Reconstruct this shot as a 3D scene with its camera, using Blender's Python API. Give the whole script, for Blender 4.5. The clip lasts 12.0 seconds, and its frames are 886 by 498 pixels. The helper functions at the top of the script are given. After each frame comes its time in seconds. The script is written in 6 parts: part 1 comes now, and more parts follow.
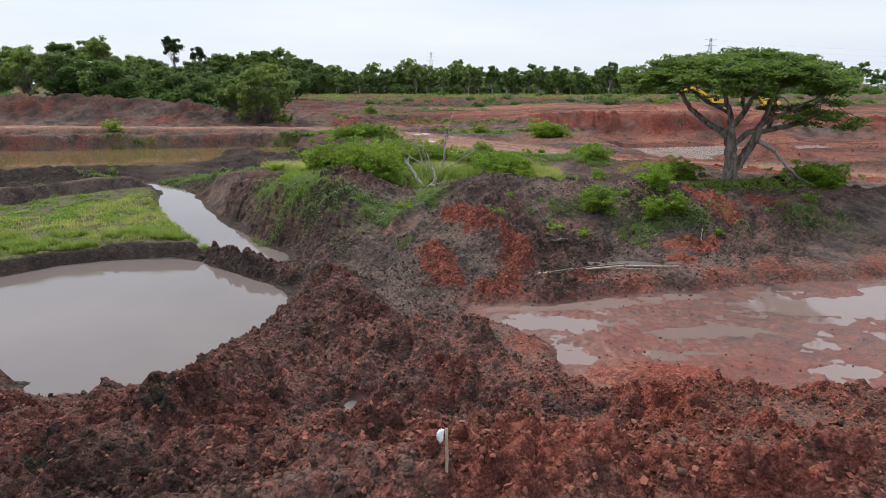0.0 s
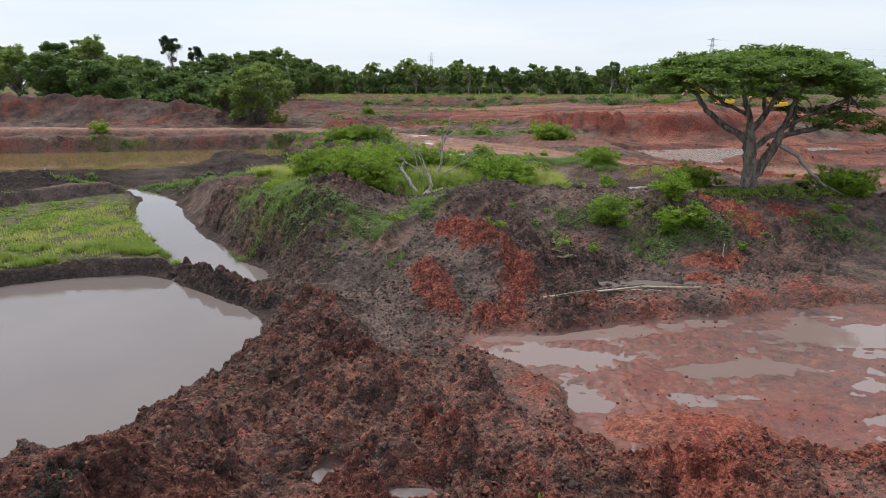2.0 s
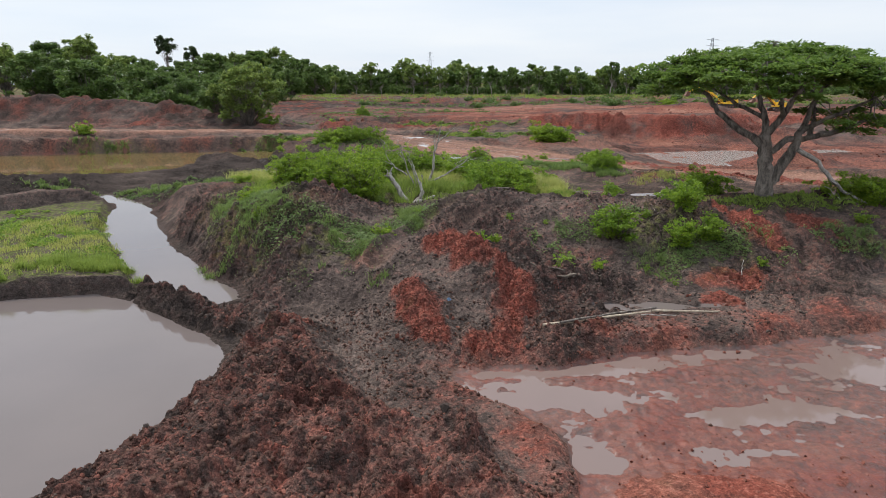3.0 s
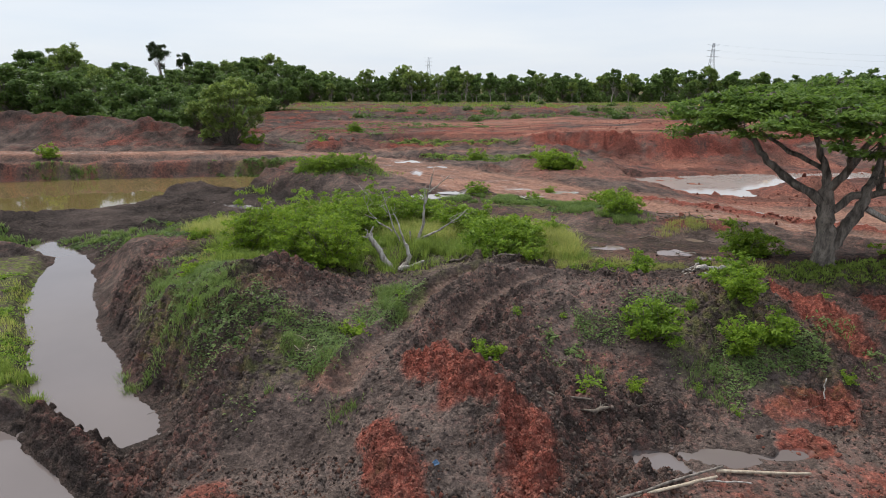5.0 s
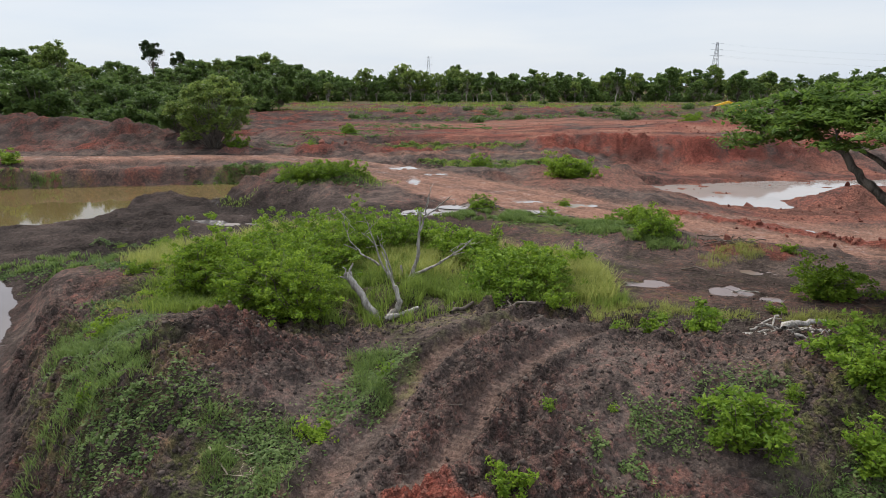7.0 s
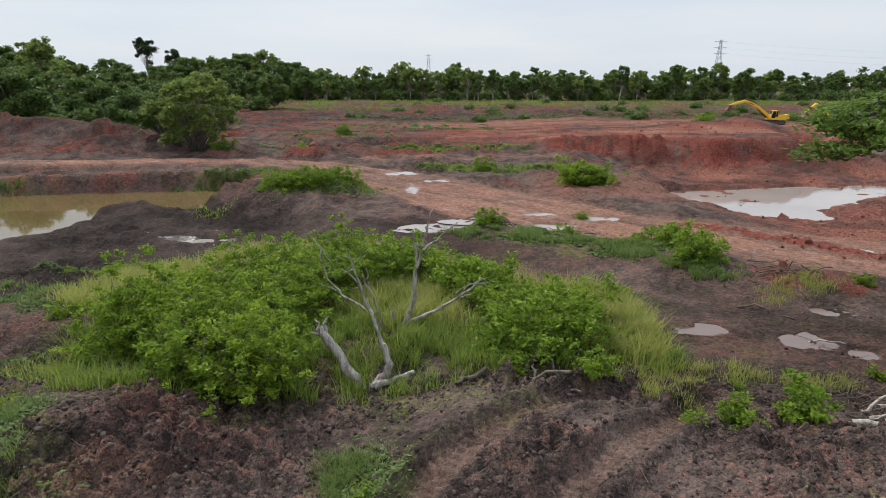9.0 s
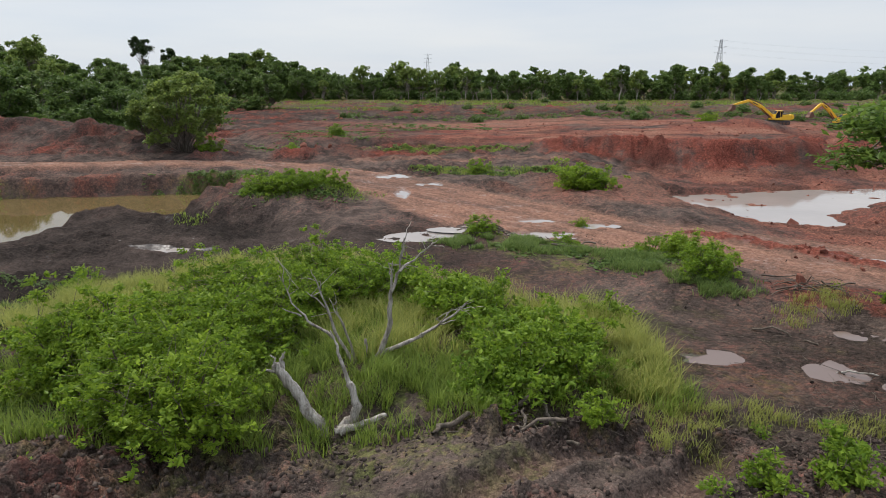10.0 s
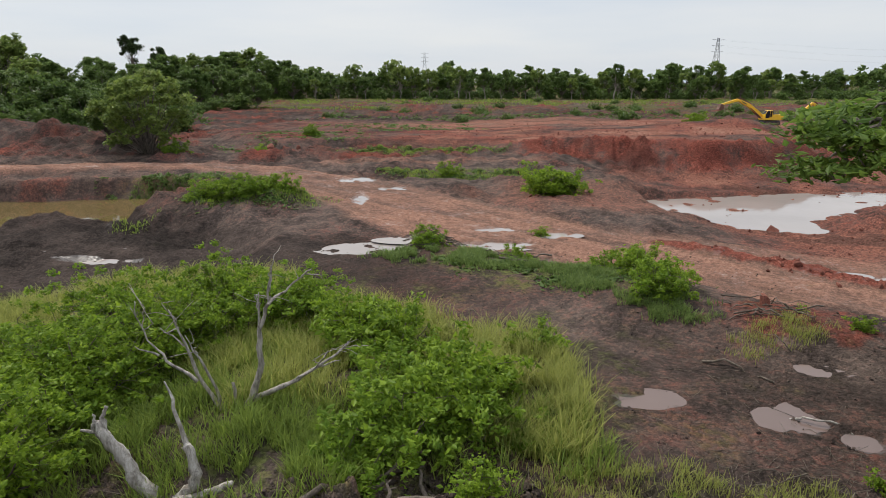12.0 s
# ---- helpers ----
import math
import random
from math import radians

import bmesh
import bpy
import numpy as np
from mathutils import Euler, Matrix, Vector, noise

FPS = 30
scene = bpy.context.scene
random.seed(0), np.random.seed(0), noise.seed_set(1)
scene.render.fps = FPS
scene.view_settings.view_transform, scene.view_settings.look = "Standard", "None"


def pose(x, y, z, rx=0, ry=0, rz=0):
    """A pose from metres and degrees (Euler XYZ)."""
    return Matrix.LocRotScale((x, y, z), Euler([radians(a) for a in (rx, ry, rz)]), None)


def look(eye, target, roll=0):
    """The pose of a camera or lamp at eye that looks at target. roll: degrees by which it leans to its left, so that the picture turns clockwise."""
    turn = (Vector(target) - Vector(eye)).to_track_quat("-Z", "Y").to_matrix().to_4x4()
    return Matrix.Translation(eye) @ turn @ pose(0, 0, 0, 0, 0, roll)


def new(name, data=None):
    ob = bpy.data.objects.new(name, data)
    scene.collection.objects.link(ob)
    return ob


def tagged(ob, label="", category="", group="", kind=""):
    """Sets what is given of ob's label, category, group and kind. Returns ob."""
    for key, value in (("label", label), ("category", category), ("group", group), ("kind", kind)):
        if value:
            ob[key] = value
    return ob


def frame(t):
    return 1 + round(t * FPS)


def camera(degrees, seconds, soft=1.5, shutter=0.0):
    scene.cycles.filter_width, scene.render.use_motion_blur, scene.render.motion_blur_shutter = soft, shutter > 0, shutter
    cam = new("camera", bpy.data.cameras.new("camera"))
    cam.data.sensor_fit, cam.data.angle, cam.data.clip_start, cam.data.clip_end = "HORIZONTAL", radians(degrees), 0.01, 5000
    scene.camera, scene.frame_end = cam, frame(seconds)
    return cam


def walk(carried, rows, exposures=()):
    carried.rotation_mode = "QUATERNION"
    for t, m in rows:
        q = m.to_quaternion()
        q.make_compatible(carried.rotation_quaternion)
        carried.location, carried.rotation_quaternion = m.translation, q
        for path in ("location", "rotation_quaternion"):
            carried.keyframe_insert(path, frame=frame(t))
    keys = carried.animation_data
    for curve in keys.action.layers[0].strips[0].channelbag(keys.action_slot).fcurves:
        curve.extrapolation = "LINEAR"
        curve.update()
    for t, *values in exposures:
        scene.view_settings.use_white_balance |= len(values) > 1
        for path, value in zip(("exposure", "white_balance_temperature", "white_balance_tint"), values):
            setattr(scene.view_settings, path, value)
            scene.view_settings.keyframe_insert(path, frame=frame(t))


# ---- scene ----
cam = camera(73.7, 12.0, 0.6)
PATH = [
    (0, (0.564, -12.615, 8.216), (0.134, -3.010, 5.471), 0.0),
    (0.5, (0.557, -12.200, 8.211), (0.122, -2.600, 5.461), 0.0),
    (1, (0.513, -11.523, 8.213), (0.083, -1.918, 5.463), 0.0),
    (1.5, (0.535, -10.514, 8.201), (0.100, -0.909, 5.451), 0.0),
    (2, (0.700, -9.222, 8.187), (0.260, 0.383, 5.442), 0.0),
    (2.5, (0.902, -7.702, 8.169), (0.467, 1.903, 5.419), 0.0),
    (3, (1.051, -6.039, 8.132), (0.626, 3.566, 5.392), 0.0),
    (3.2, (1.089, -5.393, 8.140), (0.664, 4.212, 5.395), 0.0),
    (4.8, (1.135, 0.905, 10.189), (0.725, 10.530, 7.504), 0.0),
    (5, (1.143, 1.752, 10.204), (0.733, 11.377, 7.514), 0.0),
    (5.5, (1.109, 3.784, 10.159), (0.699, 13.410, 7.474), 0.0),
    (6, (1.025, 5.751, 10.109), (0.615, 15.376, 7.419), 0.0),
    (6.5, (0.931, 7.627, 10.083), (0.521, 17.247, 7.393), 0.0),
    (7, (0.837, 9.389, 10.064), (0.427, 19.009, 7.369), 0.0),
    (7.2, (0.806, 10.028, 10.028), (0.396, 19.653, 7.333), 0.0),
    (8.8, (0.526, 15.144, 9.988), (0.096, 24.759, 7.278), 0.0),
    (9, (0.457, 15.735, 9.972), (0.047, 25.350, 7.252), 0.0),
    (9.5, (0.451, 17.196, 9.934), (0.036, 26.811, 7.214), 0.0),
    (10, (1.024, 18.576, 9.902), (0.619, 28.186, 7.177), 0.0),
    (10.5, (2.047, 19.843, 9.893), (1.642, 29.453, 7.158), 0.0),
    (11, (3.249, 20.932, 9.901), (2.849, 30.547, 7.166), 0.0),
    (11.5, (4.057, 21.654, 9.861), (3.662, 31.264, 7.126), 0.0),
    (12, (4.295, 21.849, 9.870), (3.900, 31.459, 7.130), 0.0),
]
walk(cam, [(t, look(eye, target, roll)) for t, eye, target, roll in PATH],
     exposures=[(0, 0.26, 6450, 10), (3, 0.24, 6460, 10), (5, 0.17, 6500, 10), (7, 0.12, 6500, 10), (9.5, 0.03, 6560, 10), (12, 0.0, 6700, 10)])

# ---- sky and sun ----
world = bpy.data.worlds.new("overcast_sky")
scene.world = world
world.use_nodes = True
wn, wl = world.node_tree.nodes, world.node_tree.links
wn.clear()
w_out = wn.new("ShaderNodeOutputWorld")
w_bg = wn.new("ShaderNodeBackground")
w_sky = wn.new("ShaderNodeTexSky")
w_sky.sky_type = "NISHITA"
w_sky.sun_disc = False
w_sky.sun_elevation = radians(52)
w_sky.sun_rotation = radians(-40)
w_gain = wn.new("ShaderNodeVectorMath")
w_gain.operation = "SCALE"
w_gain.inputs["Scale"].default_value = 0.09
wl.new(w_sky.outputs["Color"], w_gain.inputs[0])
w_co = wn.new("ShaderNodeTexCoord")
w_map = wn.new("ShaderNodeMapping")
w_map.inputs["Scale"].default_value = (1.0, 1.0, 7.0)
wl.new(w_co.outputs["Generated"], w_map.inputs["Vector"])
w_noise = wn.new("ShaderNodeTexNoise")
w_noise.inputs["Scale"].default_value = 1.6
w_noise.inputs["Detail"].default_value = 5.0
w_noise.inputs["Roughness"].default_value = 0.5
wl.new(w_map.outputs["Vector"], w_noise.inputs["Vector"])
w_cloud = wn.new("ShaderNodeValToRGB")
w_cloud.color_ramp.elements[0].position = 0.3
w_cloud.color_ramp.elements[0].color = (0.60, 0.695, 0.83, 1)
w_cloud.color_ramp.elements[1].position = 0.72
w_cloud.color_ramp.elements[1].color = (0.79, 0.825, 0.875, 1)
wl.new(w_noise.outputs["Fac"], w_cloud.inputs["Fac"])
w_mix = wn.new("ShaderNodeMix")
w_mix.data_type = "RGBA"
w_mix.inputs["Factor"].default_value = 0.86
wl.new(w_gain.outputs["Vector"], w_mix.inputs["A"])
wl.new(w_cloud.outputs["Color"], w_mix.inputs["B"])
# an overcast sky is brighter overhead than at the horizon
w_sep = wn.new("ShaderNodeSeparateXYZ")
wl.new(w_co.outputs["Generated"], w_sep.inputs[0])
w_up = wn.new("ShaderNodeMapRange")
for key, v in (("From Min", 0.12), ("From Max", 0.95), ("To Min", 1.0), ("To Max", 2.05)):
    w_up.inputs[key].default_value = v
wl.new(w_sep.outputs["Z"], w_up.inputs["Value"])
w_over = wn.new("ShaderNodeVectorMath")
w_over.operation = "SCALE"
wl.new(w_mix.outputs["Result"], w_over.inputs[0])
wl.new(w_up.outputs["Result"], w_over.inputs["Scale"])
wl.new(w_over.outputs["Vector"], w_bg.inputs["Color"])
w_bg.inputs["Strength"].default_value = 1.0
wl.new(w_bg.outputs["Background"], w_out.inputs["Surface"])

sun_data = bpy.data.lights.new("sun", "SUN")
sun_data.energy = 3.2
sun_data.angle = radians(8)
sun_data.color = (1.0, 0.95, 0.88)
sun = new("sun", sun_data)
sun.matrix_world = look((0, 0, 60), (30, -36, 0))
# ---- tools ----
def node_material(name):
    m = bpy.data.materials.new(name)
    m.use_nodes = True
    t = m.node_tree
    return m, t.nodes, t.links, t.nodes["Principled BSDF"]


def noise_node(n, l, scale, detail=4.0, rough=0.55, vector=None):
    q = n.new("ShaderNodeTexNoise")
    q.inputs["Scale"].default_value = scale
    q.inputs["Detail"].default_value = detail
    q.inputs["Roughness"].default_value = rough
    if vector is not None:
        l.new(vector, q.inputs["Vector"])
    return q


def mix_node(n, l, fac, a, b):
    q = n.new("ShaderNodeMix")
    q.data_type = "RGBA"
    for key, value in (("Factor", fac), ("A", a), ("B", b)):
        if isinstance(value, (int, float)):
            q.inputs[key].default_value = value
        elif isinstance(value, tuple):
            q.inputs[key].default_value = (*value, 1)
        else:
            l.new(value, q.inputs[key])
    return q.outputs["Result"]


def range_node(n, l, value, a, b, c=0.0, d=1.0):
    q = n.new("ShaderNodeMapRange")
    q.interpolation_type = "SMOOTHSTEP"
    for key, v in (("From Min", a), ("From Max", b), ("To Min", c), ("To Max", d)):
        q.inputs[key].default_value = v
    l.new(value, q.inputs["Value"])
    return q.outputs["Result"]


def math_node(n, l, op, a, b=0.0):
    q = n.new("ShaderNodeMath")
    q.operation = op
    for i, v in enumerate((a, b)):
        if isinstance(v, (int, float)):
            q.inputs[i].default_value = v
        else:
            l.new(v, q.inputs[i])
    return q.outputs[0]


def plain(name, color, rough=0.6, metal=0.0, vary=0.25, scale=6.0, bump=0.2):
    """A worn painted, wooden or metal surface: two scales of colour change and a fine relief."""
    m, n, l, p = node_material(name)
    co = n.new("ShaderNodeTexCoord").outputs["Object"]
    big, small = noise_node(n, l, scale, 5, 0.6, co), noise_node(n, l, scale * 7, 3, 0.6, co)
    dark = tuple(c * (1 - vary) for c in color)
    light = tuple(min(1, c * (1 + vary)) for c in color)
    c1 = mix_node(n, l, big.outputs["Fac"], dark, light)
    c2 = mix_node(n, l, range_node(n, l, small.outputs["Fac"], 0.55, 0.75, 0, 0.35), c1, dark)
    l.new(c2, p.inputs["Base Color"])
    p.inputs["Roughness"].default_value = rough
    p.inputs["Metallic"].default_value = metal
    if bump:
        b = n.new("ShaderNodeBump")
        b.inputs["Strength"].default_value = bump
        b.inputs["Distance"].default_value = 0.02
        l.new(small.outputs["Fac"], b.inputs["Height"])
        l.new(b.outputs["Normal"], p.inputs["Normal"])
    return m


def raw_mesh(name, verts, faces, material, smooth=False):
    """A mesh from arrays; faces is an (n, 3) or (n, 4) array or a list of such arrays."""
    me = bpy.data.meshes.new(name)
    verts = np.asarray(verts, np.float32)
    groups = faces if isinstance(faces, list) else [faces]
    groups = [np.asarray(g, np.int32) for g in groups if len(g)]
    me.vertices.add(len(verts))
    me.vertices.foreach_set("co", verts.ravel())
    loops = np.concatenate([g.ravel() for g in groups])
    sizes = np.concatenate([np.full(len(g), g.shape[1], np.int32) for g in groups])
    me.loops.add(len(loops))
    me.loops.foreach_set("vertex_index", loops)
    me.polygons.add(len(sizes))
    me.polygons.foreach_set("loop_start", np.r_[0, np.cumsum(sizes)[:-1]].astype(np.int32))
    me.polygons.foreach_set("use_smooth", np.full(len(sizes), smooth))
    if material:
        me.materials.append(material)
    me.update()
    me.validate()
    return me


def part(name, data, parent, label="", kind=""):
    ob = new(name, data)
    ob.parent = parent
    if label or kind:
        tagged(ob, label, kind=kind)
    return ob


def from_bm(name, bm, material, smooth=False):
    me = bpy.data.meshes.new(name)
    for f in bm.faces:
        f.smooth = smooth
    bm.to_mesh(me)
    bm.free()
    me.materials.append(material)
    return me


def join(pieces):
    """Several (verts, quads) into one."""
    vs, fs, k = [], [], 0
    for v, f in pieces:
        vs.append(v)
        fs.append(np.asarray(f) + k)
        k += len(v)
    return np.concatenate(vs), np.concatenate(fs)


def tube(points, radii, sides=7, rough=0.0, seed=0):
    """A tapered, slightly knotty limb along points: verts and quads."""
    pts, rng = np.asarray(points, float), np.random.default_rng(seed)
    d = np.gradient(pts, axis=0)
    d /= np.linalg.norm(d, axis=1, keepdims=True) + 1e-9
    ref = np.array([0.31, 0.93, 0.2])
    a = np.cross(d, ref)
    a /= np.linalg.norm(a, axis=1, keepdims=True) + 1e-9
    b = np.cross(d, a)
    ang = np.linspace(0, 2 * np.pi, sides, endpoint=False)
    r = np.asarray(radii, float)[:, None] * (1 + rough * rng.normal(size=(len(pts), sides)))
    v = pts[:, None] + r[..., None] * (np.cos(ang)[None, :, None] * a[:, None] + np.sin(ang)[None, :, None] * b[:, None])
    v = v.reshape(-1, 3)
    i = np.arange(len(pts) - 1)[:, None] * sides
    j = np.arange(sides)[None]
    k = (np.arange(sides)[None] + 1) % sides
    f = np.stack([i + j, i + k, i + sides + k, i + sides + j], -1).reshape(-1, 4)
    cap = len(v)
    v = np.concatenate([v, pts[-1:] + d[-1:] * r[-1].mean() * 0.6])
    last = (len(pts) - 1) * sides
    ends = np.stack([last + j[0], last + k[0], np.full(sides, cap), np.full(sides, cap)], -1)
    return v, np.concatenate([f, ends[:, [0, 1, 2, 2]]])


def quads_only(v, f):
    """Splits faces with a doubled corner off as triangles."""
    f = np.asarray(f)
    tri = f[:, 2] == f[:, 3]
    return v, [f[~tri], f[tri][:, :3]]


def wander(p, q, bend, n, rng):
    """A crooked way from p to q."""
    p, q = np.asarray(p, float), np.asarray(q, float)
    t = np.linspace(0, 1, n)[:, None]
    off = np.cumsum(rng.normal(size=(n, 3)), 0) * bend / np.sqrt(n)
    off -= t * off[-1]
    return p + (q - p) * t + off - off[0] * (1 - t)


def leaf_faces(centres, size, rng, flat=0.0, long=1.6, spread=0.35):
    """Small folded leaves at the given points, as verts and quads. flat: how level they lie."""
    n = len(centres)
    nor = rng.normal(size=(n, 3))
    nor[:, 2] = np.abs(nor[:, 2]) + flat * 2.5
    nor /= np.linalg.norm(nor, axis=1, keepdims=True)
    a = np.cross(nor, rng.normal(size=(n, 3)))
    a /= np.linalg.norm(a, axis=1, keepdims=True) + 1e-9
    b = np.cross(nor, a)
    s = size * (1 + spread * rng.normal(size=(n, 1))).clip(0.4, 2)
    tip, base = centres + a * s * long * 0.5, centres - a * s * long * 0.5
    left = centres + b * s * 0.42 - nor * s * 0.14
    right = centres - b * s * 0.42 - nor * s * 0.14
    v = np.stack([base, left, tip, right], 1).reshape(-1, 3)
    return v, np.arange(4 * n).reshape(n, 4)


def blob_points(n, centre, radii, rng, shell=0.55):
    """Points in an ellipsoid, more of them near its upper shell."""
    d = rng.normal(size=(n, 3))
    d /= np.linalg.norm(d, axis=1, keepdims=True)
    d[:, 2] = np.where(rng.random(n) < 0.35, np.abs(d[:, 2]), d[:, 2])
    r = rng.random((n, 1)) ** (1 - shell)
    return np.asarray(centre) + d * r * np.asarray(radii)


# lattice noise for the lie of the land
def hashed(ix, iy, seed):
    h = (ix.astype(np.int64) * 374761393 + iy.astype(np.int64) * 668265263 + seed * 974634541) & 0xFFFFFFFF
    h = ((h ^ (h >> 13)) * 1274126177) & 0xFFFFFFFF
    return ((h ^ (h >> 16)) & 0xFFFFFF) / float(0xFFFFFF)


def value_noise(x, y, seed):
    ix, iy = np.floor(x), np.floor(y)
    fx, fy = x - ix, y - iy
    fx, fy = fx * fx * (3 - 2 * fx), fy * fy * (3 - 2 * fy)
    a, b = hashed(ix, iy, seed), hashed(ix + 1, iy, seed)
    c, d = hashed(ix, iy + 1, seed), hashed(ix + 1, iy + 1, seed)
    return 2 * ((a * (1 - fx) + b * fx) * (1 - fy) + (c * (1 - fx) + d * fx) * fy) - 1


def fbm(x, y, size, octaves, seed, fall=0.5):
    out, amp = 0, 1.0
    for k in range(octaves):
        c, s = math.cos(0.7 * k + 0.3), math.sin(0.7 * k + 0.3)
        out = out + amp * value_noise((x * c - y * s) / size + 17 * k, (x * s + y * c) / size - 9 * k, seed + k)
        size, amp = size * 0.5, amp * fall
    return out


def lumps(x, y, size, seed):
    """Heaped clods: the tops of balls of uneven size lying on a jittered lattice, 0 to about 0.5."""
    gx, gy = np.floor(x / size), np.floor(y / size)
    top = np.zeros_like(x)
    for i in (-1, 0, 1):
        for j in (-1, 0, 1):
            cx, cy = gx + i, gy + j
            px = (cx + 0.15 + 0.7 * hashed(cx, cy, seed)) * size
            py = (cy + 0.15 + 0.7 * hashed(cx, cy, seed + 1)) * size
            r = 0.25 + 0.5 * hashed(cx, cy, seed + 2)
            stretch = 0.7 + 0.8 * hashed(cx, cy, seed + 3)
            d2 = (((x - px) * stretch) ** 2 + ((y - py) / stretch) ** 2) / size**2
            top = np.maximum(top, np.sqrt(np.maximum(0, r * r - d2)) * (0.4 + 0.6 * r))
    return top


def smooth(a, b, v):
    t = np.clip((v - a) / (b - a), 0, 1)
    return t * t * (3 - 2 * t)


def inside(poly, x, y):
    """Distance to a polygon's edge, negative inside."""
    best, flip = np.full(x.shape, 1e9), np.zeros(x.shape, bool)
    for (ax, ay), (bx, by) in zip(poly, poly[1:] + poly[:1]):
        ex, ey = bx - ax, by - ay
        t = np.clip(((x - ax) * ex + (y - ay) * ey) / (ex * ex + ey * ey), 0, 1)
        best = np.minimum(best, np.hypot(x - ax - t * ex, y - ay - t * ey))
        if ey:
            flip ^= ((ay > y) != (by > y)) & (x < ex * (y - ay) / ey + ax)
    return np.where(flip, -best, best)


def along(line, x, y):
    """Distance to a polyline of (x, y, value), and the value at the nearest place on it."""
    best, val = np.full(x.shape, 1e9), np.zeros(x.shape)
    for (ax, ay, av), (bx, by, bv) in zip(line, line[1:]):
        ex, ey = bx - ax, by - ay
        t = np.clip(((x - ax) * ex + (y - ay) * ey) / (ex * ex + ey * ey), 0, 1)
        d = np.hypot(x - ax - t * ex, y - ay - t * ey)
        val = np.where(d < best, av + (bv - av) * t, val)
        best = np.minimum(best, d)
    return best, val


def bump(x, y, cx, cy, rx, ry, turn=0.0):
    """A rounded heap of height 1."""
    c, s = math.cos(radians(turn)), math.sin(radians(turn))
    u, v = ((x - cx) * c + (y - cy) * s) / rx, (-(x - cx) * s + (y - cy) * c) / ry
    return np.exp(-((u * u + v * v) ** 1.3))
# ---- materials ----
def earth_material():
    """Red laterite, dark earth, pale trodden earth and black mud, blended by the ground's own fields."""
    m, n, l, p = node_material("earth")
    geo = n.new("ShaderNodeNewGeometry")
    pos = geo.outputs["Position"]

    def field(name):
        a = n.new("ShaderNodeAttribute")
        a.attribute_name = name
        return a.outputs["Fac"]

    def clods(size):
        """Broken earth: cells of uneven size, warped, with a random tone and a rounded height for each."""
        warp = n.new("ShaderNodeVectorMath")
        warp.operation = "ADD"
        l.new(pos, warp.inputs[0])
        shift = n.new("ShaderNodeVectorMath")
        shift.operation = "SCALE"
        shift.inputs["Scale"].default_value = 0.5 / size
        l.new(mid.outputs["Color"], shift.inputs[0])
        l.new(shift.outputs["Vector"], warp.inputs[1])
        v = n.new("ShaderNodeTexVoronoi")
        v.inputs["Scale"].default_value = size
        l.new(warp.outputs["Vector"], v.inputs["Vector"])
        sep = n.new("ShaderNodeSeparateColor")
        l.new(v.outputs["Color"], sep.inputs[0])
        return sep.outputs["Red"], v.outputs["Distance"]

    coarse, mid = noise_node(n, l, 0.5, 6, 0.6, pos), noise_node(n, l, 2.6, 6, 0.62, pos)
    fine = noise_node(n, l, 7, 2, 0.6, pos)
    grain = noise_node(n, l, 24, 3, 0.7, pos)
    tone_a, lump_a = clods(5.5)
    tone_b, lump_b = clods(12)
    red_col = mix_node(n, l, mid.outputs["Fac"], (0.080, 0.024, 0.018), (0.235, 0.070, 0.048))
    red_col = mix_node(n, l, range_node(n, l, fine.outputs["Fac"], 0.5, 0.72, 0, 0.5), red_col, (0.265, 0.115, 0.085))
    dark_col = mix_node(n, l, range_node(n, l, coarse.outputs["Fac"], 0.3, 0.7), (0.042, 0.032, 0.028), (0.124, 0.094, 0.079))
    dark_col = mix_node(n, l, range_node(n, l, mid.outputs["Fac"], 0.45, 0.7, 0, 0.4), dark_col, (0.158, 0.120, 0.101))
    black_col = mix_node(n, l, mid.outputs["Fac"], (0.011, 0.0095, 0.009), (0.046, 0.037, 0.032))
    pale_col = mix_node(n, l, mid.outputs["Fac"], (0.17, 0.088, 0.062), (0.34, 0.19, 0.135))
    moss_col = mix_node(n, l, mid.outputs["Fac"], (0.045, 0.055, 0.018), (0.13, 0.145, 0.045))
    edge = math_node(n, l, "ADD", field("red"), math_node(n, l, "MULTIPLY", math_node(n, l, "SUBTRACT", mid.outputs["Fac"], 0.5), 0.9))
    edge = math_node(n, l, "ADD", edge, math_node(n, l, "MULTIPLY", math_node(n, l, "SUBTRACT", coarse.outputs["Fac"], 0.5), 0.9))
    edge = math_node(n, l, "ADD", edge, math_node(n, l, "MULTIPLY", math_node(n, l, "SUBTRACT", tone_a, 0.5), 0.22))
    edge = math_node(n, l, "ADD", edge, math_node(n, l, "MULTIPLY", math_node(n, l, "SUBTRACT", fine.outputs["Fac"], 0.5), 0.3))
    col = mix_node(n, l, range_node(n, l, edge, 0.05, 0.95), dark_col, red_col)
    pale = math_node(n, l, "MULTIPLY", field("pale"), range_node(n, l, mid.outputs["Fac"], 0.25, 0.6, 0.55, 1.0))
    col = mix_node(n, l, pale, col, pale_col)
    black = math_node(n, l, "MULTIPLY", field("black"), range_node(n, l, mid.outputs["Fac"], 0.3, 0.55, 0.6, 1.0))
    col = mix_node(n, l, black, col, black_col)
    moss = math_node(n, l, "MULTIPLY", field("moss"), range_node(n, l, mid.outputs["Fac"], 0.40, 0.60))
    col = mix_node(n, l, moss, col, moss_col)
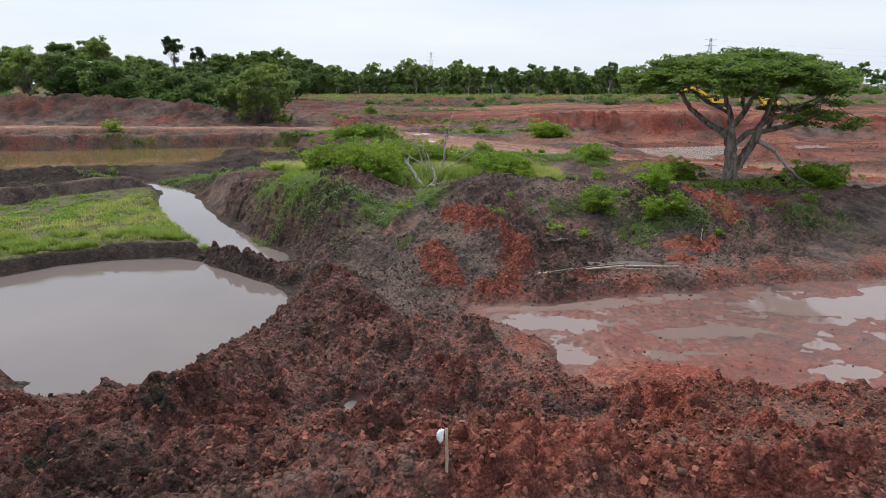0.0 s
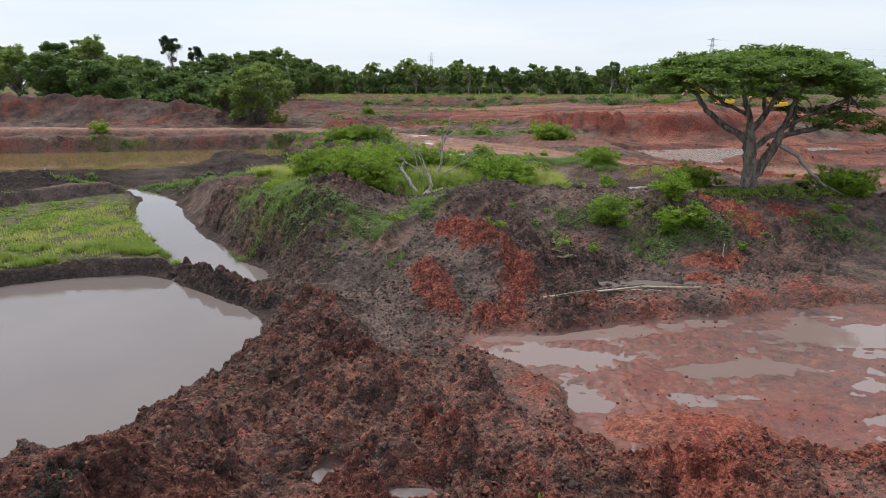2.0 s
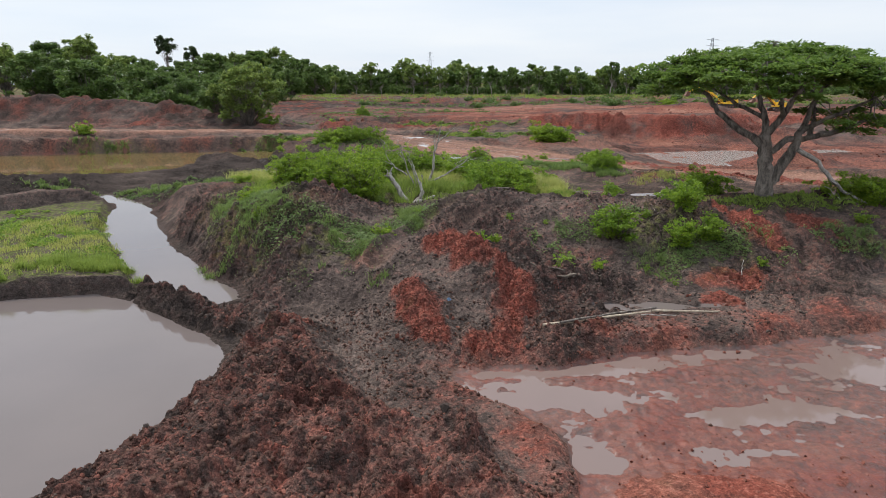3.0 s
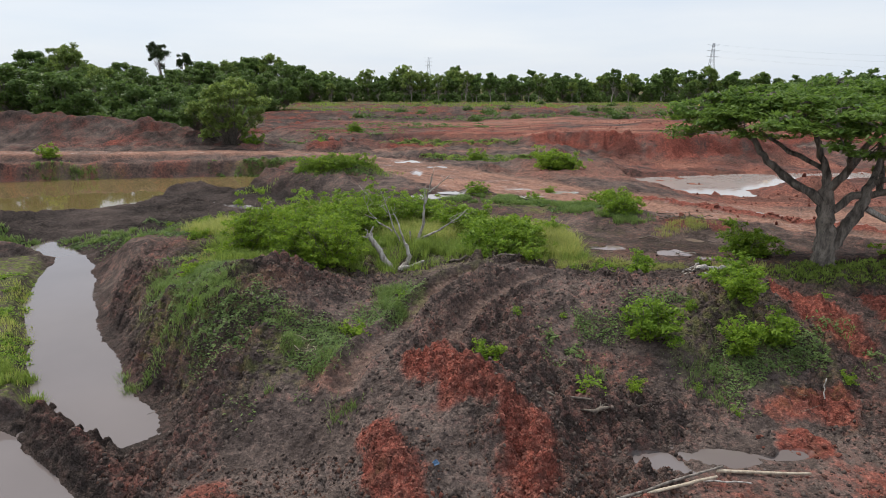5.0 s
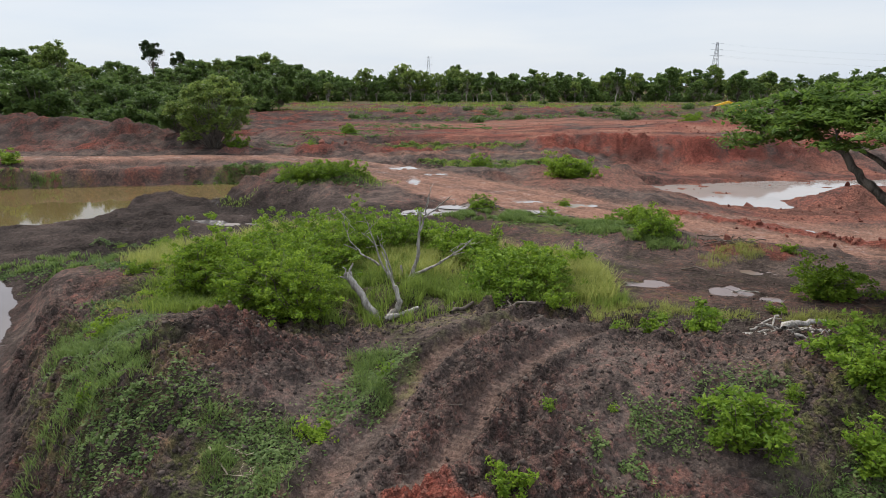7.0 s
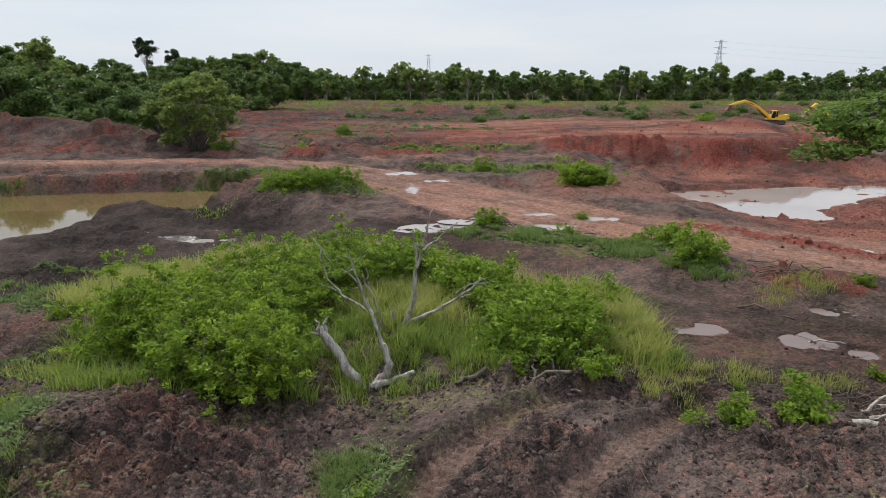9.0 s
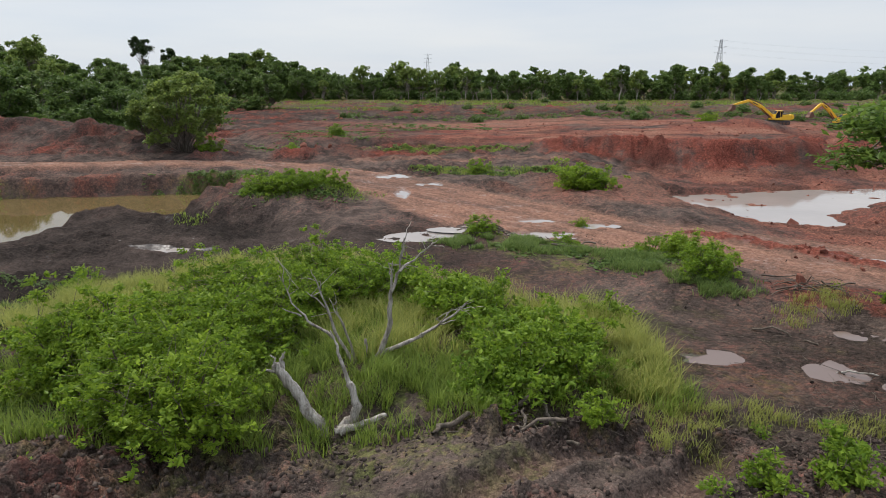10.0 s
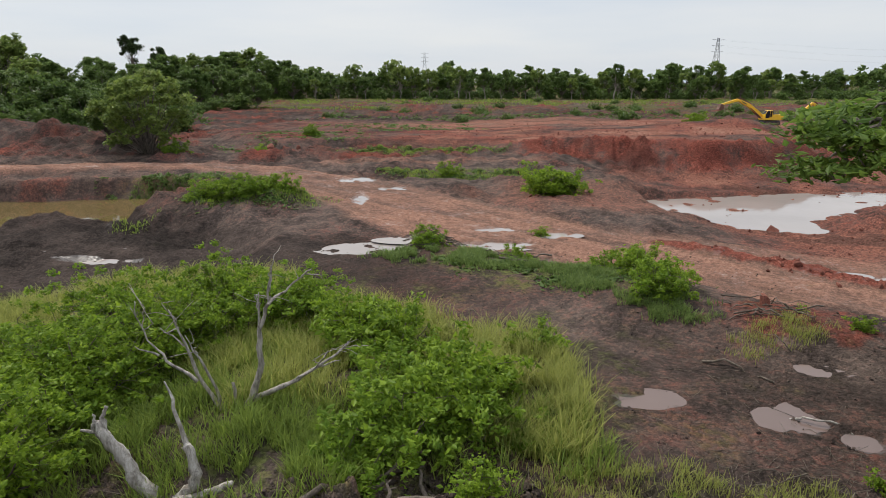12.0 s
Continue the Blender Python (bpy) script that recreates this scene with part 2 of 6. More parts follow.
    # wet earth lies in patches with ragged edges
    soak = math_node(n, l, "ADD", field("wet"), math_node(n, l, "MULTIPLY", math_node(n, l, "SUBTRACT", mid.outputs["Fac"], 0.5), 0.9))
    soak = math_node(n, l, "ADD", soak, math_node(n, l, "MULTIPLY", math_node(n, l, "SUBTRACT", coarse.outputs["Fac"], 0.5), 0.9))
    wet = math_node(n, l, "MULTIPLY", range_node(n, l, soak, 0.42, 0.80), range_node(n, l, field("wet"), 0.1, 0.5))
    # clod by clod the earth is a little lighter or darker; trodden mud is smooth
    crumb = math_node(n, l, "ADD", math_node(n, l, "MULTIPLY", tone_a, 0.30), math_node(n, l, "MULTIPLY", tone_b, 0.30))
    crumb = math_node(n, l, "ADD", crumb, math_node(n, l, "MULTIPLY", fine.outputs["Fac"], 0.55))
    tone = n.new("ShaderNodeHueSaturation")
    l.new(col, tone.inputs["Color"])
    l.new(math_node(n, l, "MULTIPLY", range_node(n, l, crumb, 0.28, 0.88, 0.62, 1.38), range_node(n, l, grain.outputs["Fac"], 0.3, 0.7, 0.62, 1.38)), tone.inputs["Value"])
    rough = math_node(n, l, "MULTIPLY", range_node(n, l, field("rub"), 0.1, 0.75, 0.75, 1.0), range_node(n, l, wet, 0, 1, 1.0, 0.5))
    l.new(rough, tone.inputs["Fac"])
    col = tone.outputs["Color"]
    soaked = n.new("ShaderNodeHueSaturation")
    soaked.inputs["Value"].default_value = 0.55
    soaked.inputs["Saturation"].default_value = 1.1
    l.new(col, soaked.inputs["Color"])
    col = mix_node(n, l, math_node(n, l, "MULTIPLY", wet, 0.7), col, soaked.outputs["Color"])
    l.new(col, p.inputs["Base Color"])
    l.new(range_node(n, l, math_node(n, l, "MULTIPLY", wet, range_node(n, l, fine.outputs["Fac"], 0.35, 0.6, 1, 0.45)), 0, 1, 0.95, 0.36), p.inputs["Roughness"])
    l.new(range_node(n, l, wet, 0.3, 1, 0.02, 0.35), p.inputs["Specular IOR Level"])
    relief = math_node(n, l, "ADD", math_node(n, l, "MULTIPLY", fine.outputs["Fac"], 0.7), math_node(n, l, "MULTIPLY", mid.outputs["Fac"], 1.2))
    relief = math_node(n, l, "ADD", relief, math_node(n, l, "MULTIPLY", grain.outputs["Fac"], 0.4))
    relief = math_node(n, l, "SUBTRACT", relief, math_node(n, l, "MULTIPLY", lump_a, 0.6))
    relief = math_node(n, l, "SUBTRACT", relief, math_node(n, l, "MULTIPLY", lump_b, 0.45))
    b = n.new("ShaderNodeBump")
    b.inputs["Distance"].default_value = 0.12
    l.new(math_node(n, l, "MULTIPLY", rough, range_node(n, l, wet, 0, 1, 1.0, 0.4)), b.inputs["Strength"])
    l.new(relief, b.inputs["Height"])
    l.new(b.outputs["Normal"], p.inputs["Normal"])
    return m


def stone_material(name, dark, light):
    m, n, l, p = node_material(name)
    info = n.new("ShaderNodeObjectInfo")
    geo = n.new("ShaderNodeNewGeometry")
    co = n.new("ShaderNodeTexCoord").outputs["Object"]
    mid, fine = noise_node(n, l, 5, 5, 0.65, co), noise_node(n, l, 40, 3, 0.6, co)
    pick = math_node(n, l, "FRACT", math_node(n, l, "ADD", info.outputs["Random"], geo.outputs["Random Per Island"]))
    col = mix_node(n, l, pick, dark, light)
    col = mix_node(n, l, range_node(n, l, mid.outputs["Fac"], 0.45, 0.7, 0, 0.6), col, tuple(c * 0.6 for c in dark))
    l.new(col, p.inputs["Base Color"])
    p.inputs["Roughness"].default_value = 0.95
    p.inputs["Specular IOR Level"].default_value = 0.05
    b = n.new("ShaderNodeBump")
    b.inputs["Strength"].default_value = 0.7
    b.inputs["Distance"].default_value = 0.02
    l.new(math_node(n, l, "ADD", mid.outputs["Fac"], math_node(n, l, "MULTIPLY", fine.outputs["Fac"], 0.5)), b.inputs["Height"])
    l.new(b.outputs["Normal"], p.inputs["Normal"])
    return m


def leaf_material(name, dark, light, through_light=0.35, gloss=0.45):
    m, n, l, p = node_material(name)
    geo, info = n.new("ShaderNodeNewGeometry"), n.new("ShaderNodeObjectInfo")
    big = noise_node(n, l, 0.8, 3, 0.5, geo.outputs["Position"])
    pick = math_node(n, l, "ADD", math_node(n, l, "MULTIPLY", geo.outputs["Random Per Island"], 0.6), math_node(n, l, "MULTIPLY", big.outputs["Fac"], 0.4))
    col = mix_node(n, l, pick, dark, light)
    col = mix_node(n, l, math_node(n, l, "MULTIPLY", info.outputs["Random"], 0.3), col, dark)
    l.new(col, p.inputs["Base Color"])
    p.inputs["Roughness"].default_value = gloss
    p.inputs["Specular IOR Level"].default_value = 0.12
    t = n.new("ShaderNodeBsdfTranslucent")
    l.new(col, t.inputs["Color"])
    mixed = n.new("ShaderNodeMixShader")
    mixed.inputs[0].default_value = through_light
    l.new(p.outputs[0], mixed.inputs[1])
    l.new(t.outputs[0], mixed.inputs[2])
    l.new(mixed.outputs[0], n["Material Output"].inputs["Surface"])
    return m


def bark_material(name, dark, light, scale=5.0):
    m, n, l, p = node_material(name)
    co = n.new("ShaderNodeTexCoord").outputs["Object"]
    mp = n.new("ShaderNodeMapping")
    mp.inputs["Scale"].default_value = (1, 1, 0.25)
    l.new(co, mp.inputs["Vector"])
    big, fine = noise_node(n, l, scale, 6, 0.65, mp.outputs["Vector"]), noise_node(n, l, scale * 5, 4, 0.6, mp.outputs["Vector"])
    col = mix_node(n, l, range_node(n, l, big.outputs["Fac"], 0.3, 0.7), dark, light)
    col = mix_node(n, l, range_node(n, l, fine.outputs["Fac"], 0.5, 0.75, 0, 0.7), col, tuple(c * 0.45 for c in dark))
    l.new(col, p.inputs["Base Color"])
    p.inputs["Roughness"].default_value = 0.9
    b = n.new("ShaderNodeBump")
    b.inputs["Strength"].default_value = 0.8
    b.inputs["Distance"].default_value = 0.04
    l.new(math_node(n, l, "ADD", big.outputs["Fac"], math_node(n, l, "MULTIPLY", fine.outputs["Fac"], 0.6)), b.inputs["Height"])
    l.new(b.outputs["Normal"], p.inputs["Normal"])
    return m


def water_material(name, color, ripple=0.05, size=1.2):
    m, n, l, p = node_material(name)
    pos = n.new("ShaderNodeNewGeometry").outputs["Position"]
    silt = noise_node(n, l, 0.15, 4, 0.5, pos)
    l.new(mix_node(n, l, silt.outputs["Fac"], tuple(c * 0.8 for c in color), tuple(c * 1.2 for c in color)), p.inputs["Base Color"])
    p.inputs["Roughness"].default_value = 0.04
    p.inputs["IOR"].default_value = 1.33
    p.inputs["Specular IOR Level"].default_value = 0.5
    w = noise_node(n, l, size, 3, 0.5, pos)
    b = n.new("ShaderNodeBump")
    b.inputs["Strength"].default_value = ripple
    b.inputs["Distance"].default_value = 0.05
    l.new(w.outputs["Fac"], b.inputs["Height"])
    l.new(b.outputs["Normal"], p.inputs["Normal"])
    return m


EARTH = earth_material()
RED_STONE = stone_material("red_stone", (0.09, 0.033, 0.024), (0.24, 0.10, 0.073))
DARK_CLOD = stone_material("dark_clod", (0.04, 0.031, 0.027), (0.12, 0.092, 0.077))
BROWN_CLOD = stone_material("brown_clod", (0.055, 0.031, 0.024), (0.125, 0.070, 0.052))
LEAF_BUSH = leaf_material("bush_leaf", (0.055, 0.115, 0.014), (0.33, 0.45, 0.04), 0.5)
LEAF_LIME = leaf_material("lime_leaf", (0.06, 0.125, 0.016), (0.30, 0.42, 0.04), 0.5)
LEAF_RAIN = leaf_material("feathery_leaf", (0.04, 0.085, 0.018), (0.20, 0.29, 0.05), 0.5)
LEAF_WOOD = leaf_material("woodland_leaf", (0.035, 0.07, 0.02), (0.165, 0.235, 0.055), 0.45)
LEAF_LIGHT = leaf_material("light_leaf", (0.07, 0.115, 0.028), (0.29, 0.36, 0.085), 0.5)
LEAF_DARK = leaf_material("dark_leaf", (0.016, 0.032, 0.012), (0.065, 0.095, 0.028))
LEAF_WEED = leaf_material("weed_leaf", (0.06, 0.10, 0.032), (0.23, 0.30, 0.095), 0.4)
GRASS = leaf_material("grass_blade", (0.10, 0.155, 0.032), (0.36, 0.44, 0.085), 0.5, 0.5)
SLOPE_GRASS = leaf_material("fine_grass", (0.07, 0.12, 0.035), (0.28, 0.36, 0.10), 0.5, 0.5)
DRY_GRASS = leaf_material("straw_grass", (0.17, 0.205, 0.055), (0.52, 0.51, 0.14), 0.5, 0.6)
BARK = bark_material("grey_bark", (0.035, 0.028, 0.022), (0.24, 0.20, 0.165), 3.5)
PALE_BARK = bark_material("pale_bark", (0.16, 0.135, 0.11), (0.36, 0.32, 0.27))
GREY_WOOD = bark_material("weathered_grey_wood", (0.13, 0.11, 0.09), (0.42, 0.38, 0.33), 8)
DEAD_WOOD = bark_material("bleached_wood", (0.16, 0.135, 0.11), (0.48, 0.44, 0.39), 8)
TWIG = bark_material("twig_bark", (0.06, 0.047, 0.035), (0.16, 0.125, 0.095), 9)
POND_WATER = water_material("murky_water", (0.122, 0.10, 0.092), 0.02)
FAR_WATER = water_material("green_brown_water", (0.115, 0.082, 0.034), 0.03)
# base colour lightened beyond its silt to stand for reflected sky
PUDDLE_WATER = water_material("milky_sky_water", (0.27, 0.235, 0.21), 0.12)
MUD_WATER = water_material("muddy_water", (0.155, 0.11, 0.095), 0.03)
# ---- the lie of the land ----
POND = [(-60, 12), (-24.7, 16.6), (-23, 18.7), (-20.4, 19.9), (-17.4, 20.7), (-14.6, 20.3), (-13.4, 19.1), (-11.0, 17.2), (-8.6, 15.0),
        (-7.9, 13.2), (-7.8, 11.4), (-8.1, 9.9), (-8.6, 8.2), (-9.4, 6.6), (-10.6, 5.0), (-12.4, 4.2), (-14.2, 4.3), (-14.9, 5.3), (-17, 5.7), (-24, 5.6), (-60, 4)]
CHANNEL = [(-33, 43.5), (-28.5, 41.1), (-24.4, 32.9), (-22.6, 30.3), (-19.0, 25.4), (-16.3, 22.2), (-14.8, 20.7), (-13.4, 19.7), (-12.0, 19.2), (-10.7, 18.5),
           (-10.2, 18.9), (-9.5, 19.8), (-10.2, 21.0), (-12.4, 22.9), (-14.8, 25.9), (-17.2, 28.8), (-21.6, 35.2), (-24.2, 39.4), (-27, 42.5), (-32, 46)]
SHELF = [(-60, 12.3), (-24.9, 16.9), (-23.2, 19.0), (-20.5, 20.2), (-17.4, 20.9), (-15.0, 20.8), (-16.3, 22.4), (-19.0, 25.8), (-22.6, 31.0), (-27.0, 38.6), (-29, 40.4), (-32.6, 36.4), (-36, 31), (-45, 26), (-60, 22)]
BACKMUD = [(-95, 24), (-60, 24), (-45, 28), (-36.5, 32.5), (-33, 38), (-29.5, 41.5), (-22, 40), (-18, 44), (-12, 51), (-7.5, 54), (-8.5, 61), (-14, 65.5), (-20, 68), (-24.5, 74), (-36, 66), (-60, 56), (-95, 54)]
FARPOND = [(-90, 44), (-58, 50), (-46, 55.5), (-39, 57.5), (-34.4, 60), (-33.4, 63.5), (-33.6, 67), (-31, 69.2), (-26.2, 70.6), (-24, 75), (-23.4, 80), (-25.8, 82.3), (-38.4, 79.6), (-49.7, 77.6), (-58, 75), (-95, 70)]
FRONT = [(-8, 17.4), (-6, 17.8), (-3.6, 16.6), (-2.4, 14.4), (-0.6, 13.4), (2.2, 13.6), (4.4, 16.2), (6.5, 17.8), (10.5, 19.4), (14, 20), (27, 24.5), (80, 36), (80, -40), (-90, -40), (-90, 17)]
MUD = [(0.2, 12.4), (0.6, 13.6), (5, 15.1), (10.6, 16.2), (17, 17.9), (28, 20.2), (60, 26), (60, 6), (12.5, 4.8), (5, 4.8), (3.6, 6.5), (3.2, 9.4), (0.5, 11.6)]
HEAP = [(-60, -30), (-60, 5.5), (-24, 6.9), (-16.6, 6.9), (-14.3, 6.0), (-13.4, 4.6), (-12.2, 3.8), (-10.4, 4.6), (-9.2, 6.3), (-8.4, 8.1), (-7.9, 9.9), (-7.5, 11.4), (-7.8, 15), (-6.6, 17.4), (-4.6, 16.6), (-3.7, 14.5),
        (-2.8, 12.2), (-0.5, 9.9), (2.4, 8.9), (3.3, 6.4), (5, 4.2), (9, 3.2), (14, 3.0), (40, 4), (60, 4), (60, -30)]
BASIN = [(20.5, 84), (23.2, 73.4), (26.6, 71.6), (34.5, 70.2), (35.6, 75.4), (41, 79), (47, 83), (60, 86), (60, 92), (40, 89), (30.8, 86.4)]
TERRACE = [(-34, 113), (-22, 109), (-8, 112), (8, 108), (14, 104.6), (22, 102), (37, 100), (47, 101), (53, 106), (57, 116), (64, 113), (75, 106), (140, 108), (260, 150), (260, 182), (60, 182), (10, 184), (-30, 168), (-44, 130)]
ROAD = [(-120, 70, 1.6), (-75, 80, 1.2), (-54, 83.8, 0.8), (-37, 88.8, 0.5), (-27, 90.6, 0.35), (-18, 87, 0.2), (-7, 77, 0.1), (2, 66.2, -0.1), (10, 59.5, -0.4),
        (16, 57.5, -0.8), (22, 55, -1.0), (29, 51, -1.2), (42, 43, -1.2), (80, 22, -1.0)]
ROADWIDTH = [(-120, 70, 1.5), (-54, 83.8, 1.4), (-27, 90.6, 1.7), (-18, 87, 2.6), (-7, 77, 4.2), (2, 66.2, 5.0), (10, 59.5, 5.2), (22, 55, 6), (42, 43, 7), (80, 22, 7)]
RUT_1 = [(-3.2, 20.8, 0), (-2.4, 23.2, 0), (-1.2, 26.3, 0), (0.0, 28.1, 0), (1.5, 29.6, 0), (3.5, 31.2, 0), (4.9, 32.2, 0)]
RUT_2 = [(-0.6, 21.6, 0), (0.3, 23.0, 0), (1.6, 25.6, 0), (3.4, 27.6, 0), (5.5, 29.6, 0), (8.0, 32.6, 0)]
RING = [(-0.5, 20.9, 0.55), (0.6, 20.5, 0.65), (1.9, 19.4, 0.55), (3.0, 18.0, 0.5), (3.3, 16.6, 0.35), (2.7, 15.3, 0.2), (1.6, 14.9, 0.2)]
RING_LEG = [(-1.6, 18.2, 0.5), (-1.2, 17.0, 0.5), (-0.6, 15.9, 0.4), (0.0, 14.9, 0.25)]
BERM = [(16.5, 61.6, 0.1), (20.8, 59.7, 0.35), (24.0, 56.7, 0.5), (27.2, 53.5, 0.55), (34, 48.5, 0.6), (46, 41, 0.6)]
POND_Z, CHANNEL_Z, FARPOND_Z, MUD_Z, BASIN_Z = -2.0, -1.8, -2.0, -2.07, -2.45


def terrain(x, y, fine=True):
    """The ground's height, and how red, pale, wet, rubbly and mossy it is, at arrays of places."""
    z = 0.22 * fbm(x, y, 9, 4, 1)
    far = smooth(95, 200, y)
    z = z * (1 + far) + 0.3 * far
    right = smooth(14, 30, x) * smooth(50, 66, y) * (1 - smooth(96, 104, y))
    z -= 2.1 * right
    # steep front of the dark earth, falling to the bench and the muddy flat
    k = smooth(0, 5.0, inside(FRONT, x, y) + 0.5 * fbm(x, y, 3, 2, 5))
    humps = (1.9 * bump(x, y, -8.3, 27.0, 4.0, 4.2, -10) + 1.55 * bump(x, y, 1.9, 28.6, 4.4, 4.8, 30) + 1.45 * bump(x, y, 10.6, 27.8, 5.8, 3.4)
             + 0.15 * bump(x, y, 0.5, 22.3, 3.2, 3.0) + 0.2 * bump(x, y, -6.5, 21.5, 4.0, 3.0) - 0.7 * bump(x, y, 6.2, 22.4, 2.6, 2.2)
             + 0.7 * bump(x, y, -17.2, 37.6, 3.6, 2.8, -20) + 0.7 * bump(x, y, -12, 31, 3, 3.2) + 0.5 * bump(x, y, 21, 33.2, 7, 4.4)
             + 0.9 * bump(x, y, -13.2, 69.6, 5.2, 3.0, 20) + 1.5 * bump(x, y, 21.5, 80.5, 4.5, 2.4) + 0.4 * bump(x, y, -3, 38, 7, 5)
             + 0.6 * bump(x, y, 13, 47.5, 3.5, 3, -40) + 0.5 * bump(x, y, 17.5, 44.5, 3, 2) + 1.9 * bump(x, y, 42.5, 72.5, 5, 2.2) + 1.2 * bump(x, y, -21, 98, 7, 2)
             + 0.7 * bump(x, y, -32, 96, 5, 2) + 0.8 * bump(x, y, 2.2, 59, 1.6, 1.3) - 0.45 * bump(x, y, -2.9, 33.4, 2.4, 1.4))
    bench = -1.85 + 0.45 * smooth(1.5, 5, x)
    z = bench * (1 - k) + (z + humps) * k
    shelf = 1 - smooth(0.0, 0.45, inside(SHELF, x, y) + 0.25 * fbm(x, y, 1.6, 2, 6))
    z = z * (1 - shelf) + (-1.2 + 0.14 * fbm(x, y, 2.5, 3, 8)) * shelf
    back = 1 - smooth(-3, 0.5, inside(BACKMUD, x, y))
    z = z * (1 - back) + (-0.8 - 0.85 * smooth(40, 54, y) * (1 - 0.45 * smooth(-20, -9, x)) - 0.15 + 0.25 * fbm(x, y, 3.5, 4, 9) + 0.25 * np.abs(fbm(x * 0.35 + y * 0.2, y, 1.6, 2, 10))) * back
    ring_d, ring_h = along(RING, x, y)
    leg_d, leg_h = along(RING_LEG, x, y)
    ring_a, ring_b = np.exp(-((ring_d / 1.15) ** 2)), np.exp(-((leg_d / 0.75) ** 2))
    ring = np.maximum(ring_a, ring_b)
    z = z + np.maximum(ring_h * ring_a, leg_h * ring_b)
    z = z - 0.5 * bump(x, y, 0.6, 17.4, 1.5, 1.6)
    mud = 1 - smooth(-0.9, 0.1, inside(MUD, x, y) + 0.35 * fbm(x, y, 2.2, 3, 11))
    dips = (bump(x, y, 3.2, 11.6, 2.6, 1.0) + bump(x, y, 17, 14.2, 5, 1.6, 8) + bump(x, y, 6.2, 14.2, 5.5, 0.75, 13) + bump(x, y, 4.6, 8.2, 1.5, 0.5)
            + 0.8 * bump(x, y, 14.6, 7.6, 1.6, 0.5) + 0.9 * bump(x, y, 10.4, 10.9, 2.0, 0.7, 10) + bump(x, y, 5.8, 5.4, 0.8, 0.5) + bump(x, y, 24, 15.5, 4, 1.6))
    flat = -2.03 + 0.045 * fbm(x, y, 1.6, 4, 12) + 0.05 * fbm(x * 0.3, y * 1.3, 0.8, 4, 13) + 0.035 * fbm(x, y, 0.45, 3, 47) - 0.13 * dips + 0.34 * bump(x, y, 7.2, 6.4, 2.6, 1.1)
    z = z * (1 - mud) + flat * mud
    slope = np.interp(y, (-12, -8.5, -5.6, -4, -2, 0.2, 2.2, 3.2), (-0.5, 1.8, 4.1, 3.25, 2.0, 0.75, 0.1, 0))
    gully = 0.5 * bump(x, y, -0.4, 3.2, 4.0, 1.1)
    heap = 1 - smooth(-1.7, 0.1, inside(HEAP, x, y) + 0.3 * fbm(x, y, 2.5, 3, 14))
    z = z * (1 - heap) + (-0.85 + slope * (0.62 + 0.38 * smooth(-6, -1, x)) - gully - 0.5 * smooth(3, 6, x) * smooth(0.5, 3, y) + 0.3 * fbm(x, y, 3.0, 4, 15)) * heap
    crest_d, crest_z = along([(-6.7, 16, -0.5), (-6.6, 12, -0.45), (-6.6, 8, -0.5), (-6.7, 4, 0.2), (-6.8, 1, 0.9), (-7.2, -2.5, 1.5)], x, y)
    crest = np.exp(-((crest_d / 1.3) ** 2)) * heap
    z = z * (1 - crest) + np.maximum(z, crest_z - 0.2) * crest
    terr_d = inside(TERRACE, x, y) + 1.6 * fbm(x, y, 7, 3, 16)
    terr = 1 - smooth(-3.6, 0, terr_d)
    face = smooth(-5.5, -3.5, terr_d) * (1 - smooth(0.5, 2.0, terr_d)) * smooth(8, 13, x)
    z = z * (1 - terr) + (1.3 + 0.8 * smooth(4, 26, x) * (1 - smooth(52, 62, x)) + 0.18 * fbm(x, y, 12, 3, 17)) * terr
    z = z + terr * (1.3 * bump(x, y, 53, 128, 6, 4) + 0.9 * bump(x, y, 43, 128, 8, 4)) - 2.2 * bump(x, y, 57, 117, 4, 8)
    ridge_d, ridge_h = along([(-140, 98, 4.6), (-100, 103, 4.6), (-72, 108, 4.2), (-58, 108, 3.2), (-46, 106, 1.8), (-37, 104, 0.8)], x, y)
    ridge = np.exp(-((ridge_d / 5.5) ** 2))
    z = z + ridge_h * ridge
    road_d, road_z = along(ROAD, x, y)
    _, road_w = along(ROADWIDTH, x, y)
    road = 1 - smooth(road_w, road_w + 1.6, road_d + 0.5 * fbm(x, y, 3, 2, 18))
    tracks = sum(np.exp(-(((road_d + 0.25 * fbm(x, y, 6, 2, 20) - at) / 0.3) ** 2)) for at in (0.9, 2.4, 3.9))
    z = z * (1 - road) + (road_z + 0.06 * fbm(x, y, 2.2, 3, 19) - 0.07 * tracks) * road
    streak = fbm((x * 0.78 - y * 0.62) * 0.1, x * 0.62 + y * 0.78, 0.9, 4, 29)
    z = z + 0.05 * road * streak
    berm_d, berm_h = along(BERM, x, y)
    berm = np.exp(-(((berm_d + 0.3 * fbm(x, y, 1.4, 3, 26)) / 0.75) ** 2)) * smooth(0, 0.3, berm_h)
    z = z + berm * berm_h * (0.75 + 0.5 * fbm(x, y, 0.9, 3, 27))
    rut_a, _ = along(RUT_1, x, y)
    rut_b, _ = along(RUT_2, x, y)
    rut = np.maximum(np.exp(-((rut_a / 0.5) ** 4)), np.exp(-((rut_b / 0.5) ** 4)))
    z = z - 0.24 * rut + 0.22 * np.exp(-(((np.minimum(rut_a, rut_b) - 0.8) / 0.22) ** 2))
    # water: ditch, ponds and shallow hollows
    ragged = 0.2 * fbm(x, y, 2.0, 3, 21)
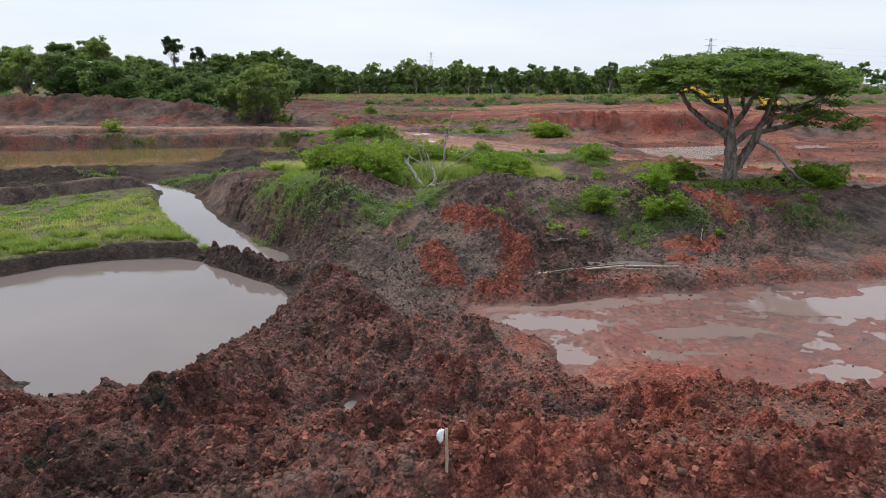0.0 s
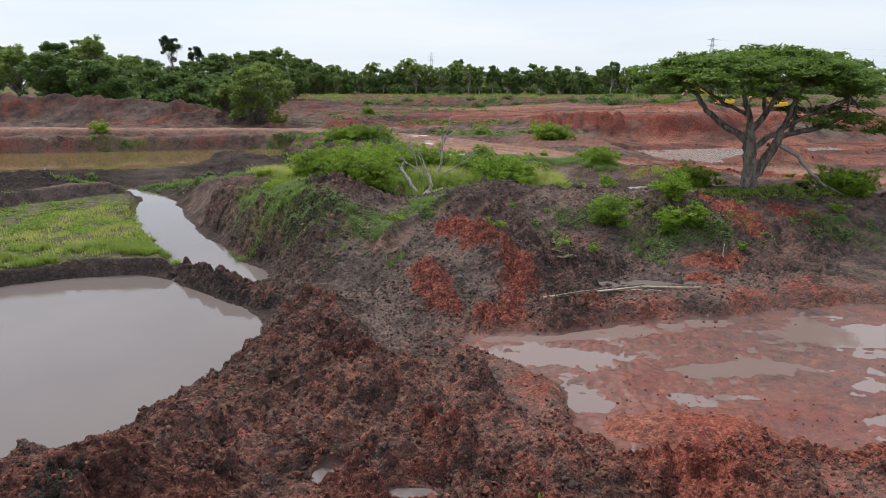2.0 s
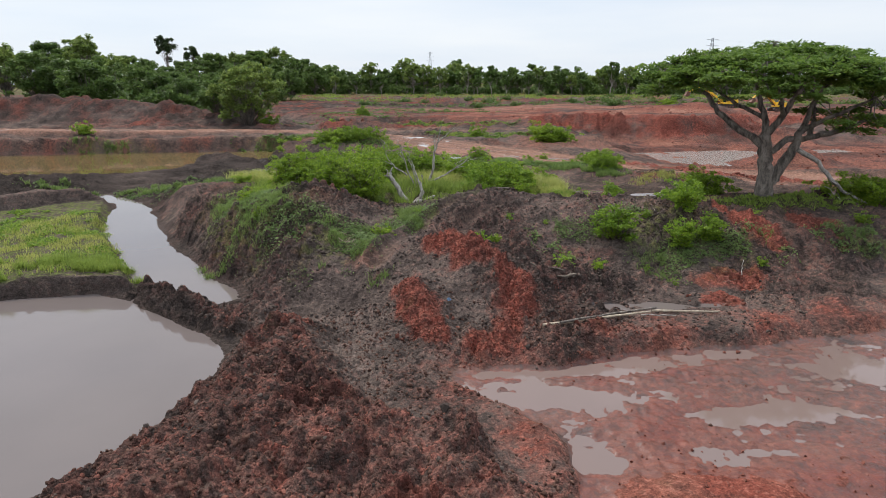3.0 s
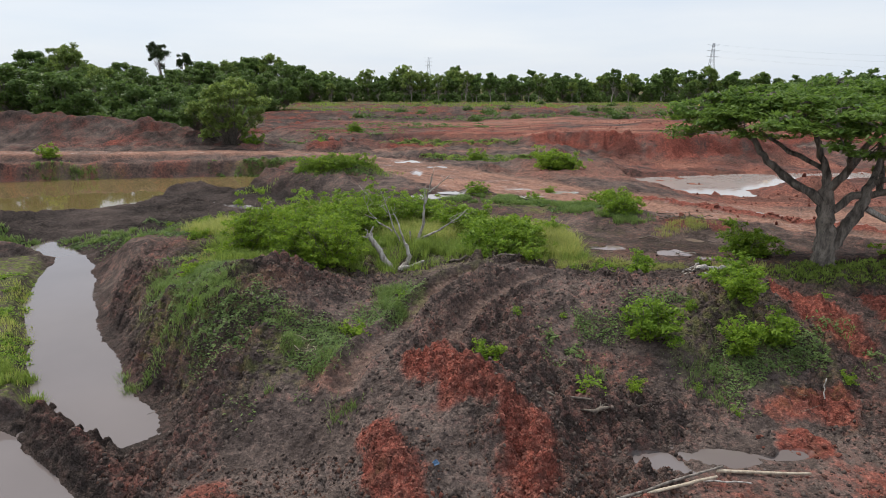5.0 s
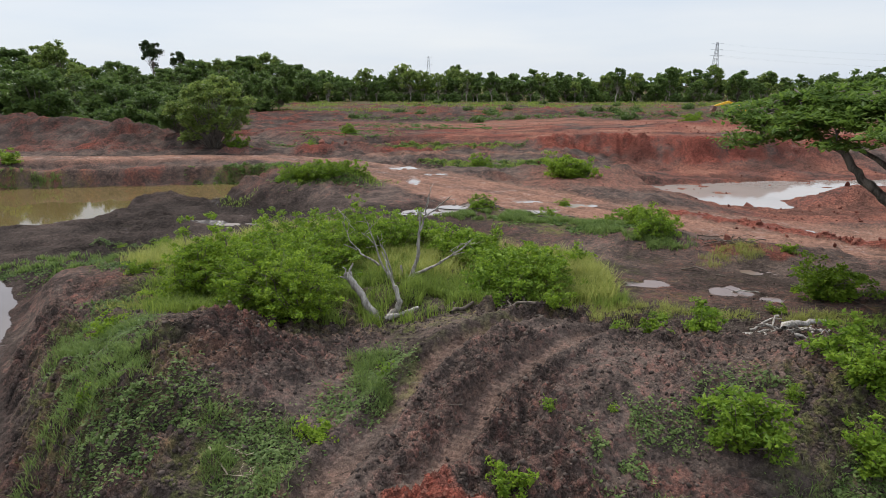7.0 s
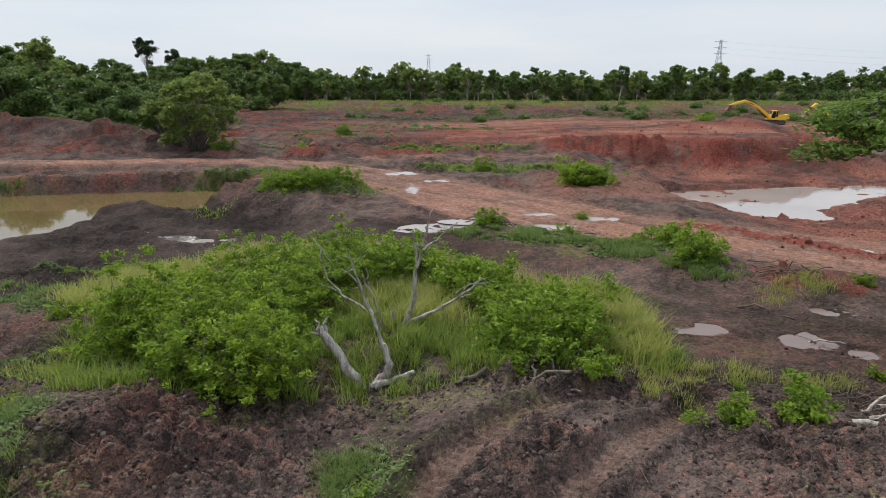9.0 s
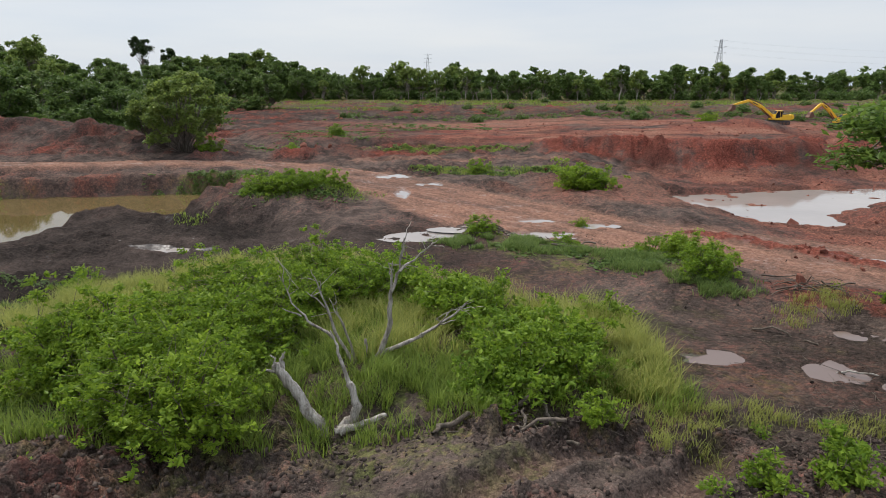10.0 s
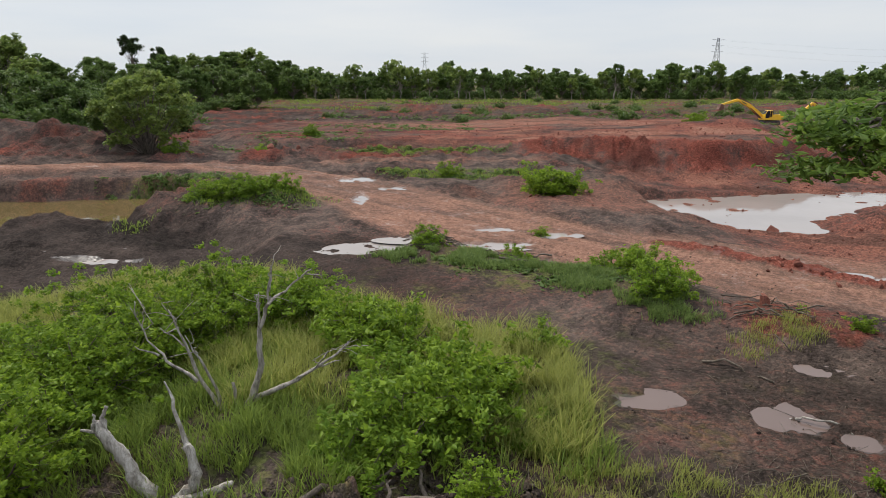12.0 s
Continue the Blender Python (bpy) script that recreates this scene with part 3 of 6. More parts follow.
    for poly, level, drop, wide in ((POND, POND_Z, 1.2, 0.6), (CHANNEL, CHANNEL_Z, 0.9, 2.4), (FARPOND, FARPOND_Z, 1.2, 1.2), (BASIN, BASIN_Z, 0.5, 1.6)):
        d = inside(poly, x, y) + (ragged if poly is not FARPOND else 0.55 * fbm(x, y, 1.8, 4, 28))
        z = np.where(d < 0, np.minimum(z, level - drop * smooth(0, 1.4, -d) + 0.02), z)
        near = 1 - smooth(0, wide * (1 - 0.8 * shelf), d)
        z = np.where(d >= 0, z * (1 - near) + (level + 0.04) * near, z)
    basin_d = inside(BASIN, x, y) + 2.2 * fbm(x, y, 5, 3, 24)
    z = np.where(inside(BASIN, x, y) < 0.9, np.minimum(np.maximum(z, BASIN_Z - 0.2), BASIN_Z + 0.05 * basin_d + 0.12 * fbm(x, y, 2.4, 3, 25)), z)
    spit_d, _ = along([(-14.7, 20.6, 0), (-13.2, 19.4, 0), (-11.8, 18.5, 0), (-10.3, 17.5, 0), (-8.6, 16.4, 0)], x, y)
    spit = np.exp(-((spit_d / 0.55) ** 2))
    z = np.where(spit > 0.05, np.maximum(z, -2.3 + 1.05 * spit + 0.3 * fbm(x, y, 0.8, 2, 22)), z)
    hollow = np.zeros_like(x)
    for cx, cy, rx, ry in HOLLOWS:
        hollow = np.maximum(hollow, bump(x, y, cx, cy, rx, ry, 5) * (1 + 1.0 * fbm(x, y, 0.8, 3, 23)))
    # how it looks
    n = fbm(x, y, 5, 4, 31)
    n2 = fbm(x, y, 1.3, 3, 32)
    red = 0.16 + 0.14 * n
    red = np.maximum(red, (0.48 + 0.3 * n) * (1 - k) * smooth(1, 3, x) * (1 - smooth(13, 15, y)))
    red = np.maximum(red, (0.5 + 0.45 * n + 0.35 * n2 + 0.2 * smooth(3, -2, y) * smooth(-4, 3, x) - 0.05 * smooth(-2, -6, x)).clip(0.42, 0.95) * heap)
    red = np.maximum(red, (0.68 + 0.3 * n) * mud)
    red = np.where(ring > 0.02, np.maximum(red, 0.78 * smooth(0.2, 0.8, ring + 0.4 * n2)), red)
    red = np.maximum(red, terr * (0.72 + 0.4 * n + 0.25 * fbm(x * 0.4, y, 4, 4, 37)) * (0.55 + 0.45 * smooth(-14, 2, x)))
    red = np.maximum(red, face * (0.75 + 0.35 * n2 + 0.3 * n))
    red = red * (1 - 0.55 * terr * smooth(146, 158, y + 8 * n))
    farfield = smooth(88, 100, y) * (1 - terr)
    red = np.maximum(red, farfield * (0.34 + 0.5 * n))
    wall = (1 - smooth(1.0, 4.5, inside(FARPOND, x, y))) * smooth(66, 72, y)
    red = np.maximum(red, (0.34 + 0.3 * n2) * wall)
    red = np.maximum(red, right * (0.62 + 0.3 * n))
    spoil = smooth(0.06, 0.35, ridge)
    red = red * (1 - spoil) + (0.3 + 0.25 * n + 0.3 * n2) * spoil
    patch = bump(x, y, 16.5, 26.5, 1.6, 3, 20) + bump(x, y, 21, 27.5, 1.8, 2.6, 10) + 0.8 * bump(x, y, 12.2, 19.4, 1.2, 0.8) + bump(x, y, 14, 21.5, 4, 1.2) * 0.5
    red = np.maximum(red, smooth(0.3, 0.7, patch + 0.3 * n2) * 0.8)
    red = np.maximum(red, (0.4 + 0.25 * n2) * (1 - smooth(0.5, 3.0, inside(MUD, x, y))) * smooth(-6, 0, x))
    bank = (1 - smooth(0.1, 1.6, np.abs(inside(MUD, x, y) - 0.6))) * smooth(13, 14.5, y)
    red = np.maximum(red, (0.4 + 0.3 * n2) * bank)
    red = np.maximum(red, 0.4 * spit)
    red = np.maximum(red, 0.34 * smooth(0.3, 0.7, bump(x, y, 6.6, 22.8, 2.4, 1.4) + bump(x, y, -3.4, 20.9, 1.8, 0.7) + 0.3 * n2))
    red = np.maximum(red, (0.5 + 0.3 * n2) * smooth(0.2, 0.6, bump(x, y, 17.6, 45.4, 3.4, 2.4) + 0.25 * n2))
    red = np.maximum(red, 0.9 * smooth(0.15, 0.5, berm))
    red = red * (1 - 0.75 * rut)
    red = red * (1 - 0.85 * back) * (1 - 0.9 * shelf)
    pale = np.maximum(road * (0.72 + 0.25 * n + 0.15 * n2 + 0.35 * streak - 0.2 * tracks), (0.14 + 0.15 * n2) * mud)
    pale = np.maximum(pale, (0.16 + 0.15 * n2) * rut)
    pale = np.maximum(pale, 0.45 * smooth(0.35, 0.8, bump(x, y, -7.4, 26.3, 1.5, 0.9, 20) + 0.3 * n2))
    pale = np.maximum(pale, 0.3 * smooth(0.35, 0.8, bump(x, y, -3.6, 21.0, 1.3, 0.7) + 0.3 * n2))
    pale = np.maximum(pale, terr * smooth(0.25, 0.7, bump(x, y, 10, 143, 34, 13) + 0.2 * n) * 0.55)
    pale = np.maximum(pale, terr * (1 - face) * (0.3 + 0.5 * n) * (1 - smooth(146, 158, y)) * smooth(-10, 6, x))
    pale = np.maximum(pale, right * (1 - face) * (0.18 + 0.4 * n))
    pale = np.maximum(pale, wall * 0.12) * (1 - 0.9 * smooth(0.1, 0.45, berm))
    lane_d, _ = along([(-14, 93.5, 0), (-5, 96.5, 0), (5, 98.5, 0), (15, 99.5, 0)], x, y)
    pale = np.maximum(pale, 0.7 * np.exp(-(((lane_d + 0.4 * n2) / 1.1) ** 2)))
    apron = smooth(0.25, 0.7, bump(x, y, 15, 75, 12, 9, 10) + 0.25 * n) * (1 - road)
    red = np.maximum(red, 0.42 * apron)
    pale = np.maximum(pale, 0.28 * apron)
    wet = np.maximum(mud * (1 - smooth(-1.98, -1.84, z)), np.maximum(back * smooth(0.1, 0.5, n2) * 0.45, 0.5 * road))
    for poly in (POND, CHANNEL, FARPOND, BASIN):
        wet = np.maximum(wet, 0.45 * (1 - smooth(0.0, 0.45, inside(poly, x, y))))
    wet = np.maximum(wet, 0.45 * rut)
    wet = np.maximum(wet, smooth(0.05, 0.5, hollow))
    rub = np.maximum(np.clip(0.55 + 1.1 * n, 0.12, 1), heap * np.clip(0.85 + 0.6 * n2, 0.3, 1.2))
    rub = np.maximum(rub, ring)
    rub = np.maximum(rub * (1 - 0.92 * mud) * (1 - road), 0.9 * smooth(0.1, 0.5, berm)) * (1 - 0.9 * shelf) * (1 - 0.95 * rut) * (1 - 0.65 * smooth(34, 38, y) * (1 - smooth(58, 66, y)) * (1 - back))
    valley = bump(x, y, -3.2, 14.2, 3.4, 4.4)
    rub = rub * (1 - 0.6 * np.clip(1.5 * bump(x, y, -3.4, 16.6, 3.0, 3.4), 0, 1)) + 0.3 * np.clip(1.5 * valley, 0, 1) * (1 - mud)
    red = red * (1 - 0.7 * np.clip(1.6 * bump(x, y, -3.4, 16.9, 2.4, 3.0), 0, 1) * (1 - smooth(0.1, 0.5, ring)))
    red = np.maximum(red, 0.6 * smooth(0.3, 0.7, bump(x, y, -6.2, 15.4, 1.5, 2.0) + 0.3 * n2))
    for poly in (POND, CHANNEL, FARPOND):
        rub = rub * smooth(-0.1, 0.9, inside(poly, x, y))
    rub = np.where(spit > 0.1, np.maximum(rub, 0.9), rub)
    rub = rub * (1 - smooth(0.03, 0.3, hollow))
    trodden = smooth(0.3, 0.8, bump(x, y, 14, 40, 11, 8, -15) + bump(x, y, 6, 50, 12, 6) + 0.3 * n) * smooth(31.5, 34, y)
    rub = rub * (1 - 0.7 * trodden) * (1 - 0.55 * terr * (1 - face) * (1 - smooth(150, 158, y)))
    scrub = smooth(190, 250, y + 0.25 * np.clip(x, 0, 120)) * smooth(-0.1, 0.5, fbm(x, y * 2.2, 22, 4, 35))
    moss = np.maximum(shelf * smooth(0.05, 0.4, -inside(SHELF, x, y)), np.maximum(scrub, smooth(300, 330, y)))
    for cx, cy, rx, ry, turn, w in GREENS:
        moss = np.maximum(moss, w * smooth(0.2, 0.8, bump(x, y, cx, cy, rx, ry, turn) + 0.25 * n2))
    black = back * (0.85 + 0.3 * n)
    for poly, reach in ((POND, 1.4), (CHANNEL, 0.9)):
        d = inside(poly, x, y)
        black = np.maximum(black, (1 - smooth(0.2, reach, d + 0.6 * n2)) * 0.7 * (1 - heap))
    black = np.maximum(black, smooth(0.1, 0.6, n) * (1 - heap) * (1 - mud) * (1 - road) * (1 - rut) * (1 - terr) * (1 - right) * 0.3)
    black = np.maximum(black, 0.75 * smooth(0.3, 0.8, bump(x, y, -8, 53.5, 11, 6, -8) + 0.3 * n) * (1 - road))
    black = np.maximum(black, 0.55 * smooth(0.0, 0.5, n2 + 0.6 * n) * terr * (1 - smooth(-12, 4, x)))
    black = np.maximum(black, smooth(150, 162, y + 6 * n) * (1 - smooth(230, 260, y)) * (0.45 + 0.5 * fbm(x, y * 2, 9, 4, 36)))
    black = np.maximum(black, smooth(0.06, 0.35, ridge) * (0.38 + 0.4 * n) * (1 - road)) * (1 - np.clip(2 * red - 0.6, 0, 1))
    black = np.maximum(black, 0.6 * smooth(0.15, 0.7, bump(x, y, 12, 38, 7, 6, -20) + 0.35 * n2) * (1 - 0.6 * smooth(0.2, 0.7, n)))
    cut = np.maximum(np.maximum(terr, right), farfield) * (1 - road)
    black = np.maximum(black, cut * 0.55 * smooth(0.05, 0.7, fbm(x * 0.3, y, 3.2, 4, 38) + 0.5 * n2))
    # the heap's colour gets darker towards its left and near side
    black = np.maximum(black, heap * (0.35 + 0.45 * n2 + 0.35 * n + 0.25 * smooth(0, -5, y)) * (0.2 + 0.8 * smooth(3, -4, x)))
    if fine:
        size = 1 - smooth(45, 80, y)
        warp = fbm(x, y, 0.9, 2, 59)
        crumbs = sum(a * np.abs(value_noise(x / w + 5 * i + 0.6 * warp, y / w - 3 * i + 0.6 * warp, 60 + i)) for i, (w, a) in enumerate(((0.9, 0.46), (0.45, 0.26), (0.23, 0.12))))
        z = z + rub * (1 - 0.1 * heap) * size * (crumbs + 0.4 * heap * lumps(x, y, 1.9, 46) - 0.06 * heap + 0.5 * lumps(x, y, 1.0, 41) + 0.4 * lumps(x + 3, y, 0.5, 45) - 0.36)
        z = z + (0.25 + 0.75 * rub) * (1 - mud) * (1 - road) * (1 - 0.7 * rut) * (1 - shelf) * (1 - smooth(34, 40, y)) * (0.24 * lumps(x + 0.2 * warp, y, 0.27, 48) + 0.13 * lumps(x, y + 0.1 * warp, 0.15, 49) - 0.05)
        bare = (1 - smooth(-0.5, 0.5, -inside(FARPOND, x, y))) * (1 - 0.8 * terr * (1 - face) * (1 - smooth(150, 158, y)))
        bare = bare * (1 - 0.6 * right * (1 - face))
        z = z + (1 - size) * (1 - road) * bare * (0.2 * fbm(x, y, 2.2, 4, 53) + (0.4 + rub) * (0.6 * lumps(x, y, 2.2, 55) + 0.6 * lumps(x, y, 1.2, 56) - 0.16))
        z = z + ridge * (1 - road) * (1.2 * lumps(x, y, 4.0, 58) + 0.9 * lumps(x, y, 1.9, 64) + 0.5 * fbm(x, y, 2.5, 3, 61))
        z = z + 0.5 * face * (lumps(x * 1.6, y, 1.5, 65) - 0.1)
        z = z + size * smooth(34, 40, y) * (1 - road) * (1 - shelf) * (0.25 + 0.4 * back) * (1 - 0.8 * trodden) * (0.5 * lumps(x, y, 1.5, 62) + 0.3 * lumps(x, y, 0.7, 63) - 0.08)
        cleat = rut * np.sin((x * 0.45 + y) * 20) * 0.045
        z = z + cleat + mud * (0.02 * fbm(x, y, 0.5, 3, 57) + 0.018 * fbm(x, y, 0.2, 2, 66))
    z = z - 0.1 * heap
    z = z - 0.16 * smooth(0.1, 0.6, hollow)
    return z, dict(red=red.clip(0, 1), pale=pale.clip(0, 1), wet=wet.clip(0, 1), moss=moss.clip(0, 1), rub=rub.clip(0, 1), black=black.clip(0, 1))


# shallow puddles on the upper ground (x, y, half widths)
HOLLOWS = [(10.1, 39.2, 1.15, 0.55), (14.2, 38.2, 0.9, 0.9), (15.6, 36.9, 0.6, 0.5), (21.2, 48.2, 1.0, 0.55), (-1.4, 56.4, 2.6, 1.3), (0.6, 57.9, 1.6, 0.6), (5.7, 58.8, 2.7, 0.8), (-20, 58.2, 2.6, 0.7),
           (-7.2, 81.6, 1.5, 1.3), (-2.8, 77.6, 1.3, 0.8), (-5.0, 72.3, 0.6, 2.4), (26.5, 55.5, 1.0, 0.5), (28.6, 55.2, 1.0, 0.5), (8.2, 18.5, 1.9, 0.5), (11.6, 19.0, 0.9, 0.35),
           (6.4, 62.6, 1.5, 0.55), (10.5, 61.8, 1.3, 0.6), (17, 41.5, 0.9, 0.4), (-0.9, 2.9, 0.75, 0.35), (-2.7, 3.5, 0.4, 0.3), (5.6, 5.15, 0.7, 0.4)]
# ground cover: x, y, half widths, turn, strength
GREENS = [(-3, 40, 13, 9, 0, 0.9), (-11.5, 27, 2.6, 6.5, 35, 0.75), (-5.5, 22.6, 1.8, 2.0, 0, 0.7), (-13.4, 69.4, 5.5, 2.6, 15, 0.9), (9, 52, 8, 3.2, -25, 0.9), (12, 24.5, 3.4, 2.6, 0, 0.6),
          (21, 32.3, 4.5, 2.2, 0, 0.9), (4, 86.5, 10, 3.0, 5, 0.85), (-4, 107, 12, 4, 0, 0.55), (-27, 82.6, 6, 2.0, 15, 0.8), (-50, 77.5, 6, 1.2, 8, 0.6), (-19, 41, 3, 2, 0, 0.5),
          (-2, 27.8, 1.2, 2.6, 15, 0.6), (60, 190, 40, 12, 0, 0.5), (24, 25.5, 3, 1.6, 0, 0.55)]


def ground_z(x, y):
    return float(terrain(np.array([float(x)]), np.array([float(y)]))[0][0])


def spaced(marks):
    """Grid lines from marks of (start, step); the step changes smoothly between them."""
    out, v = [], marks[0][0]
    while v < marks[-1][0]:
        out.append(v)
        v += float(np.interp(v, [m[0] for m in marks], [m[1] for m in marks]))
    return np.array(out + [marks[-1][0]])
# ---- ground and water ----
NEAR_X, NEAR_Y = (-19.0, 15.0), (-7.0, 34.5)


def sheet(gx, gy, hole=False):
    """Grid of the ground over the given lines: corners, quads and looks. hole: leave out what the fine sheet covers."""
    mx, my = np.meshgrid(gx, gy)
    mz, looks = terrain(mx.ravel(), my.ravel())
    nx, ny = len(gx), len(gy)
    cell = (np.arange(ny - 1)[:, None] * nx + np.arange(nx - 1)[None]).ravel()
    if hole:
        cx, cy = mx.ravel()[cell], my.ravel()[cell]
        cell = cell[~((cx > NEAR_X[0] + 0.3) & (cx < NEAR_X[1] - 0.9) & (cy > NEAR_Y[0] + 0.3) & (cy < NEAR_Y[1] - 0.9))]
    return np.stack([mx.ravel(), my.ravel(), mz], 1), np.stack([cell, cell + 1, cell + nx + 1, cell + nx], 1), looks


wide = sheet(spaced([(-900, 40), (-300, 12), (-112, 0.9), (-60, 0.5), (-26, 0.24), (-14, 0.2), (14, 0.2), (26, 0.26), (60, 0.6), (120, 2.5), (300, 12), (900, 40)]),
             spaced([(-60, 4), (-14, 0.8), (-6, 0.25), (30, 0.2), (42, 0.18), (60, 0.28), (112, 0.5), (140, 0.9), (190, 2.2), (400, 8), (1500, 60), (3000, 200)]), True)
near = sheet(np.linspace(*NEAR_X, 540), np.concatenate([np.arange(NEAR_Y[0], 20, 0.06), np.arange(20, NEAR_Y[1], 0.075)]))
ground = new("ground", raw_mesh("ground", np.concatenate([wide[0], near[0]]), np.concatenate([wide[1], near[1] + len(wide[0])]), EARTH, True))
for key in ("red", "pale", "wet", "moss", "black", "rub"):
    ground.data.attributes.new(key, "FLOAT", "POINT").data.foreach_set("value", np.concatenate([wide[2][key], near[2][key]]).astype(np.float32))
tagged(ground, "churned red laterite and dark earth of an excavation site", "ground", kind="structure")


def water_sheet(name, poly, level, material, label, grow=2.5):
    """A level water surface that runs in under its banks."""
    cx, cy = sum(p[0] for p in poly) / len(poly), sum(p[1] for p in poly) / len(poly)
    bm = bmesh.new()
    ring = []
    for i, (x, y) in enumerate(poly):
        (ax, ay), (bx, by) = poly[i - 1], poly[(i + 1) % len(poly)]
        nx_, ny_ = by - ay, ax - bx
        k = grow / (math.hypot(nx_, ny_) + 1e-9)
        area = sum(p[0] * q[1] - q[0] * p[1] for p, q in zip(poly, poly[1:] + poly[:1]))
        k = k if area > 0 else -k
        ring.append(bm.verts.new((x + nx_ * k, y + ny_ * k, level)))
    bm.faces.new(ring)
    bmesh.ops.triangulate(bm, faces=bm.faces[:])
    for f in bm.faces:
        f.normal_update()
        if f.normal.z < 0:
            f.normal_flip()
    return tagged(new(name, from_bm(name, bm, material)), label, "water", kind="structure")


water_sheet("water_pond", POND, POND_Z, POND_WATER, "still murky brown pond below earth banks", 0.5)
water_sheet("water_channel", CHANNEL, CHANNEL_Z, POND_WATER, "narrow ditch of still grey-brown water", 0.4)
water_sheet("water_far_pond", FARPOND, FARPOND_Z, FAR_WATER, "green-brown pond under a cut earth bank", 0.5)
water_sheet("water_mud_flat", MUD, MUD_Z, MUD_WATER, "shallow muddy puddles on a rutted flat", 0.0)
water_sheet("water_basin", BASIN, BASIN_Z, PUDDLE_WATER, "broad shallow puddle reflecting the sky", 0.4)
for hx, hy, hrx, hry in HOLLOWS:
    bm = bmesh.new()
    zs = [ground_z(hx + dx * hrx, hy + dy * hry) for dx in (-0.7, 0, 0.7) for dy in (-0.7, 0, 0.7)]
    vs = [bm.verts.new((hx + 1.5 * hrx * math.cos(a), hy + 1.5 * hry * math.sin(a), float(np.median(zs)) + 0.03)) for a in np.linspace(0, 2 * np.pi, 24, endpoint=False)]
    bm.faces.new(vs)
    # far puddles take the water with sky reflection put into its colour
    tagged(new("puddle", from_bm("puddle", bm, POND_WATER if hy < 25 else MUD_WATER if hy < 50 else PUDDLE_WATER)), "shallow rain puddle in a hollow of trodden earth", "puddle", "rain puddles", "structure")
# ---- plants ----
def thing(name, x, y, z, label, category, group="", kind=""):
    ob = new(name)
    ob.matrix_basis = Matrix.Translation((x, y, z))
    ob.empty_display_size = 0.3
    return tagged(ob, label, category, group, kind)


def tree_parts(seed, height, spread, fork, clumps, leaves, leaf, bark=BARK, foliage=LEAF_WOOD, radius=0.22, round_=0.8, clump=(1.5, 1.0), sides=7, lean=0.0, rise=0.6):
    """Trunk with limbs, and a crown of leaf clumps at the limbs' ends, as two meshes round the trunk's foot."""
    rng = np.random.default_rng(seed)
    top = np.array([lean * height, 0, fork])
    limbs = [tube(wander((0, 0, -0.4), top, 0.12 * fork, 5, rng), np.linspace(radius * 1.25, radius * 0.8, 5), sides, 0.07, seed)]
    pts = []
    half = (height - fork) * 0.5
    lobes = rng.normal(size=(5, 3))
    for i in range(clumps):
        d = rng.normal(size=3)
        d /= np.linalg.norm(d)
        d[2] = d[2] if d[2] > -0.8 else -d[2]
        reach = (0.45 + 0.55 * rng.random() ** rise) * (0.72 + 0.16 * max(np.abs(lobes @ d)))
        c = np.array([top[0] + d[0] * spread * reach, d[1] * spread * reach, fork + half * (0.95 + d[2] * round_ * 1.1 * reach)])
        start = top * (0.75 + 0.3 * rng.random())
        way = wander(start, c, 0.10 * spread, 4, rng)
        limbs.append(tube(way, np.linspace(radius * 0.36, radius * 0.07, 4), max(3, sides - 3), 0.05, seed + i))
        s = 0.6 + 0.7 * rng.random()
        r = np.array([clump[0] * s, clump[0] * s, clump[1] * s])
        pts.append(blob_points(int(leaves / clumps * s / 0.95), c, r, rng, 0.45))
    pts = np.concatenate(pts)
    v, f = leaf_faces(pts, leaf, rng, 0.2)
    return raw_mesh("trunk", *quads_only(*join(limbs)), bark, True), raw_mesh("crown", v, f, foliage)


def plant(name, meshes, x, y, label, category, group="", scale=1.0, turn=0.0, z=None, names=("trunk", "crown")):
    ob = thing(name, x, y, ground_z(x, y) - 0.05 if z is None else z, label, category, group)
    ob.matrix_basis = Matrix.LocRotScale((x, y, ob.location.z), Euler((0, 0, turn)), (scale, scale, scale))
    for nm, me in zip(names, meshes):
        part(nm, me, ob)
    return ob


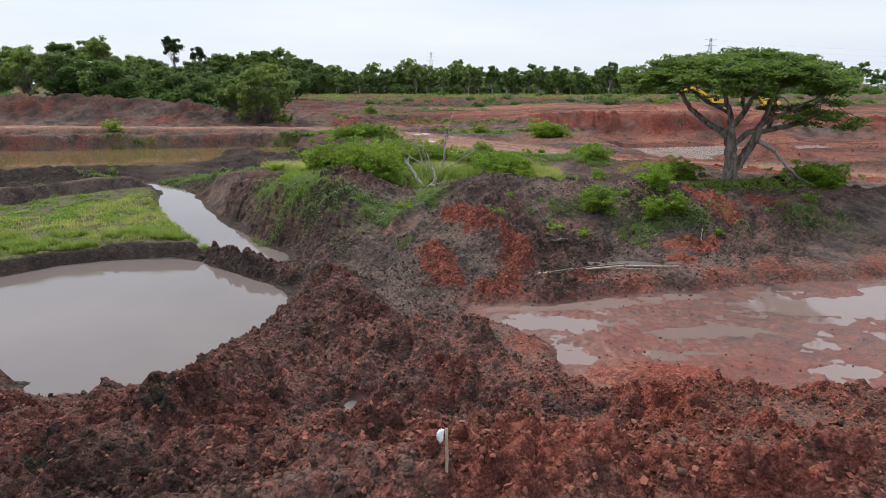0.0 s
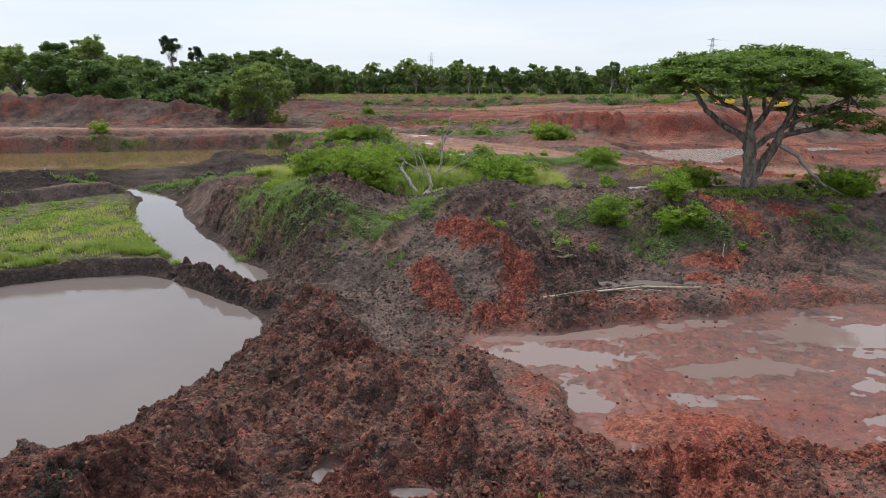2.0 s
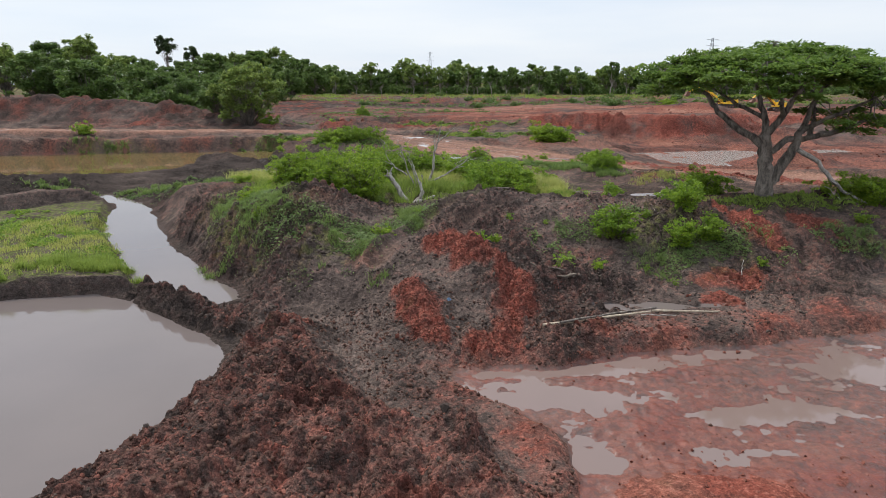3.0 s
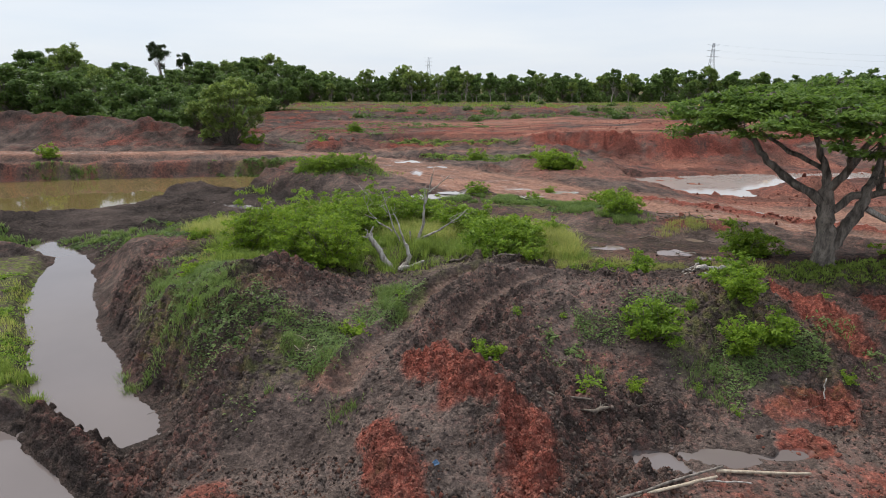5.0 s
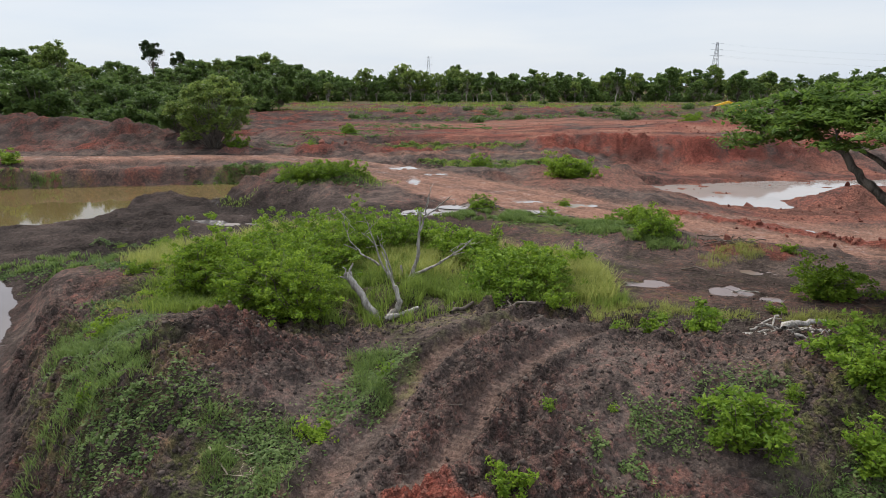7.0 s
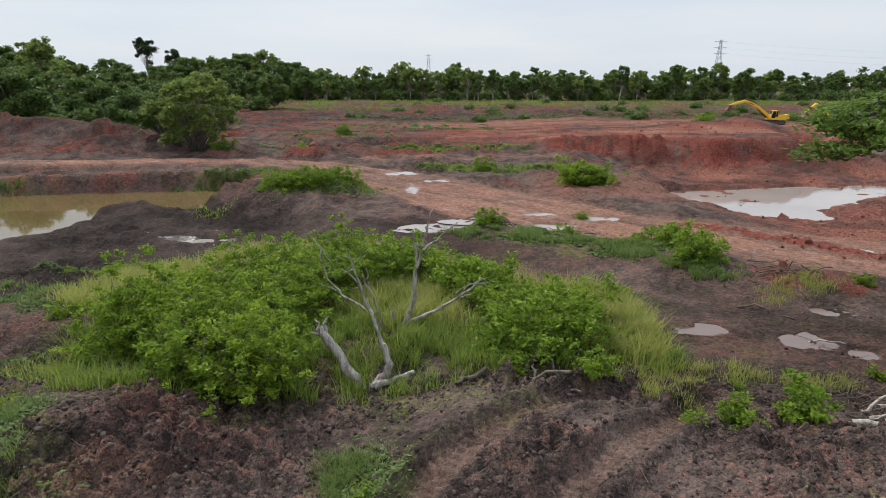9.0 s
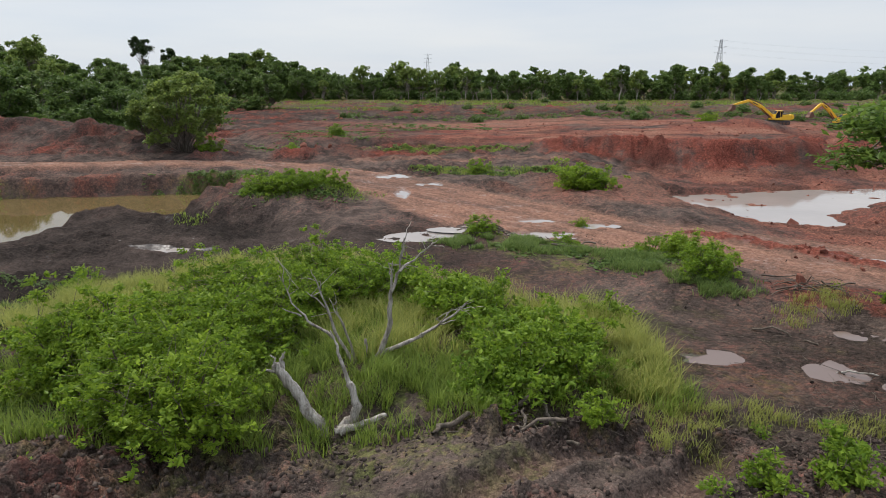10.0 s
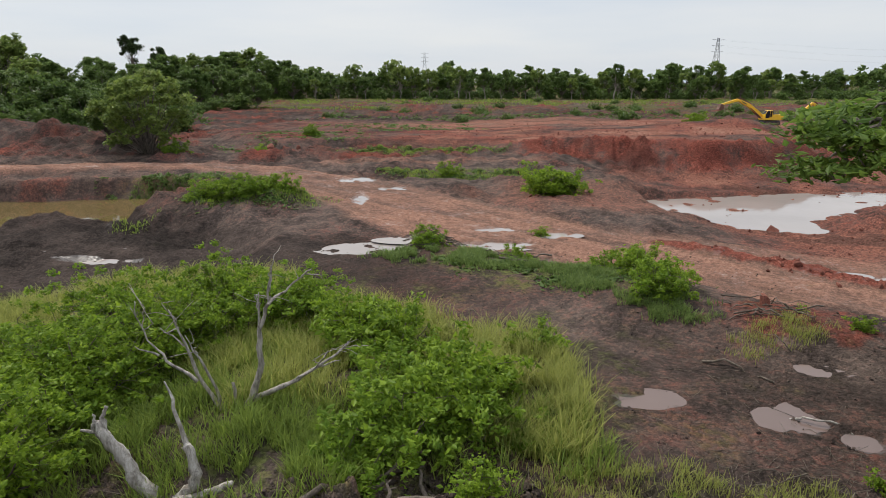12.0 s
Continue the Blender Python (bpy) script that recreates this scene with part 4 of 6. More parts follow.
def bush_parts(seed, width, height, leaves, leaf, foliage=LEAF_BUSH, stems=9, flat=0.2):
    """A leafy shrub: crooked stems from one root and leaves along their upper parts."""
    rng = np.random.default_rng(seed)
    limbs, pts = [], []
    per = leaves // stems
    for i in range(stems):
        a, f = i * 2.399963 + rng.normal() * 0.4, math.sqrt((i + 0.4) / stems)
        end = np.array([math.cos(a) * width * 0.5 * f, math.sin(a) * width * 0.5 * f, height * (0.62 + 0.4 * rng.random()) * (1.05 - 0.45 * f)])
        way = wander((0.08 * math.cos(a), 0.08 * math.sin(a), -0.15), end, 0.12 * height, 6, rng)
        limbs.append(tube(way, np.linspace(0.028, 0.007, 6) * (0.6 + 0.3 * height), 4, 0.0, seed + i))
        s = width * 0.15
        sprays = max(4, per // 30)
        twiggy = 1000 if leaf > 0.3 else 2
        k = rng.integers(1, 6, sprays)
        tips = way[k] + (way[np.minimum(k + 1, 5)] - way[k]) * rng.random((sprays, 1)) + rng.normal(size=(sprays, 3)) * np.array([s, s, s * 0.8])
        for q, tip in list(zip(k, tips))[::twiggy]:
            limbs.append(tube(np.linspace(way[q], tip, 2), [0.01, 0.004], 3))
        own = rng.integers(0, sprays, per)
        pts.append(tips[own] + rng.normal(size=(per, 3)) * (0.32 * leaf / 0.15 * 0.55) * np.array([1, 1, 0.6]))
    pts = np.concatenate(pts)
    pts[:, 2] = np.abs(pts[:, 2])
    v, f = leaf_faces(pts, leaf, rng, flat)
    return raw_mesh("woody_base", *quads_only(*join(limbs)), TWIG, True), raw_mesh("foliage", v, f, foliage)


def grass_patch(name, n, place, height, material, label, seed, width=0.014, droop=0.45, gaps=-9.0):
    """A stand of blades, three corners and a bend each, as one stuff object. place: gives n points from a generator."""
    rng = np.random.default_rng(seed)
    x, y = place(n, rng)
    keep = fbm(x, y, 1.1, 3, seed + 60) > gaps
    x, y = x[keep], y[keep]
    z = terrain(x, y)[0] - 0.04
    n = len(x)
    h = height * (0.55 + 0.75 * rng.random(n))
    a = rng.random(n) * 2 * np.pi
    lean = droop * h * (0.3 + rng.random(n))
    w = width * (0.7 + 0.8 * rng.random(n))
    ca, sa = np.cos(a), np.sin(a)
    base = np.stack([x, y, z], 1)
    side = np.stack([-sa * w, ca * w, 0 * w], 1)
    mid = base + np.stack([ca * lean * 0.35, sa * lean * 0.35, h * 0.6], 1)
    tip = base + np.stack([ca * lean, sa * lean, h], 1)
    v = np.stack([base - side, base + side, mid + side * 0.8, mid - side * 0.8, tip], 1).reshape(-1, 3)
    i = np.arange(n)[:, None] * 5
    me = raw_mesh(name, v, [i + np.array([0, 1, 2, 3]), i + np.array([3, 2, 4])], material)
    return tagged(new(name, me), label, "grass", kind="stuff")


def creeper(name, n, place, size, material, label, seed, up=0.06):
    """Creeping weeds: small leaves lying over the earth, gathered in uneven mats, as one stuff object."""
    rng = np.random.default_rng(seed)
    x, y = place(n, rng)
    keep = fbm(x, y, 1.4, 3, seed + 90) > 0.0
    x, y = x[keep], y[keep]
    z = terrain(x, y)[0] + up * rng.random(len(x)) ** 2 * 2.5
    v, f = leaf_faces(np.stack([x, y, z], 1), size, rng, 0.5)
    return tagged(new(name, raw_mesh(name, v, f, material)), label, "weeds", kind="stuff")
# ---- woods, far trees, pylons ----
rng = np.random.default_rng(5)
WOOD = [tree_parts(11, 13, 5.0, 3.0, 70, 7600, 0.30, clump=(1.0, 0.75), rise=0.6),
        tree_parts(12, 15, 4.4, 4.6, 60, 6400, 0.30, clump=(0.95, 0.75), foliage=LEAF_LIGHT, rise=0.6),
        tree_parts(13, 11, 5.2, 1.8, 70, 7600, 0.30, clump=(1.0, 0.75), rise=0.6),
        tree_parts(14, 17, 2.9, 9.0, 24, 2600, 0.36, foliage=LEAF_DARK, clump=(0.9, 0.8)),
        tree_parts(15, 9, 4.4, 0.8, 64, 7000, 0.30, clump=(1.0, 0.8), rise=0.6)]
LONE = tree_parts(16, 9.6, 4.8, -0.6, 120, 12000, 0.24, clump=(0.75, 0.6), rise=0.6, foliage=LEAF_LIGHT, radius=0.16)
FAR = [tree_parts(21, 13, 4.8, 3.4, 34, 1150, 0.7, clump=(1.3, 1.0), sides=4, bark=PALE_BARK, radius=0.26), tree_parts(22, 15, 4.4, 4.4, 34, 1150, 0.7, clump=(1.3, 1.0), sides=4, foliage=LEAF_LIGHT, bark=PALE_BARK, radius=0.26),
       tree_parts(23, 11, 5.0, 2.0, 34, 1150, 0.7, clump=(1.4, 1.0), sides=4), tree_parts(24, 17, 2.6, 9.5, 16, 560, 0.65, clump=(1.1, 0.9), sides=4, bark=PALE_BARK, radius=0.26),
       tree_parts(25, 14, 3.0, 4.5, 26, 900, 0.65, clump=(1.1, 0.9), sides=4, bark=PALE_BARK, radius=0.24)]
BACK = [tree_parts(26, 13, 4.8, 2.0, 18, 380, 1.2, clump=(1.8, 1.3), sides=3), tree_parts(27, 16, 3.6, 4.0, 16, 340, 1.2, clump=(1.6, 1.3), sides=3)]


def wood_tree(kind, x, y, scale, group="trees of the wood"):
    label = ("broad leafy green tree at the wood's edge", "tall leafy tree with a bare lower trunk", "spreading low-crowned leafy tree in the wood", "tall dark tree with a small high crown",
             "rounded bushy tree with leaves near the ground")[kind]
    return plant("tree", WOOD[kind], x, y, label, "tree", group, scale, rng.random() * 6.3)


# left wood, standing behind the spoil ridge: x, y, kind, scale
for x, y, kind, s in ((-88, 124, 2, 1.24), (-92, 122, 0, 1.15), (-79, 118, 4, 1.38), (-84, 132, 2, 1.24), (-88, 146, 1, 1.01), (-72, 128, 4, 1.25), (-66, 124, 4, 1.13), (-65, 130, 4, 1.13), (-65, 140, 2, 0.92),
                      (-65, 150, 4, 1.13), (-152, 190, 0, 1.6), (-141, 196, 0, 1.7), (-128, 196, 1, 1.6), (-137, 205, 0, 1.65), (-134, 190, 2, 1.5), (-118, 190, 2, 1.3), (-109, 185, 0, 1.18), (-145, 230, 2, 1.75), (-202, 355, 0, 1.84), (-111, 210, 2, 1.29),
                      (-164, 300, 4, 2.06), (-168, 333, 3, 1.92), (-155, 335, 3, 1.6), (-116, 240, 0, 1.29), (-99, 232, 0, 1.51), (-102, 226, 2, 1.6), (-95, 240, 1, 1.32), (-107, 260, 2, 1.7), (-113, 300, 0, 1.69),
                      (-129, 362, 0, 2.12), (-111, 350, 1, 1.84), (-126, 372, 0, 1.98), (-102, 340, 2, 2.05), (-114, 420, 0, 1.85), (-103, 360, 4, 1.98), (-85, 330, 4, 1.81), (-95, 260, 4, 1.75), (-86, 220, 4, 1.55),
                      (-78, 240, 4, 1.58), (-69, 230, 4, 1.34), (-104, 128, 1, 1.1), (-112, 118, 0, 1.2), (-118, 132, 2, 1.3), (-100, 150, 0, 1.1), (-53, 122, 4, 0.85), (-58, 118, 4, 0.95), (-130, 150, 0, 1.3)):
    wood_tree(kind, x, y, s)
plant("tree", LONE, -38.2, 99.4, "bright bushy tree standing alone beside the earth road", "tree", "", 1.22, 0.4)
plant("tree", WOOD[4], -46, 104.5, "bushy leafy tree beside the spoil ridge", "tree", "", 0.75, 1.9)
EDGE = bush_parts(51, 6.5, 5.0, 2600, 0.36, LEAF_WOOD, 18)
for k in range(58):
    x, y = -112 + 60 * rng.random(), 114 + 5 * rng.random() + (k % 4) * 10
    if k >= 44:
        x, y = -100 + 30 * rng.random(), 200 + 60 * rng.random()
    plant("thicket_bush", EDGE, x, y, "dense leafy thicket at the wood's edge", "bush", "thicket of the wood", 0.7 + 0.5 * rng.random(), k * 1.1, names=("woody_base", "foliage"))
LINE = bush_parts(52, 11, 5.5, 1000, 0.85, LEAF_WOOD, 16)
for k in range(130):
    x, y = -150 + 470 * (k + rng.random()) / 130, 340 + 14 * rng.random() + 36 * (k % 3)
    plant("thicket_bush", LINE, x, y, "distant scrub below the line of trees", "bush", "scrub of the far trees", 0.5 + 0.45 * rng.random(), k * 1.1, 0.2, names=("woody_base", "foliage"))
# far line of trees
for y0, n, lo, hi in ((346, 76, -130, 180), (372, 84, -150, 240), (430, 96, -220, 420), (520, 80, -300, 640)):
    for i in range(n):
        x = lo + (hi - lo) * (i + rng.random() * 0.95) / n
        kind = int(rng.choice([0, 0, 1, 1, 2, 2, 4, 4]))
        plant("tree", FAR[kind] if y0 < 400 else BACK[kind % 2], x, y0 + rng.normal() * 8, "distant leafy tree in a long wooded line", "tree", "far tree line", 0.7 + 0.75 * rng.random() ** 1.7, rng.random() * 6.3, 0.2)


def strut(a, b, r=0.08):
    return tube(np.linspace(a, b, 2), [r, r], 4)


def pylon(x, y, height):
    """A steel lattice tower: legs, cross bracing and three pairs of arms."""
    ob = thing("pylon", x, y, 0.2, "grey steel lattice power pylon above the trees", "pylon", "power pylons")
    levels = np.linspace(0, 1, 10) ** 0.85
    legs, braces = [], []
    half = lambda f: 4.2 * (1 - f) ** 1.2 + 0.7
    corners = [(1, 1), (-1, 1), (-1, -1), (1, -1)]
    for cx, cy in corners:
        legs.append(tube([(cx * half(f), cy * half(f), f * height) for f in levels], [0.16] * 10, 4))
    for f, g in zip(levels, levels[1:]):
        for (ax, ay), (bx, by) in zip(corners, corners[1:] + corners[:1]):
            braces.append(strut((ax * half(f), ay * half(f), f * height), (bx * half(g), by * half(g), g * height)))
            braces.append(strut((bx * half(f), by * half(f), f * height), (ax * half(g), ay * half(g), g * height)))
    part("legs", raw_mesh("legs", *quads_only(*join(legs)), STEEL), ob)
    part("bracing", raw_mesh("bracing", *quads_only(*join(braces)), STEEL), ob)
    for f in (0.74, 0.85, 0.96):
        arm = [strut((s * 0.6, t, f * height), (s * 5.5, 0, f * height + 0.5), 0.14) for s in (-1, 1) for t in (-0.8, 0.8)]
        part("cross_arm", raw_mesh("cross_arm", *quads_only(*join(arm)), STEEL), ob)


STEEL = plain("galvanised_steel", (0.30, 0.31, 0.33), 0.5, 0.6)
pylon(231, 600, 47)
pylon(-58, 900, 48)
for side in (-5.5, 5.5):
    for f in (0.75, 0.86, 0.97):
        pts = [(231 + (700 - 231) * t + side * (1 - t), 600 - 130 * t, 47 * f - 14 * 4 * t * (1 - t)) for t in np.linspace(0, 1, 16)]
        tagged(new("power_line", raw_mesh("power_line", *quads_only(*tube(pts, [0.02] * 16, 3)), STEEL)), "thin sagging power line strung from a pylon", "power line", "power lines")
# ---- the spreading rain tree ----
def rain_tree(x, y):
    ob = thing("rain_tree", x, y, ground_z(x, y) - 0.1, "wide umbrella-crowned rain tree with a thick grey twin trunk", "tree")
    rg = np.random.default_rng(77)
    limbs = [([(0, 0, -0.3), (-0.05, 0, 0.5), (-0.1, 0, 1.3), (-0.15, 0, 2.3), (-0.3, 0.1, 3.3), (-0.45, 0.1, 4.4)], (0.80, 0.62, 0.55, 0.50, 0.44, 0.38)),
             ([(0.15, 0, 1.2), (0.55, -0.1, 2.0), (0.95, -0.1, 2.8), (1.4, -0.2, 3.6), (1.9, 0.3, 4.7), (2.6, 0.8, 6.2)], (0.42, 0.40, 0.36, 0.31, 0.24, 0.15)),
             ([(-0.3, 0, 3.4), (-1.1, 0.3, 4.2), (-2.1, 0.8, 4.8), (-3.1, 1.4, 5.8), (-3.6, 2.2, 6.8), (-4.6, 3.4, 7.7)], (0.34, 0.30, 0.27, 0.23, 0.18, 0.11)),
             ([(-0.45, 0.1, 4.3), (-0.5, 0.4, 5.5), (-0.9, 0.9, 7.0), (-1.1, 1.2, 7.8)], (0.32, 0.26, 0.19, 0.11)),
             ([(-0.45, 0.1, 4.3), (0.2, -0.5, 5.6), (0.7, -1.1, 7.2), (0.9, -1.4, 7.8)], (0.30, 0.24, 0.18, 0.10)),
             ([(0.0, 0.1, 3.3), (1.0, 0.2, 4.1), (2.5, 0.3, 4.2), (4.0, 0.2, 4.6), (5.8, 0.0, 5.4)], (0.30, 0.28, 0.25, 0.20, 0.12)),
             ([(1.9, 0.3, 4.7), (3.2, -1.2, 5.8), (4.6, -2.2, 6.8)], (0.2, 0.15, 0.09)),
             ([(-0.5, 0.4, 5.4), (-1.5, 2.2, 6.2), (-2.2, 5.6, 7.4)], (0.2, 0.15, 0.08)),
             ([(0.2, -0.5, 5.5), (-0.6, -1.6, 6.6), (-1.4, -2.6, 7.4)], (0.2, 0.15, 0.08)),
             ([(2.5, 0.3, 4.2), (3.6, 2.2, 5.4), (4.6, 4.0, 6.6)], (0.2, 0.14, 0.08)),
             ([(2.6, 0.8, 6.2), (3.4, 1.2, 7.4), (4.0, 1.6, 7.6)], (0.14, 0.1, 0.06))]

    def dense(pts):
        p = np.array(pts, float)
        t = np.linspace(0, len(p) - 1, 4 * len(p) - 3)
        return np.stack([np.interp(t, range(len(p)), p[:, i]) for i in range(3)], 1) + rg.normal(size=(len(t), 3)) * 0.035, t

    wood = []
    for k, (pts, radii) in enumerate(limbs):
        way, t = dense(pts)
        wood.append(tube(way, np.interp(t, range(len(radii)), radii) * (0.88 if k < 2 else 0.75), 12, 0.13, k))
    part("trunk", raw_mesh("trunk", *quads_only(*join(wood[:2])), BARK, True), ob)
    for w in wood[2:]:
        part("limb", raw_mesh("limb", *quads_only(*w), BARK, True), ob)
    # umbrella crown of flat, feathery sprays in uneven tiers, with gaps between them
    ends = [np.array(p[-1]) for p, _ in limbs[1:]] + [np.array(p[-2]) for p, _ in limbs[1:]]
    pts = []
    n = 380
    for i in range(n):
        a, f = i * 2.399963 + rg.normal() * 0.2, math.sqrt((i + 0.5) / n)
        wob = 1 + 0.10 * math.sin(3 * a + 1) + 0.07 * math.sin(5 * a) + 0.05 * math.sin(9 * a)
        cx, cy = 0.4 + 7.3 * f * wob * math.cos(a), 2.2 + 7.0 * f * wob * math.sin(a)
        top = 7.2 + 2.6 * math.sqrt(max(0, 1 - (f * 0.97) ** 2)) + 0.7 * noise.noise(Vector((cx * 0.35, cy * 0.35, 3)))
        if noise.noise(Vector((cx * 0.5, cy * 0.5, 9))) < -0.3:
            continue
        low = (0.3 + (1.0 if cx < 0.5 else 2.0) * f ** 1.5) * rg.random() if i % 2 else 0.35 * rg.random()
        c = np.array([cx, cy, top - low])
        near = min(ends, key=lambda e: np.linalg.norm(e - c))
        part("branch", raw_mesh("branch", *quads_only(*tube(wander(near, c, 0.6, 6, rg), np.linspace(0.065, 0.018, 6), 4, 0, i)), BARK, True), ob)
        ends.append(near + (c - near) * 0.6)
        rr = 0.6 + 0.7 * rg.random()
        for _ in range(4):
            o = c + rg.normal(size=3) * np.array([0.55, 0.55, 0.16])
            pts.append(blob_points(64, o, (rr * 0.85, rr * 0.85, 0.22), rg, 0.3))
    # lower sprays hanging round the rim
    for i in range(26):
        a = rg.random() * 2.8 - 1.6
        c = np.array([0.8 + 6.0 * math.cos(a), 1.0 + 5.4 * math.sin(a), 4.8 + 1.4 * rg.random()]) if i % 2 else np.array([4.2 + 3.4 * rg.random(), -3.0 + 7 * rg.random(), 4.4 + 1.8 * rg.random()])
        near = min(ends, key=lambda e: np.linalg.norm(e - c))
        part("branch", raw_mesh("branch", *quads_only(*tube(wander(near, c, 0.5, 6, rg), np.linspace(0.05, 0.015, 6), 4, 0, i)), BARK, True), ob)
        pts.append(blob_points(150, c, (1.0, 1.0, 0.22), rg, 0.4))
    v, f = leaf_faces(np.concatenate(pts), 0.14, rg, 0.45, 2.0)
    part("crown", raw_mesh("crown", v, f, LEAF_RAIN), ob)
    # broken limb that hangs to the ground
    hang = [tube(wander((1.5, -0.3, 3.5), (4.1, -0.9, 1.3), 0.25, 8, rg), np.linspace(0.17, 0.12, 8), 7, 0.06, 1),
            tube(wander((4.1, -0.9, 1.3), (7.3, -1.5, -0.7), 0.3, 8, rg), np.linspace(0.11, 0.03, 8), 6, 0.06, 2)]
    for _ in range(9):
        s = np.array([3.2 + 2.4 * rg.random(), -1.0, 1.6 - 1.2 * rg.random()])
        hang.append(tube(wander(s, s + np.array([0.6 + 1.4 * rg.random(), rg.normal() * 0.6, -0.9 - 0.5 * rg.random()]), 0.2, 6, rg), np.linspace(0.03, 0.008, 6), 4))
    part("broken_limb", raw_mesh("broken_limb", *quads_only(*join(hang)), DEAD_WOOD, True), ob, "broken bare limb hanging to the ground")


rain_tree(20.7, 33.7)
# ---- bushes, dead trees and grass ----
BIG = [bush_parts(31, 4.2, 2.9, 10500, 0.095, LEAF_BUSH, 22), bush_parts(32, 3.6, 2.5, 9000, 0.095, LEAF_LIME, 18), bush_parts(33, 3.2, 3.4, 9500, 0.095, LEAF_BUSH, 18)]
LOW = [bush_parts(34, 3.0, 1.5, 5600, 0.095, LEAF_LIME, 16), bush_parts(35, 2.6, 1.7, 5200, 0.095, LEAF_BUSH, 14)]
LIME = [bush_parts(36, 2.7, 2.3, 3600, 0.125, LEAF_LIME, 22), bush_parts(37, 1.9, 2.1, 2300, 0.125, LEAF_LIME, 15)]
TINY = [bush_parts(38, 0.8, 0.6, 200, 0.11, LEAF_LIME, 6), bush_parts(39, 1.6, 1.1, 1100, 0.11, LEAF_BUSH, 9)]
STEMS = ("woody_base", "foliage")
for k, (x, y) in enumerate(((-7.4, 32.6), (-7.2, 35.2), (-10.4, 36.0), (-6.2, 31.9), (-7.0, 37.6), (-9.8, 38.6), (-6.5, 40.4), (-3.9, 43.4), (-6.2, 45.0), (-9.2, 42.6), (-8.4, 35.0),
                            (-11.6, 35.0), (-7.6, 37.4), (-2.2, 44.6), (-8.6, 33.6), (-6.0, 41.6))):
    plant("bush", BIG[k % 3], x, y, "dense leafy green bush in the overgrown clump", "bush", "bushes of the clump", 0.85 + 0.2 * ((k * 7) % 5) / 5, k * 1.3, names=STEMS)
for k, (x, y) in enumerate(((2.1, 37.9), (4.1, 38.0), (2.9, 35.4), (2.6, 36.8), (4.7, 36.4), (1.8, 40.8), (0.2, 41.6), (3.4, 36.6), (2.0, 34.6), (0.4, 42.4))):
    plant("bush", LOW[k % 2], x, y, "low bright green leafy bush among tall grass", "bush", "low bushes of the clump", 1.0 + 0.35 * ((k * 3) % 4) / 4, k * 2.1, names=STEMS)
for mesh, x, y, s, label in ((LIME[0], 8.6, 24.2, 0.74, "rounded lime-green shrub on the dark slope"), (LIME[1], 13.0, 27.4, 0.88, "upright lime-green shrub on the dark slope"),
                             (LIME[1], 12.6, 25.4, 0.75, "lime-green shrub with loose sprays on the slope"), (LIME[1], 12.0, 23.6, 0.72, "lime-green shrub low on the slope"),
                             (LIME[1], 13.4, 24.0, 0.7, "lime-green shrub beside creeping weeds"), (LIME[1], 9.9, 31.0, 0.7, "small lime-green shrub at the slope's top"),
                             (TINY[1], 8.0, 30.5, 0.7, "small lime-green shrub at the slope's top"), (TINY[0], 5.6, 20.8, 0.95, "small bright weed beside a driftwood stump"),
                             (TINY[0], 2.4, 1.9, 0.85, "single bright green weed on the rubble heap"), (LOW[1], 18.0, 36.6, 1.15, "dark green bush beside the rain tree"),
                             (LOW[1], 26.2, 33.6, 1.3, "dark green bush under the broken limb"), (LOW[1], 27.6, 32.8, 1.1, "dark green bush under the broken limb"),
                             (LOW[0], 2.0, 56.8, 0.75, "small leafy bush on a heap of brushwood"), (LOW[1], 11.0, 74.0, 1.6, "broad leafy bush beside the earth road"),
                             (LOW[1], 13.4, 74.6, 1.3, "broad leafy bush beside the earth road"), (LOW[0], 11.9, 52.6, 0.95, "leafy bush at the end of a grassy bank"),
                             (LOW[1], 13.2, 51.2, 0.95, "leafy bush at the end of a grassy bank"), (LOW[0], 13.0, 47.4, 0.9, "leafy bush at the end of a grassy bank"),
                             (LOW[1], 13.8, 48.6, 0.8, "leafy bush at the end of a grassy bank"), (TINY[1], 7.0, 42.6, 1.1, "upright green weed in tall grass"),
                             (LOW[1], -19.6, 47.8, 0.95, "lone green bush beside dark mud"), (TINY[1], -12.8, 34.2, 0.9, "small lime-green weed on a dark bank"),
                             (TINY[1], -56, 80.5, 1.6, "small green shrub beside the earth road"), (LOW[0], -34.5, 99, 1.3, "lime-green shrub at the lone tree's foot"),
                             (LOW[0], -24.5, 104, 0.9, "low green bush on broken red earth"), (LOW[0], -21.0, 118, 1.0, "low green bush on broken red earth"),
                             (LOW[1], 46.0, 134, 1.4, "low green bush behind the red terrace"), (TINY[1], 9.4, 61.6, 0.7, "small weed at the road's edge"),
                             (LOW[0], 7.0, 54.6, 0.7, "low bush on a heap of brushwood"), (LOW[0], 2.2, 85.6, 0.9, "low weeds in a green hollow")):
    plant("bush", mesh, x, y, label, "bush", "", s, x * 1.7, names=STEMS)
for k, (x, y) in enumerate(((-17.4, 68.7), (-16, 69.5), (-14.6, 69.2), (-12.6, 69.9), (-11, 70.4), (-15.2, 67.8), (-13.4, 68.4))):
    plant("bush", LOW[k % 2], x, y, "creeping green bush covering a low mound", "bush", "bushes of the low mound", 0.9, k, names=STEMS)

